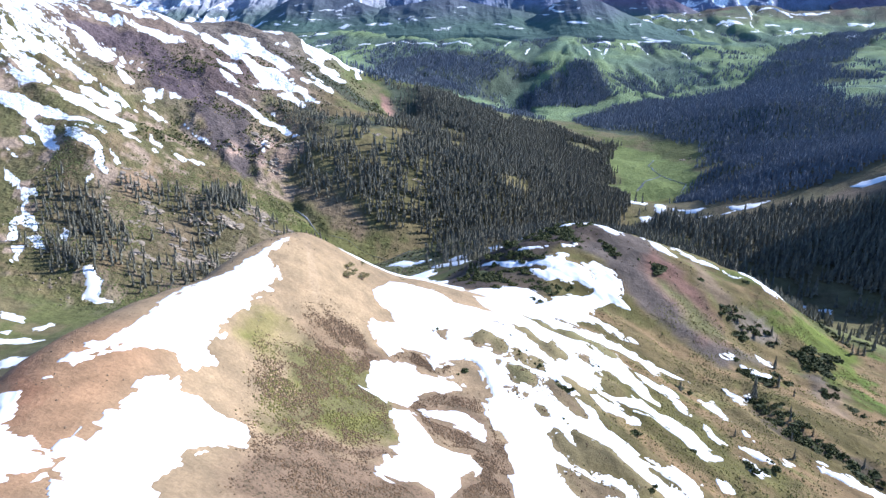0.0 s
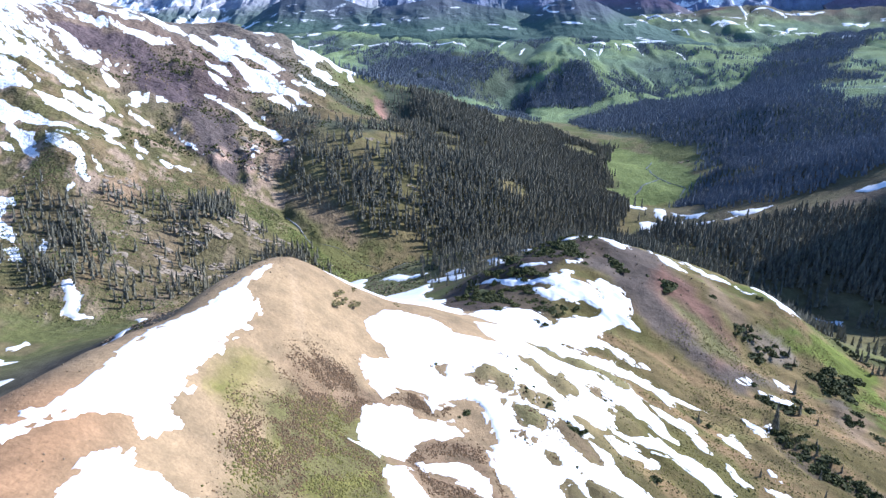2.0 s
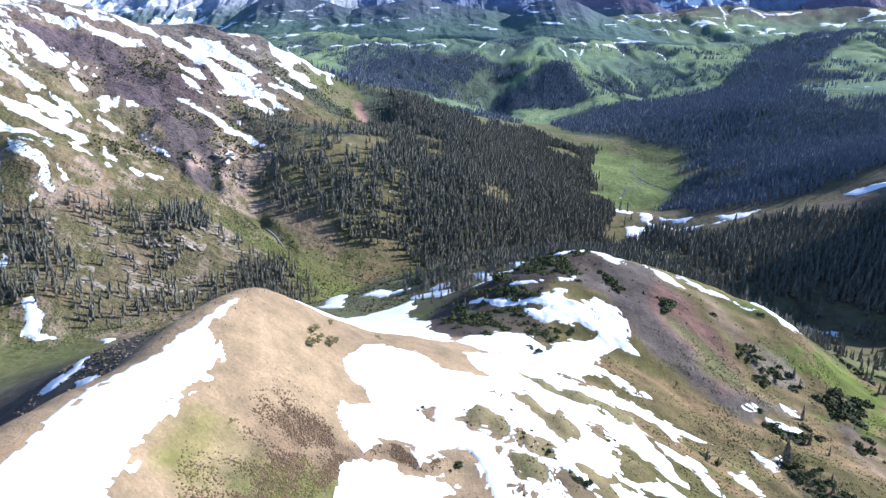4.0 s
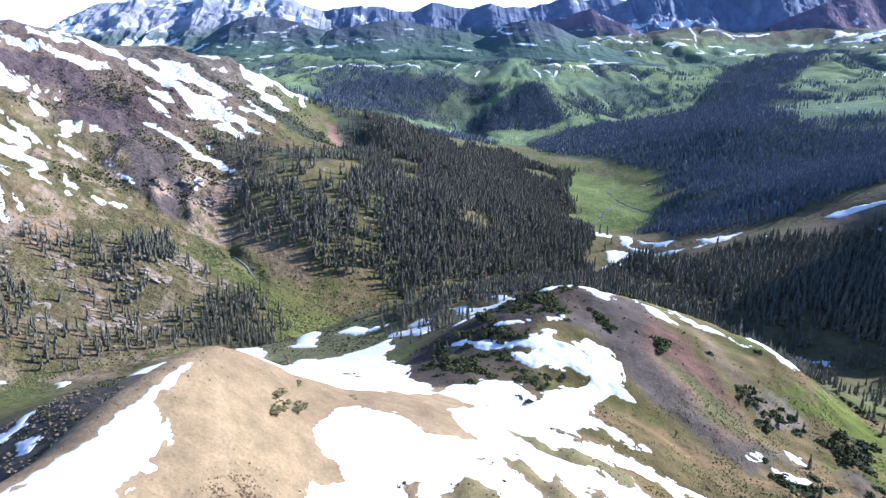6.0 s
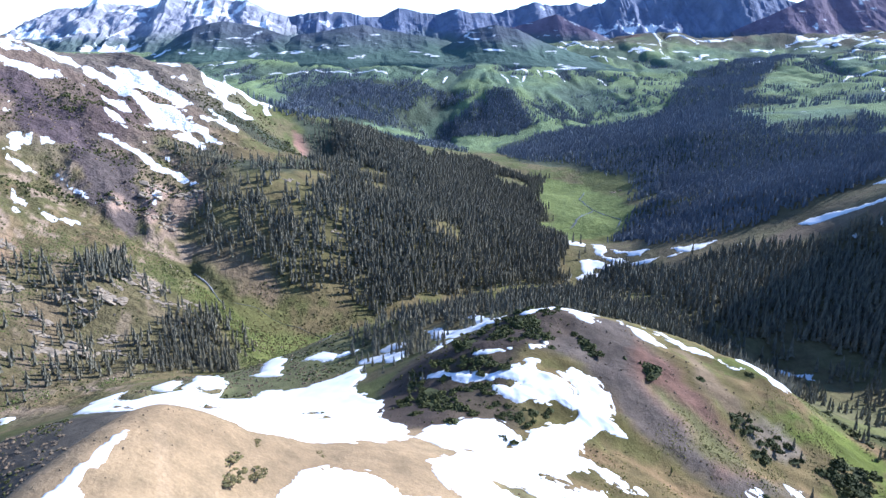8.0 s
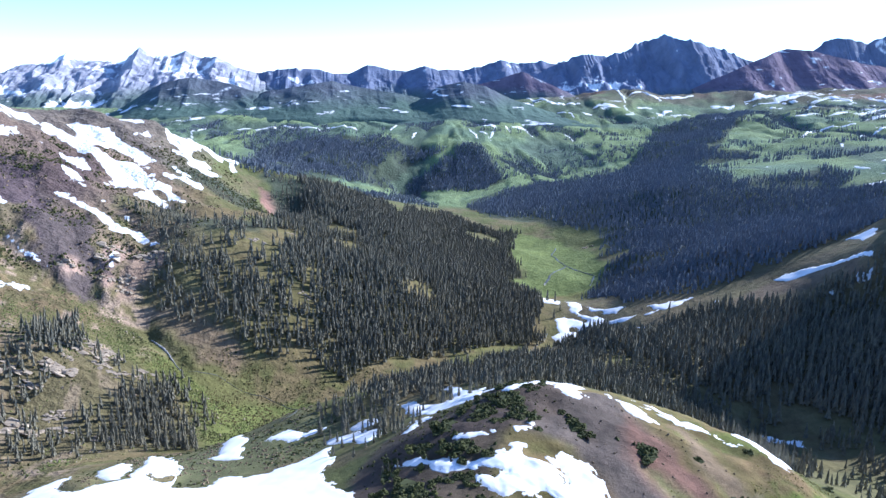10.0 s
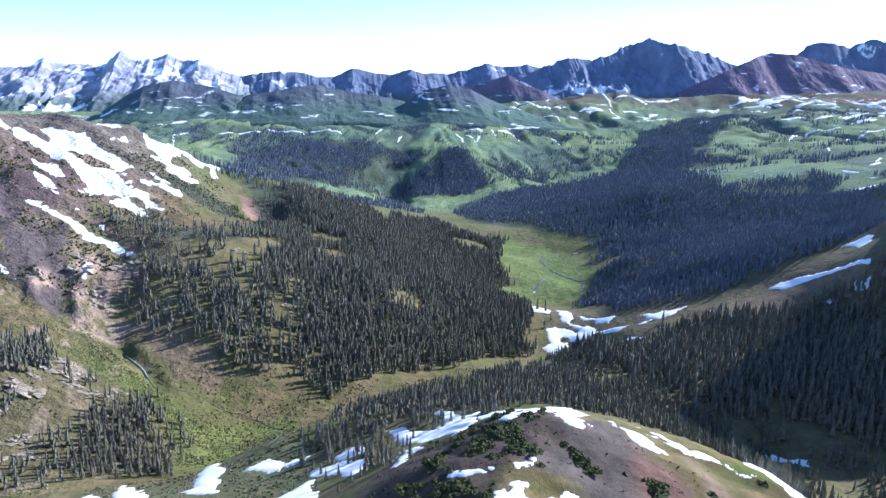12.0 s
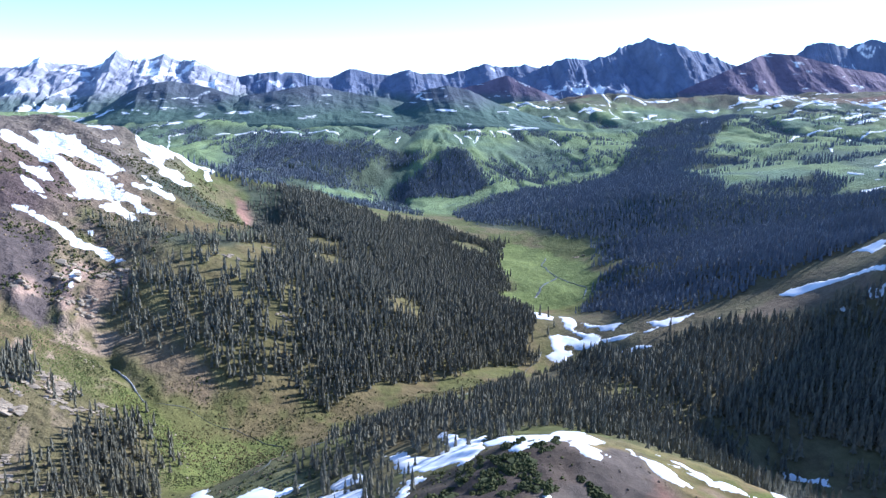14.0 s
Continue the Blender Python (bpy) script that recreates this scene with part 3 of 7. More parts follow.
FOREST["right_far"] = [(323, 1813), (468.1, 1955), (577.9, 1972), (638, 1926), (727, 1923), (706, 1594), (755, 1567), (762, 1389), (805, 1403), (847, 1415), (867, 1358), (957, 1419), (942, 1344), (871, 1244), (820, 1078), (778, 954), (710, 924), (648, 1044), (561.1, 1192), (451.7, 1240), (424.5, 1324), (372.6, 1385), (290.8, 1433)]
FOREST["right_fill"] = [(451.7, 1240), (561.1, 1192), (639, 1031), (766, 1014), (592.5, 797), (558.3, 780), (589.1, 886), (590.5, 1086), (480, 1177), (416.4, 1132)]
FOREST["bay"] = [(675, 1865), (879, 2132), (1022, 2312), (1208, 2689), (1390, 2782), (1727, 2994), (1576, 2704), (1329, 2404), (1066, 1987), (1108, 1896), (1054, 1784), (916, 1829), (759, 1587), (678, 1537)]
FOREST["cone_wood"] = [(226.2, 2118), (329.5, 2230), (425.9, 2302), (494.3, 2260), (473.3, 2036), (357.7, 1991)]
FOREST["mid_wood"] = [(-154, 1134), (-207.3, 2388), (-46.7, 2553), (129.4, 2510), (265.1, 2441), (349.5, 2302), (243, 2256), (132.9, 2090), (14.5, 1974), (-90.7, 1199), (-141.9, 1142)]
FOREST["low_wood"] = [(-166.4, 2074), (23.2, 2496), (169.6, 2350), (136.7, 2141), (224.3, 2102), (71.7, 2035), (-66, 1972)]
FOREST["right_low"] = [(340, 964), (325, 826), (372, 799), (427, 792), (463, 784), (522, 784), (570, 798), (684, 929), (529, 879), (429, 880), (380, 988)]
FOREST["spur_top"] = [(-95, 1160), (-50, 1175), (8, 1186), (80, 1205), (136, 1201), (191, 1228), (102, 1051), (31, 1002), (-22, 1048), (-48, 1047), (-63, 836), (-110, 823), (-150, 832), (-185, 865), (-170, 908), (-117, 871), (-76, 924), (-69, 1058), (-84, 1100)]
FOREST["left_clump"] = [(-326, 566), (-292, 580), (-263, 547), (-233, 493), (-258, 476), (-300, 507)]
FOREST["dome_low"] = [(-199, 882), (-169, 902), (-129, 820), (-105, 783), (-115, 762), (-153, 822), (-193, 857)]
FOREST["dome_high"] = [(-194, 1037), (-160, 1046), (-126, 1058), (-88, 1055), (-89, 948), (-134, 984), (-172, 977)]
FOREST["dark_low"] = [(120, 430), (180, 392), (230, 388), (300, 380), (400, 440), (400, 560), (300, 580), (200, 560), (140, 500)]
OPEN = {}
OPEN["valley"] = [(263, 1016), (309, 1029), (314, 841), (325, 800), (340, 778), (386, 778), (429, 772), (465, 770), (526, 741), (473, 675), (447, 706), (424, 703), (396, 716), (371, 729), (351, 742), (320, 738), (290, 735), (262, 752), (240, 775), (215, 790), (205, 815), (235, 880)]
OPEN["glade"] = [(284, 530), (298, 528), (307, 520), (312, 511), (305, 507), (294, 512), (286, 522)]
OPEN["spur_0"] = [(-1, 884), (24, 930), (41, 909), (22, 862), (4, 862)]
OPEN["spur_1"] = [(195, 1256), (242, 1280), (284, 1284), (267, 1220), (220, 1219)]
OPEN["spur_2"] = [(69, 816), (97, 845), (97, 811), (73, 792)]
OPEN["spur_3"] = [(0, 996), (35, 984), (25, 947), (1, 934)]
OPEN["spur_4"] = [(-36, 747), (-22, 744), (-22, 728), (-33, 731)]
OPEN["spur_5"] = [(-64, 772), (-52, 771), (-52, 757), (-64, 754)]
OPEN["spur_6"] = [(-88, 820), (-49, 896), (-24, 884), (-45, 812), (-75, 794)]
OPEN["spur_7"] = [(-105, 791), (-65, 796), (-64, 778), (-88, 765)]
OPEN["spur_8"] = [(128, 1256), (98, 1168), (83, 1287)]
OPEN["spur_9"] = [(53, 701), (113, 729), (84, 516), (59, 670)]
OPEN["spur_10"] = [(179, 775), (176, 632), (160, 595), (134, 595)]
SPARSE = []                           # plan outline, share of trees that stand there
SPARSE += [([(-176, 816), (-106, 793), (-85, 736), (-93, 693), (-74, 676), (-93, 665), (-124, 679), (-149, 724)], 0.38)]
SPARSE += [([(-126, 1057), (-7, 1062), (13, 974), (-24, 835), (-105, 791), (-144, 812)], 0.4)]
SPARSE += [([(-103, 774), (-24, 830), (-3, 767), (-9, 722), (14, 692), (-72, 677), (-93, 693)], 0.7)]
SPARSE += [([(165, 380), (205, 395), (250, 440), (262, 500), (285, 500), (300, 450), (300, 400), (285, 340), (262, 335), (225, 345), (185, 355)], 0.2)]
SPARSE += [([(-208, 788), (-201, 818), (-186, 820), (-165, 802), (-148, 789), (-154, 751), (-163, 724), (-180, 712), (-217, 714), (-230, 742), (-217, 764)], 0.1)]
GROUND = {}
GROUND["flank_green"] = [(165, 380), (205, 395), (250, 440), (262, 500), (285, 500), (300, 450), (300, 400), (285, 340), (262, 335), (225, 345), (185, 355)]
GROUND["bowl_rock"] = [(-112, 410), (-128, 470), (-100, 520), (-60, 550), (-20, 490), (5, 440), (-5, 405), (-60, 395)]
GROUND["spur_tan"] = [(-132, 736), (-95, 693), (-64, 678), (-76, 666), (-109, 662), (-142, 710)]
GROUND["cirque_wall_shade"] = [(-458, 911), (-441, 943), (-415, 959), (-381, 963), (-354, 962), (-337, 949), (-316, 927), (-300, 915), (-275, 860), (-245, 785), (-232, 747), (-234, 734), (-247, 762), (-265, 794), (-279, 823), (-306, 830), (-331, 841), (-368, 928), (-382, 912), (-401, 919), (-420, 891), (-445, 894)]
GROUND["slope_green"] = [(129.9, 346.6), (140.8, 342.3), (149.2, 335.3), (162.7, 340.8), (175.1, 343), (196.2, 353.5), (211.6, 333.1), (176.3, 276.6), (183.6, 314.6), (173.3, 326.7), (164.6, 332.2), (144, 329.3), (129.9, 328.1)]
GROUND["rock_patch"] = [(142.3, 339), (142.5, 325.4), (161.3, 331), (162, 319.8), (152.5, 316.4), (143.2, 320.1), (137, 325.4)]
GROUND["rock_dark"] = [(124.3, 292.4), (147.1, 304.3), (152.6, 299.8), (130.6, 284.5), (124.8, 287.6)]
GROUND["rock_dark_b"] = [(163.4, 296.3), (174.6, 298.3), (173.5, 287.8), (160, 273.4), (160.5, 286.6)]
GROUND["tan_d"] = [(167, 285.1), (183.1, 287.4), (165.5, 259.9), (159.4, 264.8)]
GROUND["hill_dark"] = [(2.9, 353), (17.2, 373.5), (39.5, 370.8), (50.9, 371.4), (68.8, 369.9), (70.7, 351.9), (52.6, 348.2), (35.3, 344.4), (21.3, 348.2), (16.4, 339.1), (28.2, 324.1), (27.3, 305.5), (17.8, 298.7), (10.8, 294), (1.5, 305.4)]
GROUND["gully_dark"] = [(-272.5, 817), (-230.1, 856), (-208, 785), (-193.9, 726), (-187.2, 702), (-200.7, 706), (-231.2, 727), (-245.7, 741), (-249.2, 774)]
GROUND["tan_a"] = [(-275.4, 612), (-263.1, 647), (-243.4, 614), (-247.1, 587.1), (-264.7, 579.8), (-275.7, 589.3)]
GROUND["tan_b"] = [(-265.1, 538.7), (-249.9, 539.2), (-227.6, 492.3), (-241.4, 483.1), (-255.6, 504.4)]
GROUND["tan_c"] = [(-231.6, 576.9), (-210.9, 592.5), (-199.3, 563.7), (-204.8, 530.8), (-221.4, 545.4)]
GROUND["left_green"] = [(-179.9, 686), (-142.9, 683), (-113.7, 647), (-94.2, 630), (-60.8, 616), (-72.9, 556.3), (-82.6, 543), (-99.8, 603), (-107.8, 630), (-139.8, 638), (-163.2, 640)]
GROUND["brown_c"] = [(-14.1, 170.6), (-8.5, 180.3), (1, 185.8), (9.1, 183.4), (14.6, 169.4), (19.2, 153.2), (19.7, 145.2), (4.5, 133.3), (2.1, 140.7), (7.9, 155.4), (-3.3, 154.7), (-10.1, 164.2)]
GROUND["brown_d"] = [(-30.1, 193.5), (-23.5, 190.8), (-14.1, 195), (-2.4, 197.7), (-5.6, 190.4), (-13.9, 190.7), (-20.9, 179.8), (-28.2, 178.5)]
GROUND["ridge_tan"] = [(381.1, 755), (442.5, 754), (489.2, 697), (477.8, 682), (454.3, 695), (421.2, 723), (371.1, 729)]
GROUND["green"] = [(-51.8, 158.2), (-49.7, 170.8), (-39.7, 177), (-35.6, 174.3), (-37.5, 165.3), (-41.2, 151.2), (-47.4, 146.6)]
GROUND["heath"] = [(-39.6, 144.1), (-38.7, 157.4), (-33, 171.5), (-22.5, 180.7), (-15.4, 168.8), (-12.3, 145.7), (-22.7, 137.4), (-32.7, 128.5), (-37.5, 134.8)]
GROUND["brown"] = [(-36.7, 111.4), (-34.4, 126.3), (-22.4, 134.9), (-11, 144.3), (-15.7, 128.3), (-3, 133.6), (17.2, 163.3), (17, 145), (18, 129.8), (-32.8, 85.2), (-35.4, 99.8)]
GROUND["brown_b"] = [(-35.4, 186.8), (-27, 194.5), (-21.6, 187.8), (-15.7, 194.1), (-2.4, 195.1), (-15.4, 189.4), (-21.9, 174.6), (-33, 171.5)]
GROUND["red_end"] = [(-81.4, 119.3), (-74.1, 121.7), (-67.9, 108.1), (-67.6, 99.2), (-68.4, 97.3)]
GROUND["hill_grey"] = [(60, 380), (69, 377), (105, 385), (120.3, 332.9), (131.3, 298.6), (114.3, 285.9), (90.5, 309.3), (82.3, 315.8), (81.6, 334), (60.6, 345), (36.6, 358.5)]
GROUND["hill_red"] = [(97.4, 354.9), (110.9, 362.8), (122, 337.8), (131.5, 319.3), (134.5, 300.3), (119.6, 293.7), (109.7, 315.7), (96, 330.1)]
GROUND["hill_green"] = [(100.4, 327.9), (108, 327.2), (121.4, 320.5), (129.5, 306.9), (122.8, 302.4), (107.8, 309.4)]
GROUND["hill_tan"] = [(125.5, 372.1), (138.3, 366.6), (147.1, 345.2), (148.5, 328.3), (138.2, 322.7), (127.1, 336.8)]
GROUND["meadow"] = [(298, 1335), (351, 1329), (375, 1293), (383, 1246), (400, 1202), (400, 1166), (397, 1085), (366, 1028), (332, 997), (309, 1010), (265, 1010), (248, 1035), (235, 1052), (276, 1099), (259, 1142), (272, 1212)]
GROUND["basin_green"] = [(-177.1, 680), (-158.5, 687), (-123.1, 653), (-101.5, 643), (-71.3, 626), (-25.8, 645), (-20, 560), (-20, 560), (-76.9, 573.8), (-98.4, 594.2), (-122, 646), (-155.1, 655)]
GROUND["red_scree"] = [(-94.2, 1101), (-76.5, 1085), (-42.1, 1059), (-63.6, 989), (-84, 1050)]
GROUND["pale_cliff"] = [(-203, 788), (-201, 814), (-193, 817), (-187, 814), (-180, 778), (-179, 743), (-183, 719), (-193, 736), (-204, 767)]
GROUND["pale_cliff_b"] = [(-186, 818), (-165, 800), (-148, 789), (-154, 751), (-163, 726), (-177, 716), (-176, 750)]
GROUND["pale_cliff_c"] = [(-226, 742), (-217, 762), (-207, 736), (-217, 718)]
GROUND["ravine"] = [(123.6, 263.8), (128.4, 264), (123.8, 241.8), (130.2, 236.6), (141.4, 232.4), (151.1, 230), (157.7, 219.4), (152.5, 210.6), (143.8, 220.6), (134.3, 222.9), (123.2, 226.2), (117.6, 235.1)]
GROUND["pale_patch"] = [(141.6, 324.6), (156.1, 333.2), (160.9, 324.9), (154.1, 318.3), (143.7, 316.1)]
GROUND["green_far"] = [(495.4, 2062), (584.3, 2275), (810, 2655), (1073, 2786), (1116, 2534), (911, 2206), (759, 2083), (588.7, 1958)]
MOUNTAIN_SNOW, FAR_SNOW = [], []
MOUNTAIN_SNOW += [[(-500, 870), (-486, 888), (-466, 913), (-450, 906), (-431, 917), (-417, 920), (-401, 919), (-394, 910), (-382, 850), (-402, 860), (-415, 861), (-404, 835), (-379, 802), (-362, 794), (-351, 785), (-367, 778), (-375, 757), (-392, 746), (-386, 728), (-403, 724), (-426, 715)]]
MOUNTAIN_SNOW += [[(-389, 908), (-382, 908), (-364, 842), (-345, 833), (-345, 813), (-361, 824)]]
MOUNTAIN_SNOW += [[(-377, 922), (-374, 924), (-374, 900), (-379, 903)]]
MOUNTAIN_SNOW += [[(-368, 932), (-365, 929), (-358, 892), (-362, 887)]]
MOUNTAIN_SNOW += [[(-456, 980), (-420, 976), (-388, 984), (-364, 984), (-355, 987), (-348, 1009), (-327, 1000), (-300, 986), (-308, 974), (-331, 990), (-350, 970), (-369, 968), (-396, 965), (-423, 965), (-447, 957)]]
MOUNTAIN_SNOW += [[(-446, 1034), (-424, 1062), (-396, 1090), (-351, 1067), (-332, 1036), (-362, 1032), (-393, 1000), (-421, 990)]]
MOUNTAIN_SNOW += [[(-424, 712), (-407, 708), (-388, 701), (-365, 696), (-344, 683), (-328, 683), (-301, 659), (-293, 659), (-300, 646), (-318, 649), (-351, 676), (-376, 685), (-383, 677), (-374, 671), (-361, 668), (-347, 650), (-332, 624), (-331, 611), (-321, 599), (-327, 600), (-347, 630), (-360, 654), (-378, 666), (-388, 678), (-415, 692)]]
MOUNTAIN_SNOW += [[(-346, 665), (-327, 647), (-312, 634), (-304, 636), (-295, 625), (-293, 615), (-305, 621), (-319, 632), (-330, 640)]]
MOUNTAIN_SNOW += [[(-302, 647), (-289, 637), (-278, 624), (-281, 618), (-291, 628)]]
MOUNTAIN_SNOW += [[(-383, 628), (-376, 627), (-357, 611), (-353, 599), (-365, 609), (-376, 618)]]
MOUNTAIN_SNOW += [[(-365, 591), (-353, 585), (-339, 570), (-330, 569), (-320, 561), (-325, 553), (-324, 542), (-331, 547), (-336, 560), (-350, 575), (-358, 577)]]
MOUNTAIN_SNOW += [[(-323, 540), (-314, 540), (-305, 523), (-311, 527), (-320, 533), (-321, 528), (-312, 507), (-318, 500), (-322, 508), (-323, 520), (-327, 534)]]
MOUNTAIN_SNOW += [[(-307, 515), (-302, 518), (-289, 499), (-297, 502)]]
MOUNTAIN_SNOW += [[(-307, 496), (-303, 499), (-298, 484), (-302, 478)]]
MOUNTAIN_SNOW += [[(-373, 644), (-364, 643), (-350, 624), (-361, 631)]]
MOUNTAIN_SNOW += [[(-334, 596), (-321, 586), (-315, 576), (-324, 582)]]
MOUNTAIN_SNOW += [[(-297, 617), (-289, 610), (-284, 603), (-278, 601), (-284, 598), (-292, 604)]]
MOUNTAIN_SNOW += [[(-297, 586), (-295, 591), (-291, 593), (-293, 586)]]
MOUNTAIN_SNOW += [[(-253, 480), (-248, 479), (-243, 473), (-237, 474), (-239, 469), (-237, 463), (-222, 455), (-234, 454), (-244, 459), (-248, 465), (-244, 468), (-249, 473)]]
MOUNTAIN_SNOW += [[(-297, 540), (-286, 530), (-277, 514), (-284, 521)]]
MOUNTAIN_SNOW += [[(-271, 509), (-263, 502), (-255, 488), (-263, 496)]]
MOUNTAIN_SNOW += [[(-382, 735), (-369, 741), (-348, 735), (-330, 735), (-304, 725), (-304, 714), (-326, 716), (-345, 715), (-367, 718)]]
MOUNTAIN_SNOW += [[(-377, 761), (-363, 767), (-347, 759), (-328, 753), (-321, 752), (-330, 743), (-344, 745), (-360, 745)]]
MOUNTAIN_SNOW += [[(-357, 779), (-341, 774), (-324, 770), (-312, 764), (-319, 758), (-335, 758)]]
MOUNTAIN_SNOW += [[(-333, 739), (-311, 720), (-284, 676), (-291, 669), (-318, 715)]]
MOUNTAIN_SNOW += [[(-319, 777), (-301, 777), (-290, 773), (-301, 768), (-314, 771)]]
MOUNTAIN_SNOW += [[(-331, 837), (-319, 827), (-313, 798), (-317, 779), (-325, 810)]]
MOUNTAIN_SNOW += [[(-312, 833), (-310, 817), (-314, 806), (-316, 823)]]
MOUNTAIN_SNOW += [[(-308, 842), (-291, 836), (-290, 820), (-304, 820)]]
MOUNTAIN_SNOW += [[(-290, 718), (-269, 694), (-259, 674), (-266, 669), (-276, 680)]]
MOUNTAIN_SNOW += [[(-260, 692), (-246, 689), (-248, 682), (-256, 685)]]
MOUNTAIN_SNOW += [[(-247, 691), (-230, 697), (-236, 683)]]
MOUNTAIN_SNOW += [[(-241, 662), (-226, 658), (-220, 651), (-230, 654)]]
MOUNTAIN_SNOW += [[(-277, 776), (-255, 758), (-231, 732), (-240, 734), (-262, 759)]]
MOUNTAIN_SNOW += [[(-288, 986), (-276, 989), (-256, 964), (-260, 945), (-276, 968)]]
MOUNTAIN_SNOW += [[(-269, 1124), (-260, 1156), (-232, 1134), (-242, 1124), (-260, 1133)]]
MOUNTAIN_SNOW += [[(-213, 1139), (-200, 1121), (-193, 1149), (-170, 1152), (-146, 1148), (-126, 1169), (-133, 1149), (-154, 1132), (-170, 1112), (-174, 1095), (-172, 1069), (-180, 1073), (-196, 1097), (-205, 1107)]]
MOUNTAIN_SNOW += [[(-162, 1148), (-157, 1183), (-144, 1126), (-150, 1115), (-157, 1128)]]
MOUNTAIN_SNOW += [[(-194, 1078), (-173, 1070), (-162, 1082), (-149, 1081), (-154, 1065), (-168, 1059), (-185, 1062)]]
MOUNTAIN_SNOW += [[(-173, 1053), (-163, 1062), (-151, 1066), (-133, 1077), (-144, 1059), (-160, 1047)]]
MOUNTAIN_SNOW += [[(-187, 1028), (-170, 1018), (-153, 997), (-143, 988), (-153, 980), (-169, 992)]]
MOUNTAIN_SNOW += [[(-334, 1048), (-324, 1051), (-304, 1041), (-280, 1016), (-259, 1002), (-248, 997), (-228, 994), (-218, 999), (-205, 976), (-192, 966), (-176, 960), (-165, 934), (-154, 919), (-168, 927), (-180, 947), (-198, 953), (-207, 936), (-212, 924), (-227, 932), (-236, 932), (-243, 942), (-232, 953), (-245, 965), (-255, 979), (-273, 992), (-298, 1003), (-312, 1016), (-326, 1024)]]
MOUNTAIN_SNOW += [[(-313, 1060), (-302, 1072), (-282, 1064), (-266, 1073), (-256, 1058), (-239, 1045), (-215, 1028), (-206, 1024), (-194, 1028), (-205, 1017), (-213, 1003), (-195, 986), (-174, 997), (-181, 980), (-193, 974), (-205, 984), (-218, 1007), (-232, 1019), (-244, 1025), (-259, 1040), (-271, 1044), (-287, 1050), (-301, 1050)]]
MOUNTAIN_SNOW += [[(-291, 1038), (-284, 1048), (-265, 1041), (-248, 1039), (-255, 1016), (-270, 1009)]]
MOUNTAIN_SNOW += [[(-237, 1070), (-229, 1105), (-223, 1100), (-232, 1065)]]
MOUNTAIN_SNOW += [[(-241, 1060), (-222, 1059), (-203, 1077), (-214, 1052)]]
MOUNTAIN_SNOW += [[(-297, 980), (-283, 978), (-269, 968), (-258, 962), (-262, 942), (-276, 954)]]
MOUNTAIN_SNOW += [[(-278, 935), (-266, 939), (-256, 925), (-239, 893), (-228, 891), (-215, 884), (-223, 880), (-237, 884), (-251, 893), (-261, 904), (-270, 919)]]
MOUNTAIN_SNOW += [[(-266, 881), (-259, 884), (-245, 874), (-230, 864), (-216, 854), (-198, 839), (-185, 839), (-168, 824), (-149, 796), (-169, 819), (-188, 832), (-204, 826), (-221, 846), (-236, 859), (-248, 865)]]
MOUNTAIN_SNOW += [[(-218, 876), (-203, 868), (-185, 855), (-195, 856), (-210, 868)]]
MOUNTAIN_SNOW += [[(-212, 924), (-200, 927), (-197, 951), (-186, 941), (-175, 926), (-166, 907), (-177, 906), (-190, 920), (-198, 911)]]
MOUNTAIN_SNOW += [[(-314, 988), (-306, 990), (-305, 977), (-309, 973)]]
MOUNTAIN_SNOW += [[(-136, 1146), (-130, 1152), (-121, 1120), (-128, 1110)]]
MOUNTAIN_SNOW += [[(-192, 773), (-190, 788), (-187, 768), (-188, 755)]]
FAR_SNOW += [
    [(-301.8, 2701), (-199.3, 2744), (-11, 2657), (-11, 2647), (-197.8, 2722), (-300.6, 2692)],
    [(-211.6, 1130), (-440.7, 2655), (-409.7, 2740), (-408.1, 2732), (-437.7, 2638), (-211.4, 1129)],
    [(-1.5, 2704), (99.9, 2638), (99.4, 2630), (-1.6, 2692)],
    [(-98.3, 3136), (31.4, 3032), (30.9, 3000), (-97.2, 3097)],
    [(206.8, 2579), (234.7, 2637), (234.9, 2629), (207.2, 2574)],
    [(273.2, 2514), (295.3, 2574), (296.3, 2571), (274.3, 2512)],
]
FAR_SNOW += [
    [(474.1, 2592), (483.1, 2491), (474.3, 2424), (472.3, 2421), (478.9, 2483), (471.7, 2586)],
    [(535.8, 2630), (575.1, 2607), (545.3, 2524), (525.8, 2466), (526.9, 2463), (547.8, 2518), (568.7, 2589), (532.5, 2615)],
    [(504, 2534), (522.8, 2507), (521.2, 2501), (502.4, 2528)],
    [(614, 2621), (616, 2553), (614, 2548), (609, 2608)],
    [(647, 2657), (700, 2666), (711, 2612), (707, 2599), (690, 2634), (641, 2636)],
    [(519.6, 2465), (518.3, 2426), (516.4, 2423), (517.7, 2462)],
]
FAR_SNOW += [
    [(906, 3417), (972, 3245), (1100, 3247), (1095, 3235), (967, 3229), (897, 3386)],
    [(1406, 3585), (1369, 3422), (1324, 3283), (1319, 3275), (1357, 3404), (1397, 3570)],
    [(1422, 3490), (1512, 3531), (1549, 3449), (1534, 3375), (1526, 3362), (1531, 3418), (1497, 3498), (1415, 3472)],
    [(1570, 3467), (1663, 3480), (1773, 3524), (1765, 3510), (1650, 3455), (1564, 3456)],
    [(1289, 3211), (1236, 2983), (1231, 2974), (1283, 3201)],
    [(1372, 3041), (1451, 3155), (1487, 3163), (1479, 3143), (1437, 3119), (1349, 2988)],
]
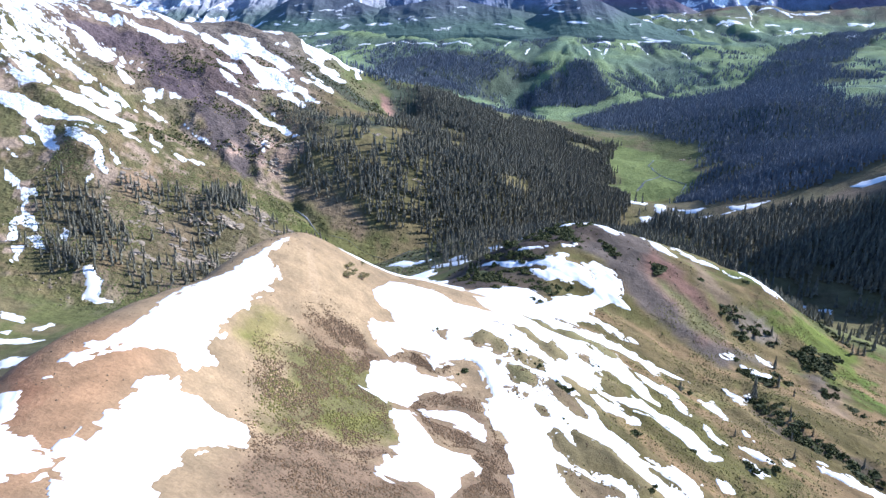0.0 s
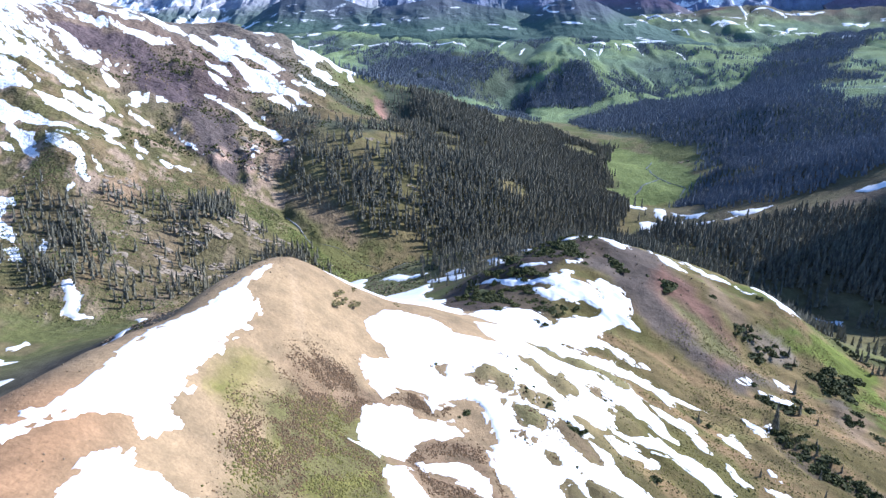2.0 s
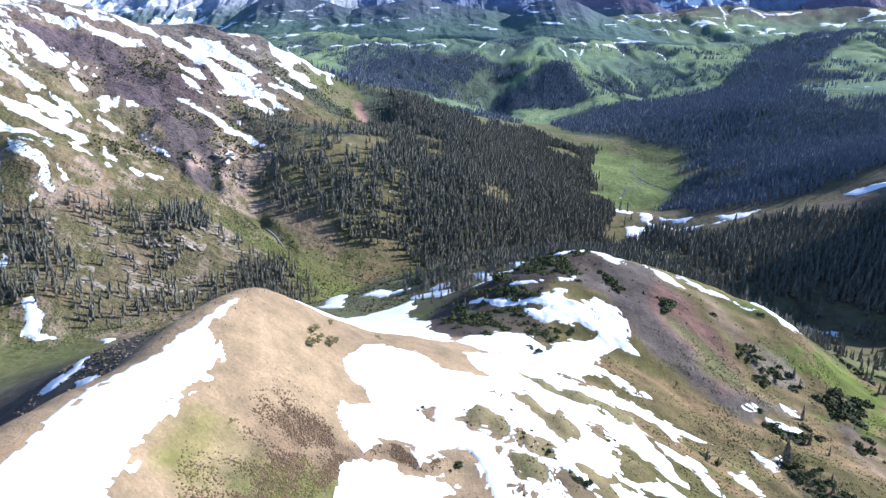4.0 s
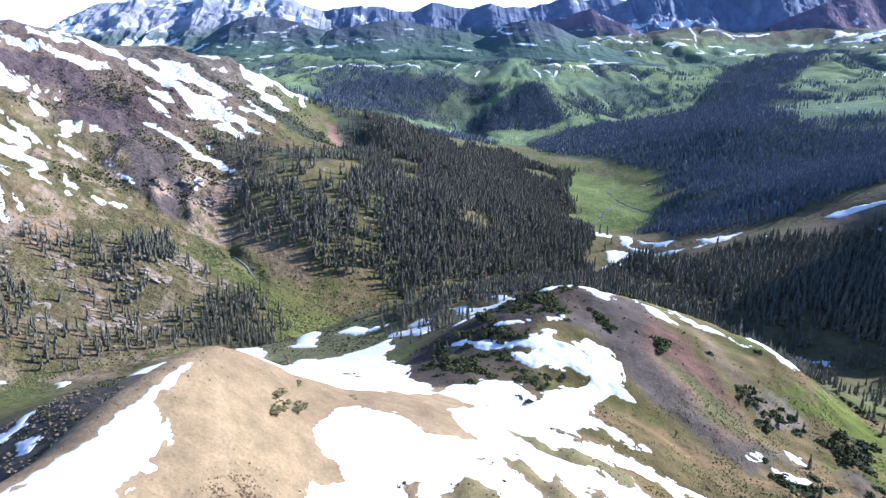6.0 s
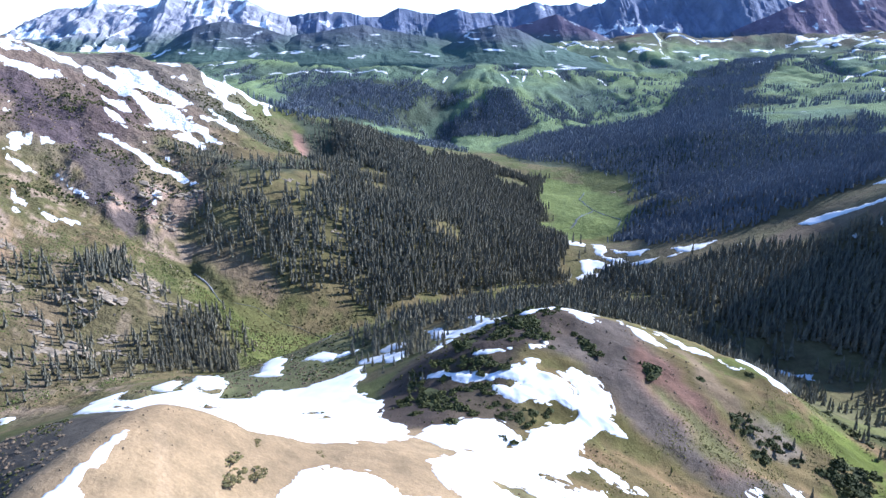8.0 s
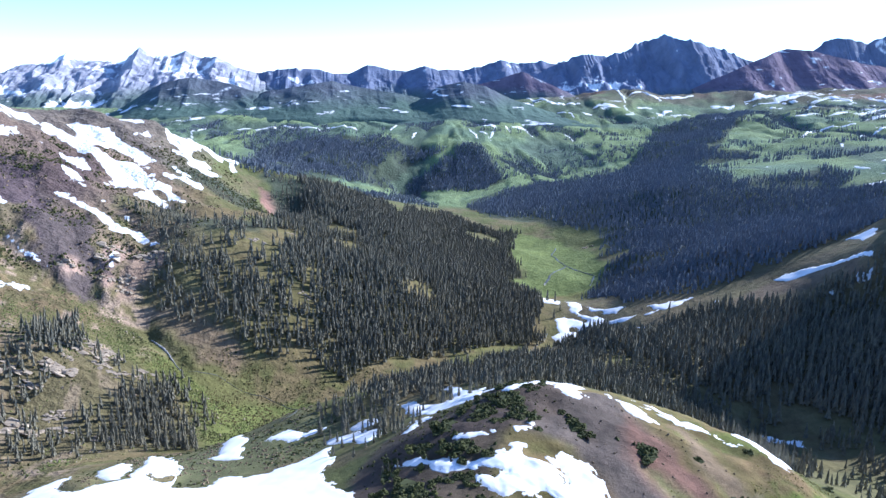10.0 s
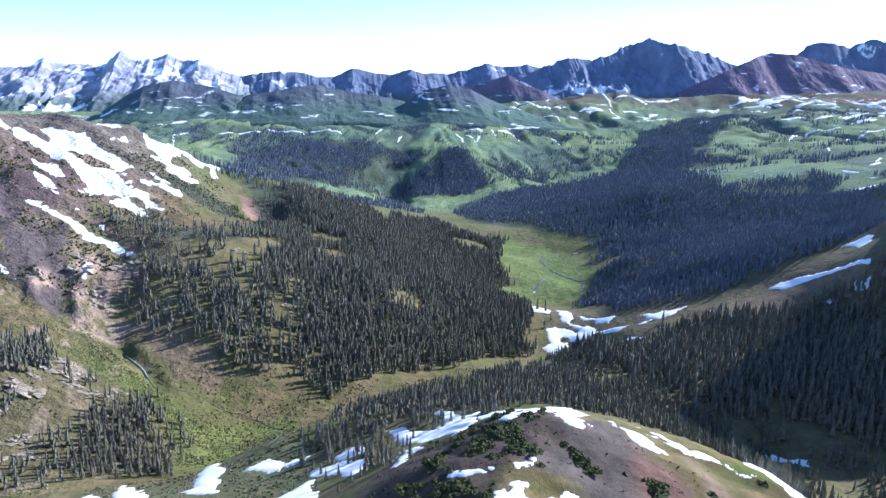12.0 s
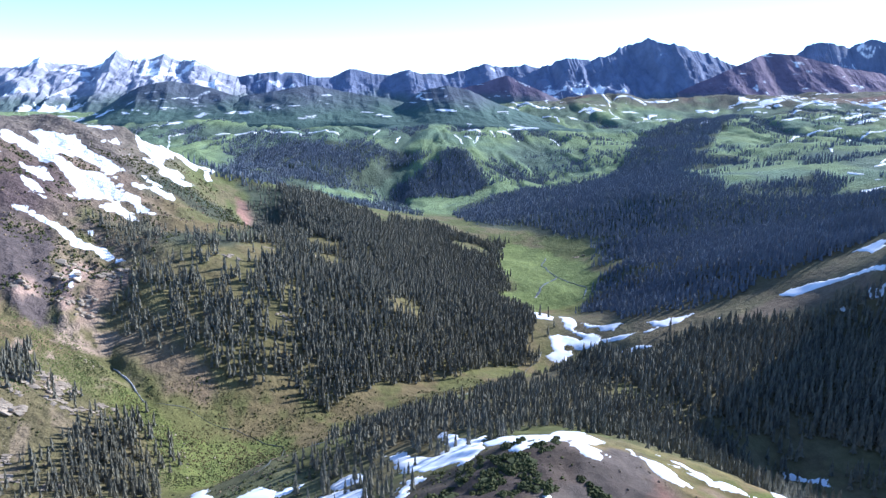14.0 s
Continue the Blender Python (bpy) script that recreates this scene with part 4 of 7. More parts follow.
FAR_SNOW += [
    [(1766, 3334), (1828, 3330), (1869, 3319), (1856, 3291), (1762, 3209), (1740, 3286)],
    [(998, 3092), (972, 2943), (968, 2937), (994, 3087)],
    [(953, 3104), (971, 3048), (968, 3040), (950, 3096)],
    [(839, 2647), (836, 2547), (833, 2539), (835, 2639)],
    [(858, 3287), (888, 3130), (885, 3122), (854, 3277)],
    [(847, 3722), (782, 3282), (778, 3273), (809, 3567)],
]
FAR_SNOW += [
    [(1241, 5290), (1283, 4840), (1249, 4718), (1208, 5152)],
    [(1937, 3253), (2018, 3227), (2081, 3176), (2072, 3161), (2002, 3201), (1930, 3241)],
    [(1947, 3366), (2042, 3332), (2036, 3323), (1943, 3358)],
    [(2114, 3311), (2173, 3291), (2162, 3275), (2105, 3298)],
    [(2201, 3270), (2237, 3159), (2225, 3144), (2191, 3255)],
    [(2215, 3129), (2218, 2987), (2199, 2963), (2198, 3106)],
]
FAR_SNOW += [
    [(2401, 3115), (2339, 2952), (2239, 2731), (2208, 2696), (2269, 2870), (2363, 3070)],
    [(2389, 2999), (2462, 2994), (2426, 2952), (2357, 2959)],
    [(2005, 2648), (2045, 2581), (2030, 2563), (1993, 2633)],
    [(1860, 2410), (2014, 2468), (1996, 2446), (1846, 2392)],
    [(1353, 2065), (1458, 2188), (1536, 2229), (1528, 2217), (1443, 2164), (1335, 2037)],
    [(1551, 2250), (1658, 2233), (1651, 2224), (1544, 2240)],
]
FAR_SNOW += [
    [(1526, 2040), (1653, 2106), (1700, 2100), (1693, 2091), (1641, 2091), (1522, 2034)],
    [(1123, 1443), (1163, 1477), (1157, 1469), (1118, 1436)],
    [(992, 1371), (991, 1334), (988, 1330), (988, 1366)],
    [(1076, 1398), (1104, 1409), (1099, 1402), (1070, 1392)],
    [(1274, 1785), (1233, 1721), (1230, 1719), (1271, 1782)],
    [(1884, 2812), (1990, 2856), (1976, 2836), (1869, 2790)],
]
FAR_SNOW += [
    [(1904, 3111), (1967, 3085), (1956, 3068), (1893, 3093)],
]


# ---------------------------------------------------------------- materials
def material(name):
    m = bpy.data.materials.new(name)
    m.use_nodes = True
    return m, m.node_tree.nodes, m.node_tree.links, m.node_tree.nodes["Principled BSDF"]


def mapping(nodes, links, scale=1.0):
    co = nodes.new("ShaderNodeTexCoord")
    mp = nodes.new("ShaderNodeMapping")
    mp.inputs["Scale"].default_value = (scale, scale, scale) if isinstance(scale, (int, float)) else scale
    links.new(co.outputs["Object"], mp.inputs["Vector"])
    return mp.outputs["Vector"]


def noise_node(nodes, links, vec, scale, detail=4.0, rough=0.6):
    n = nodes.new("ShaderNodeTexNoise")
    n.inputs["Scale"].default_value, n.inputs["Detail"].default_value, n.inputs["Roughness"].default_value = scale, detail, rough
    links.new(vec, n.inputs["Vector"])
    return n.outputs["Fac"]


def ramp(nodes, links, fac, a, b, lo=(0, 0, 0, 1), hi=(1, 1, 1, 1)):
    r = nodes.new("ShaderNodeValToRGB")
    r.color_ramp.elements[0].position, r.color_ramp.elements[1].position = a, b
    r.color_ramp.elements[0].color, r.color_ramp.elements[1].color = lo, hi
    links.new(fac, r.inputs["Fac"])
    return r.outputs["Color"]


def mix(nodes, links, kind, fac, a, b):
    m = nodes.new("ShaderNodeMix")
    m.data_type, m.blend_type = "RGBA", kind
    for socket, value in ((m.inputs[0], fac), (m.inputs[6], a), (m.inputs[7], b)):
        if isinstance(value, (int, float)):
            socket.default_value = value
        elif isinstance(value, tuple):
            socket.default_value = value
        else:
            links.new(value, socket)
    return m.outputs[2]


def calc(nodes, links, op, a, b):
    m = nodes.new("ShaderNodeMath")
    m.operation = op
    for socket, value in zip(m.inputs, (a, b)):
        if isinstance(value, (int, float)):
            socket.default_value = value
        else:
            links.new(value, socket)
    return m.outputs[0]


def bump(nodes, links, h, strength, distance, bsdf):
    b = nodes.new("ShaderNodeBump")
    b.inputs["Strength"].default_value, b.inputs["Distance"].default_value = strength, distance
    links.new(h, b.inputs["Height"])
    links.new(b.outputs["Normal"], bsdf.inputs["Normal"])


def simple(name, colour, rough=0.9, vary=0.35, scale=0.6, relief=0.0, island=0.0, leafy=0.0):
    """A weathered plain surface: two scales of mottling, a little relief."""
    m, n, l, bsdf = material(name)
    vec = mapping(n, l)
    big, small = noise_node(n, l, vec, scale, 3), noise_node(n, l, vec, scale * 9, 4)
    c = mix(n, l, "MULTIPLY", vary, (*colour, 1), ramp(n, l, big, 0.3, 0.7, (0.45, 0.45, 0.45, 1), (1.35, 1.3, 1.25, 1)))
    c = mix(n, l, "MULTIPLY", vary, c, ramp(n, l, small, 0.3, 0.7, (0.5, 0.5, 0.5, 1), (1.3, 1.3, 1.3, 1)))
    if island:
        geo = n.new("ShaderNodeNewGeometry")
        c = mix(n, l, "MULTIPLY", island, c, ramp(n, l, geo.outputs["Random Per Island"], 0, 1, (0.5, 0.55, 0.55, 1), (1.5, 1.4, 1.1, 1)))
    l.new(c, bsdf.inputs["Base Color"])
    bsdf.inputs["Roughness"].default_value = rough
    bsdf.inputs["Specular IOR Level"].default_value = 0.2
    if relief:
        bump(n, l, small, 0.6, relief, bsdf)
    if leafy:                         # light passing through needles
        thin, both = n.new("ShaderNodeBsdfTranslucent"), n.new("ShaderNodeMixShader")
        l.new(c, thin.inputs["Color"])
        both.inputs[0].default_value = leafy
        l.new(bsdf.outputs[0], both.inputs[1])
        l.new(thin.outputs[0], both.inputs[2])
        l.new(both.outputs[0], n["Material Output"].inputs["Surface"])
    return m


def snow_material():
    m, n, l, bsdf = material("snow")
    vec = mapping(n, l)
    cups = noise_node(n, l, vec, 0.35, 5)
    dirt = noise_node(n, l, mapping(n, l, (0.03, 0.06, 0.05)), 1.0, 5)
    c = mix(n, l, "MULTIPLY", 1.0, (0.86, 0.87, 0.88, 1), ramp(n, l, dirt, 0.3, 0.6, (0.9, 0.87, 0.84, 1), (1, 1, 1, 1)))
    l.new(c, bsdf.inputs["Base Color"])
    bsdf.inputs["Roughness"].default_value = 0.75
    bsdf.inputs["Specular IOR Level"].default_value = 0.2
    bump(n, l, cups, 0.2, 0.15, bsdf)
    return m


def ground_material():
    """Ground colour by plan, mottled; snow where the snow field stands above a noise."""
    m, n, l, bsdf = material("ground")
    tint, field = n.new("ShaderNodeAttribute"), n.new("ShaderNodeAttribute")
    tint.attribute_name, field.attribute_name = "tint", "cover"
    sep = n.new("ShaderNodeSeparateColor")
    l.new(field.outputs["Color"], sep.inputs["Color"])
    vec = mapping(n, l)
    big, mid, fine = noise_node(n, l, vec, 0.02, 5), noise_node(n, l, vec, 0.16, 5), noise_node(n, l, vec, 1.3, 5, 0.7)
    c = mix(n, l, "MULTIPLY", 0.55, tint.outputs["Color"], ramp(n, l, big, 0.3, 0.7, (0.62, 0.6, 0.6, 1), (1.32, 1.3, 1.25, 1)))
    c = mix(n, l, "MULTIPLY", 0.6, c, ramp(n, l, mid, 0.3, 0.7, (0.6, 0.62, 0.62, 1), (1.32, 1.28, 1.25, 1)))
    c = mix(n, l, "MULTIPLY", 0.5, c, ramp(n, l, fine, 0.3, 0.7, (0.55, 0.55, 0.55, 1), (1.35, 1.35, 1.35, 1)))
    # plants in tufts
    cell = n.new("ShaderNodeTexVoronoi")
    cell.inputs["Scale"].default_value = 1.5
    l.new(vec, cell.inputs["Vector"])
    tuft = calc(n, l, "LESS_THAN", calc(n, l, "ADD", cell.outputs["Distance"], calc(n, l, "MULTIPLY", mid, 0.5)), calc(n, l, "MULTIPLY", sep.outputs["Green"], 0.85))
    c = mix(n, l, "MIX", calc(n, l, "MULTIPLY", tuft, 0.75), c, mix(n, l, "MIX", big, (0.045, 0.05, 0.018, 1), (0.085, 0.05, 0.035, 1)))
    # snow
    co = n.new("ShaderNodeTexCoord")
    turn = n.new("ShaderNodeMapping")
    turn.vector_type = "TEXTURE"
    turn.inputs["Rotation"].default_value = (0, 0, radians(-37))
    turn.inputs["Scale"].default_value = (46, 8.5, 30)
    l.new(co.outputs["Object"], turn.inputs["Vector"])
    drift = noise_node(n, l, turn.outputs["Vector"], 1.0, 5, 0.62)
    edge = calc(n, l, "ADD", sep.outputs["Red"], calc(n, l, "MULTIPLY", calc(n, l, "SUBTRACT", drift, 0.5), 1.1))
    edge = calc(n, l, "ADD", edge, calc(n, l, "MULTIPLY", calc(n, l, "SUBTRACT", mid, 0.5), 0.3))
    snow = ramp(n, l, edge, 0.49, 0.52)
    c = mix(n, l, "MIX", snow, c, (0.86, 0.87, 0.88, 1))
    l.new(c, bsdf.inputs["Base Color"])
    bsdf.inputs["Roughness"].default_value = 0.95
    bsdf.inputs["Specular IOR Level"].default_value = 0.1
    relief = calc(n, l, "ADD", calc(n, l, "MULTIPLY", mid, 1.0), calc(n, l, "MULTIPLY", fine, 0.35))
    rough = calc(n, l, "ADD", calc(n, l, "MULTIPLY", big, 10.0), calc(n, l, "MULTIPLY", mid, 4.0))
    bump(n, l, calc(n, l, "ADD", relief, calc(n, l, "MULTIPLY", rough, sep.outputs["Blue"])), 0.7, 0.8, bsdf)
    return m


MAT_GROUND, MAT_SNOW = ground_material(), snow_material()
MAT_NEEDLE = simple("spruce_needles", (0.184, 0.18, 0.15), 0.9, 0.4, 0.5, 0.0, 0.6, 0.2)
# needles of the far woods, with distance haze put into the colour as pale blue
MAT_HAZE_NEEDLE = simple("hazed_spruce_needles", (0.20, 0.235, 0.30), 0.9, 0.3, 0.5, 0.0, 0.35, 0.35)
MAT_BARK = simple("bark", (0.09, 0.065, 0.045), 0.95, 0.5, 2.0)
MAT_SHRUB = simple("shrub_leaves", (0.07, 0.078, 0.03), 0.9, 0.6, 0.8, 0.1, 0.75)
MAT_HERB = simple("green_herbs", (0.115, 0.14, 0.048), 0.95, 0.4, 0.8, 0.0, 0.75)
MAT_OLIVE = simple("olive_heath", (0.115, 0.10, 0.045), 0.95, 0.6, 0.8, 0.0, 0.75)
MAT_HEATH = simple("heath", (0.15, 0.10, 0.064), 0.95, 0.6, 0.8, 0.0, 0.75)
MAT_TUSSOCK = simple("tussock", (0.155, 0.145, 0.048), 0.95, 0.6, 0.8, 0.0, 0.75)
MAT_CLIFF = simple("pale_rock", (0.35, 0.29, 0.22), 0.95, 0.8, 0.2, 0.6)
MAT_STONE = simple("stones", (0.22, 0.17, 0.13), 0.95, 0.6, 0.5, 0.1, 0.75)
MAT_FOAM = simple("white_water", (0.42, 0.43, 0.43), 0.4, 0.9, 0.35, 0.1)
MAT_WATER = simple("stream_water", (0.09, 0.095, 0.085), 0.3, 0.4, 0.3, 0.05)


# ---------------------------------------------------------------- mesh helpers
def mesh_of(name, verts, faces, mat, smooth_shade=True):
    """A mesh from vertex and face arrays (all faces of one size)."""
    verts, faces = np.asarray(verts, np.float32), np.asarray(faces, np.int32)
    me = bpy.data.meshes.new(name)
    k = faces.shape[1]
    me.vertices.add(len(verts))
    me.vertices.foreach_set("co", verts.ravel())
    me.loops.add(faces.size)
    me.loops.foreach_set("vertex_index", faces.ravel())
    me.polygons.add(len(faces))
    me.polygons.foreach_set("loop_start", np.arange(0, faces.size, k, dtype=np.int32))
    me.polygons.foreach_set("loop_total", np.full(len(faces), k, np.int32))
    me.polygons.foreach_set("use_smooth", np.full(len(faces), smooth_shade, bool))
    me.update(calc_edges=True)
    me.materials.append(mat)
    return me


def grid_faces(rows, cols, wrap=False):
    i = np.arange(rows - 1)[:, None] * cols
    j = np.arange(cols if wrap else cols - 1)[None]
    k = (j + 1) % cols
    return np.stack([i + j, i + k, i + cols + k, i + cols + j], -1).reshape(-1, 4)


def part(name, me, parent, label=""):
    ob = new(name, me)
    ob.parent = parent
    return tagged(ob, label)


def empty(name, x, y, z, turn=0.0, size=1.0):
    ob = new(name)
    ob.empty_display_size = 0.5
    ob.matrix_world = pose(x, y, z, 0, 0, turn) @ Matrix.Scale(size, 4)
    return ob


# ---------------------------------------------------------------- the ground: one sheet, finer near the ridge
angles = np.radians(np.concatenate([np.arange(-54, -32, 0.19), np.arange(-32, -4, 0.125), np.arange(-4, 58.01, 0.19), np.arange(60, 305, 3.0)]))
rings = [8.0, 20.0, 34.0, 48.0, 60.0]
while rings[-1] < 1500:
    rings.append(rings[-1] * 1.007)
while rings[-1] < 3500:
    rings.append(rings[-1] * 1.005)
while rings[-1] < 5400:
    rings.append(rings[-1] * 1.012)
rings = np.array(rings)
gx = (rings[:, None] * np.sin(angles)[None]).ravel()
gy = (rings[:, None] * np.cos(angles)[None]).ravel() - 20.0
gz = height(gx, gy)


HILL_LEFT = [(-6, 318), (2, 360), (22, 396), (60, 404), (92, 392), (84, 356), (62, 346), (46, 322), (48, 296), (20, 290)]


def paint(x, y, z):
    """Ground colour and cover (snow field, tufts) by plan."""
    n1, n2, n3 = fbm(x, y, 40, 21, 4), fbm(x, y, 9, 22, 3), fbm(x, y, 160, 23, 4)
    col = np.empty(x.shape + (3,))
    tuft, snow = np.zeros(x.shape), np.full(x.shape, -1.0)

    def lay(w, c):
        col[:] = col * (1 - w[..., None]) + np.array(c) * w[..., None]
    col[:] = (0.115, 0.125, 0.05)
    one = np.ones(x.shape)
    lay(smooth(-0.1, 0.5, n1 + 0.4 * n2), (0.15, 0.13, 0.07))
    # near ridge of tan scree, grassy towards the low right
    ridge = smooth(55, 5, x + 10 * n1) * smooth(330, 290, y)
    low = smooth(10, 80, x + 12 * n1) * smooth(430, 330, y)
    lay(low, (0.18, 0.143, 0.07))
    lay(low * smooth(0.0, 0.6, n1 + 0.5 * n2), (0.145, 0.135, 0.052))
    lay(low * smooth(0.25, 0.7, n3 - 0.4 * n2), (0.225, 0.16, 0.088))
    lay(low * smooth(130, 190, x + 0.4 * (y - 300) + 18 * n1) * smooth(-0.3, 0.3, n1 + n2), (0.115, 0.165, 0.034))
    fall = fbm((x * 0.86 - y * 0.5) / 6.0, x * 0.5 + y * 0.86, 9, 26, 4)
    lay(low * smooth(0.15, 0.6, fall), (0.21, 0.148, 0.08))
    lay(low * smooth(-0.15, -0.6, fall) * 0.8, (0.13, 0.112, 0.045))
    lay(ridge, (0.315, 0.235, 0.145))
    lay(ridge * smooth(-0.2, 0.7, n1), (0.28, 0.21, 0.13))
    lay(ridge * smooth(-48, -62, x) * smooth(150, 125, y), (0.34, 0.215, 0.125))
    # side beyond the crest, its shade painted as darker ground
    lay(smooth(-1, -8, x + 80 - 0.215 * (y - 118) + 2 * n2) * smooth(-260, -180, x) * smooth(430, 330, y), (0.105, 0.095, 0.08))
    tuft += 0.12 * low + 0.05 * ridge
    for name, c, t, wob in (("green", (0.215, 0.185, 0.08), 0.2, 6), ("heath", (0.125, 0.118, 0.05), 0.7, 6), ("brown", (0.19, 0.135, 0.09), 0.72, 6), ("brown_b", (0.21, 0.15, 0.095), 0.7, 4),
                            ("brown_c", (0.20, 0.145, 0.095), 0.6, 3), ("brown_d", (0.20, 0.145, 0.095), 0.6, 3), ("left_green", (0.135, 0.165, 0.05), 0.25, 8), ("ridge_tan", (0.21, 0.155, 0.125), 0.1, 12), ("slope_green", (0.13, 0.162, 0.036), 0.2, 7), ("rock_patch", (0.25, 0.215, 0.175), 0.2, 3), ("rock_dark", (0.115, 0.10, 0.075), 0.3, 3), ("rock_dark_b", (0.125, 0.105, 0.082), 0.3, 3), ("tan_d", (0.24, 0.18, 0.12), 0.2, 4), ("red_end", (0.36, 0.20, 0.115), 0.0, 2), ("hill_grey", (0.115, 0.097, 0.086), 0.1, 8), ("hill_red", (0.19, 0.115, 0.092), 0.0, 10), ("hill_green", (0.13, 0.125, 0.06), 0.4, 9),
                            ("hill_tan", (0.235, 0.18, 0.12), 0.1, 7), ("pale_patch", (0.26, 0.22, 0.17), 0.35, 6), ("ravine", (0.085, 0.07, 0.05), 0.6, 3), ("meadow", (0.148, 0.18, 0.062), 0.15, 8), ("basin_green", (0.135, 0.165, 0.055), 0.3, 12),
                            ("pale_cliff", (0.36, 0.28, 0.235), 0.0, 4), ("pale_cliff_b", (0.33, 0.265, 0.21), 0.1, 4), ("flank_green", (0.135, 0.145, 0.055), 0.3, 8), ("bowl_rock", (0.135, 0.142, 0.072), 0.4, 8), ("spur_tan", (0.185, 0.15, 0.10), 0.1, 10), ("red_scree", (0.27, 0.16, 0.125), 0.0, 8), ("green_far", (0.15, 0.235, 0.10), 0.0, 60)):
        s = area(GROUND[name], x, y, 40, wob, wob * 3, 31)
        w = smooth(-1.2 - wob * 0.25, 1.2 + wob * 0.4, s)
        lay(w, c)
        tuft = tuft * (1 - w) + t * w
    for k, hole in enumerate(BARE.values()):
        w = smooth(-0.8, 1.0, area(hole, x, y, 12, 1.0, 5))
        lay(w, ((0.195, 0.165, 0.088), (0.205, 0.158, 0.098), (0.175, 0.16, 0.08))[k % 3])
        tuft = tuft * (1 - w) + 0.4 * w
    streaky = fbm((x * 0.5 + y * 0.87) / 3.0, x * 0.87 - y * 0.5, 7, 28, 4)
    hw = smooth(-2, 3, area(GROUND["heath"], x, y, 40, 6, 18, 31))
    lay(hw * smooth(-0.1, 0.5, n1 + 0.5 * n2), (0.17, 0.122, 0.082))
    lay(hw * smooth(0.1, 0.5, streaky), (0.16, 0.155, 0.05))
    lay(smooth(-2, 3, area(GROUND["green"], x, y, 40, 6, 18, 31)) * smooth(-0.1, 0.5, streaky), (0.165, 0.165, 0.05))
    # hill crown behind the grey slope
    crown = smooth(1, -4, area(HILL_LEFT, x, y, 30, 4, 12) * -1)
    lay(crown * 0.85, (0.095, 0.075, 0.062))
    # west face: dark earth, deepened by its own shade painted in
    lay(smooth(-2, 4, area(GROUND["hill_dark"], x, y, 40, 5, 16, 31)), (0.085, 0.068, 0.058))
    tuft += 0.35 * crown
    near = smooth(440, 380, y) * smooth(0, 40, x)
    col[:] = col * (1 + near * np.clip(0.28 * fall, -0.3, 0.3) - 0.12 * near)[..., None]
    # left mountain: grey-brown rock above, grass between
    mount = smooth(-60, -170, x + 0.18 * (y - 700) + 25 * n1) * smooth(690, 800, y + 0.5 * (x + 200)) * smooth(1700, 1400, y)
    high = smooth(60, 120, z + 25 * n1)
    lay(mount, (0.18, 0.16, 0.105))
    lay(mount * high, (0.162, 0.134, 0.113))
    lay(mount * smooth(0.1, 0.5, n2 + 0.6 * n1), (0.215, 0.178, 0.14))
    lay(mount * (1 - high) * smooth(0.15, 0.5, fbm(x, y, 30, 25, 4)), (0.135, 0.15, 0.06))
    lay(mount * smooth(-330, -280, x) * smooth(-230, -260, x) * smooth(840, 880, y) * smooth(1010, 960, y), (0.105, 0.085, 0.085))
    lay(smooth(10, 0, np.hypot(x + 300, y - 1120)) * one, (0.24, 0.14, 0.11))
    # gully bed darkened, its shade put into the ground colour
    lay(smooth(-10, 12, line(GULLY, 10, x, y, 60, 8, 30)), (0.10, 0.088, 0.085))
    slope = smooth(-110, -170, x) * smooth(420, 500, y) * smooth(840, 740, y)
    lay(slope * 0.85, (0.125, 0.118, 0.062))
    lay(slope * smooth(0.1, 0.6, n2 + 0.7 * n1), (0.18, 0.15, 0.088))
    lay(slope * smooth(0.0, 0.5, fbm(x, y, 38, 27, 4)) * 0.8, (0.108, 0.115, 0.052))
    lay(slope * smooth(0.3, 0.5, fbm(x, y, 14, 24, 4)), (0.30, 0.25, 0.19))
    # cirque wall and dark gully: dark rock, with their shade painted in too
    for name, c in (("cirque_wall_shade", (0.105, 0.088, 0.098)), ("gully_dark", (0.095, 0.085, 0.085)), ("tan_a", (0.25, 0.195, 0.13)), ("tan_b", (0.26, 0.185, 0.115)), ("tan_c", (0.25, 0.20, 0.14)), ("pale_cliff", (0.30, 0.235, 0.195)), ("pale_cliff_b", (0.27, 0.215, 0.165)), ("pale_cliff_c", (0.30, 0.235, 0.195)), ("red_scree", (0.27, 0.16, 0.125))):
        lay(smooth(-2, 3, area(GROUND[name], x, y, 40, 5, 14, 31)), c)
    # far country: green meadows, dark rock on the plateaus
    farm = smooth(1450, 1800, y + 420 * smooth(350, 650, x))
    # meadow greens lifted and cooled: distance haze painted into the colour
    lay(farm, (0.185, 0.245, 0.12))
    lay(farm * smooth(0.0, 0.6, fbm(x, y, 240, 41, 4)), (0.14, 0.20, 0.13))
    lay(farm * smooth(-0.25, -0.9, gullies(x, y)) * 0.8, (0.085, 0.12, 0.095))
    lay(farm * smooth(95, 150, z + 30 * n3), (0.12, 0.115, 0.085))
    lay(smooth(0.3, 0.7, fbm(x, y, 300, 42, 4)) * smooth(110, 160, z) * farm, (0.16, 0.095, 0.08))
    lay(smooth(210, 270, x + 15 * n1) * smooth(650, 710, y) * smooth(990, 900, y) * 0.7, (0.14, 0.13, 0.088))
    # ground under the woods, darker and cooler for the far ones
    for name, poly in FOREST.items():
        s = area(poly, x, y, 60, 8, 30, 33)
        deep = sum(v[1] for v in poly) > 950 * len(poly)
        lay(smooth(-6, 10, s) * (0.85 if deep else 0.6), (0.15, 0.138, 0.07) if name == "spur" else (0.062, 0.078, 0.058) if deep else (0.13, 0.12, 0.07))
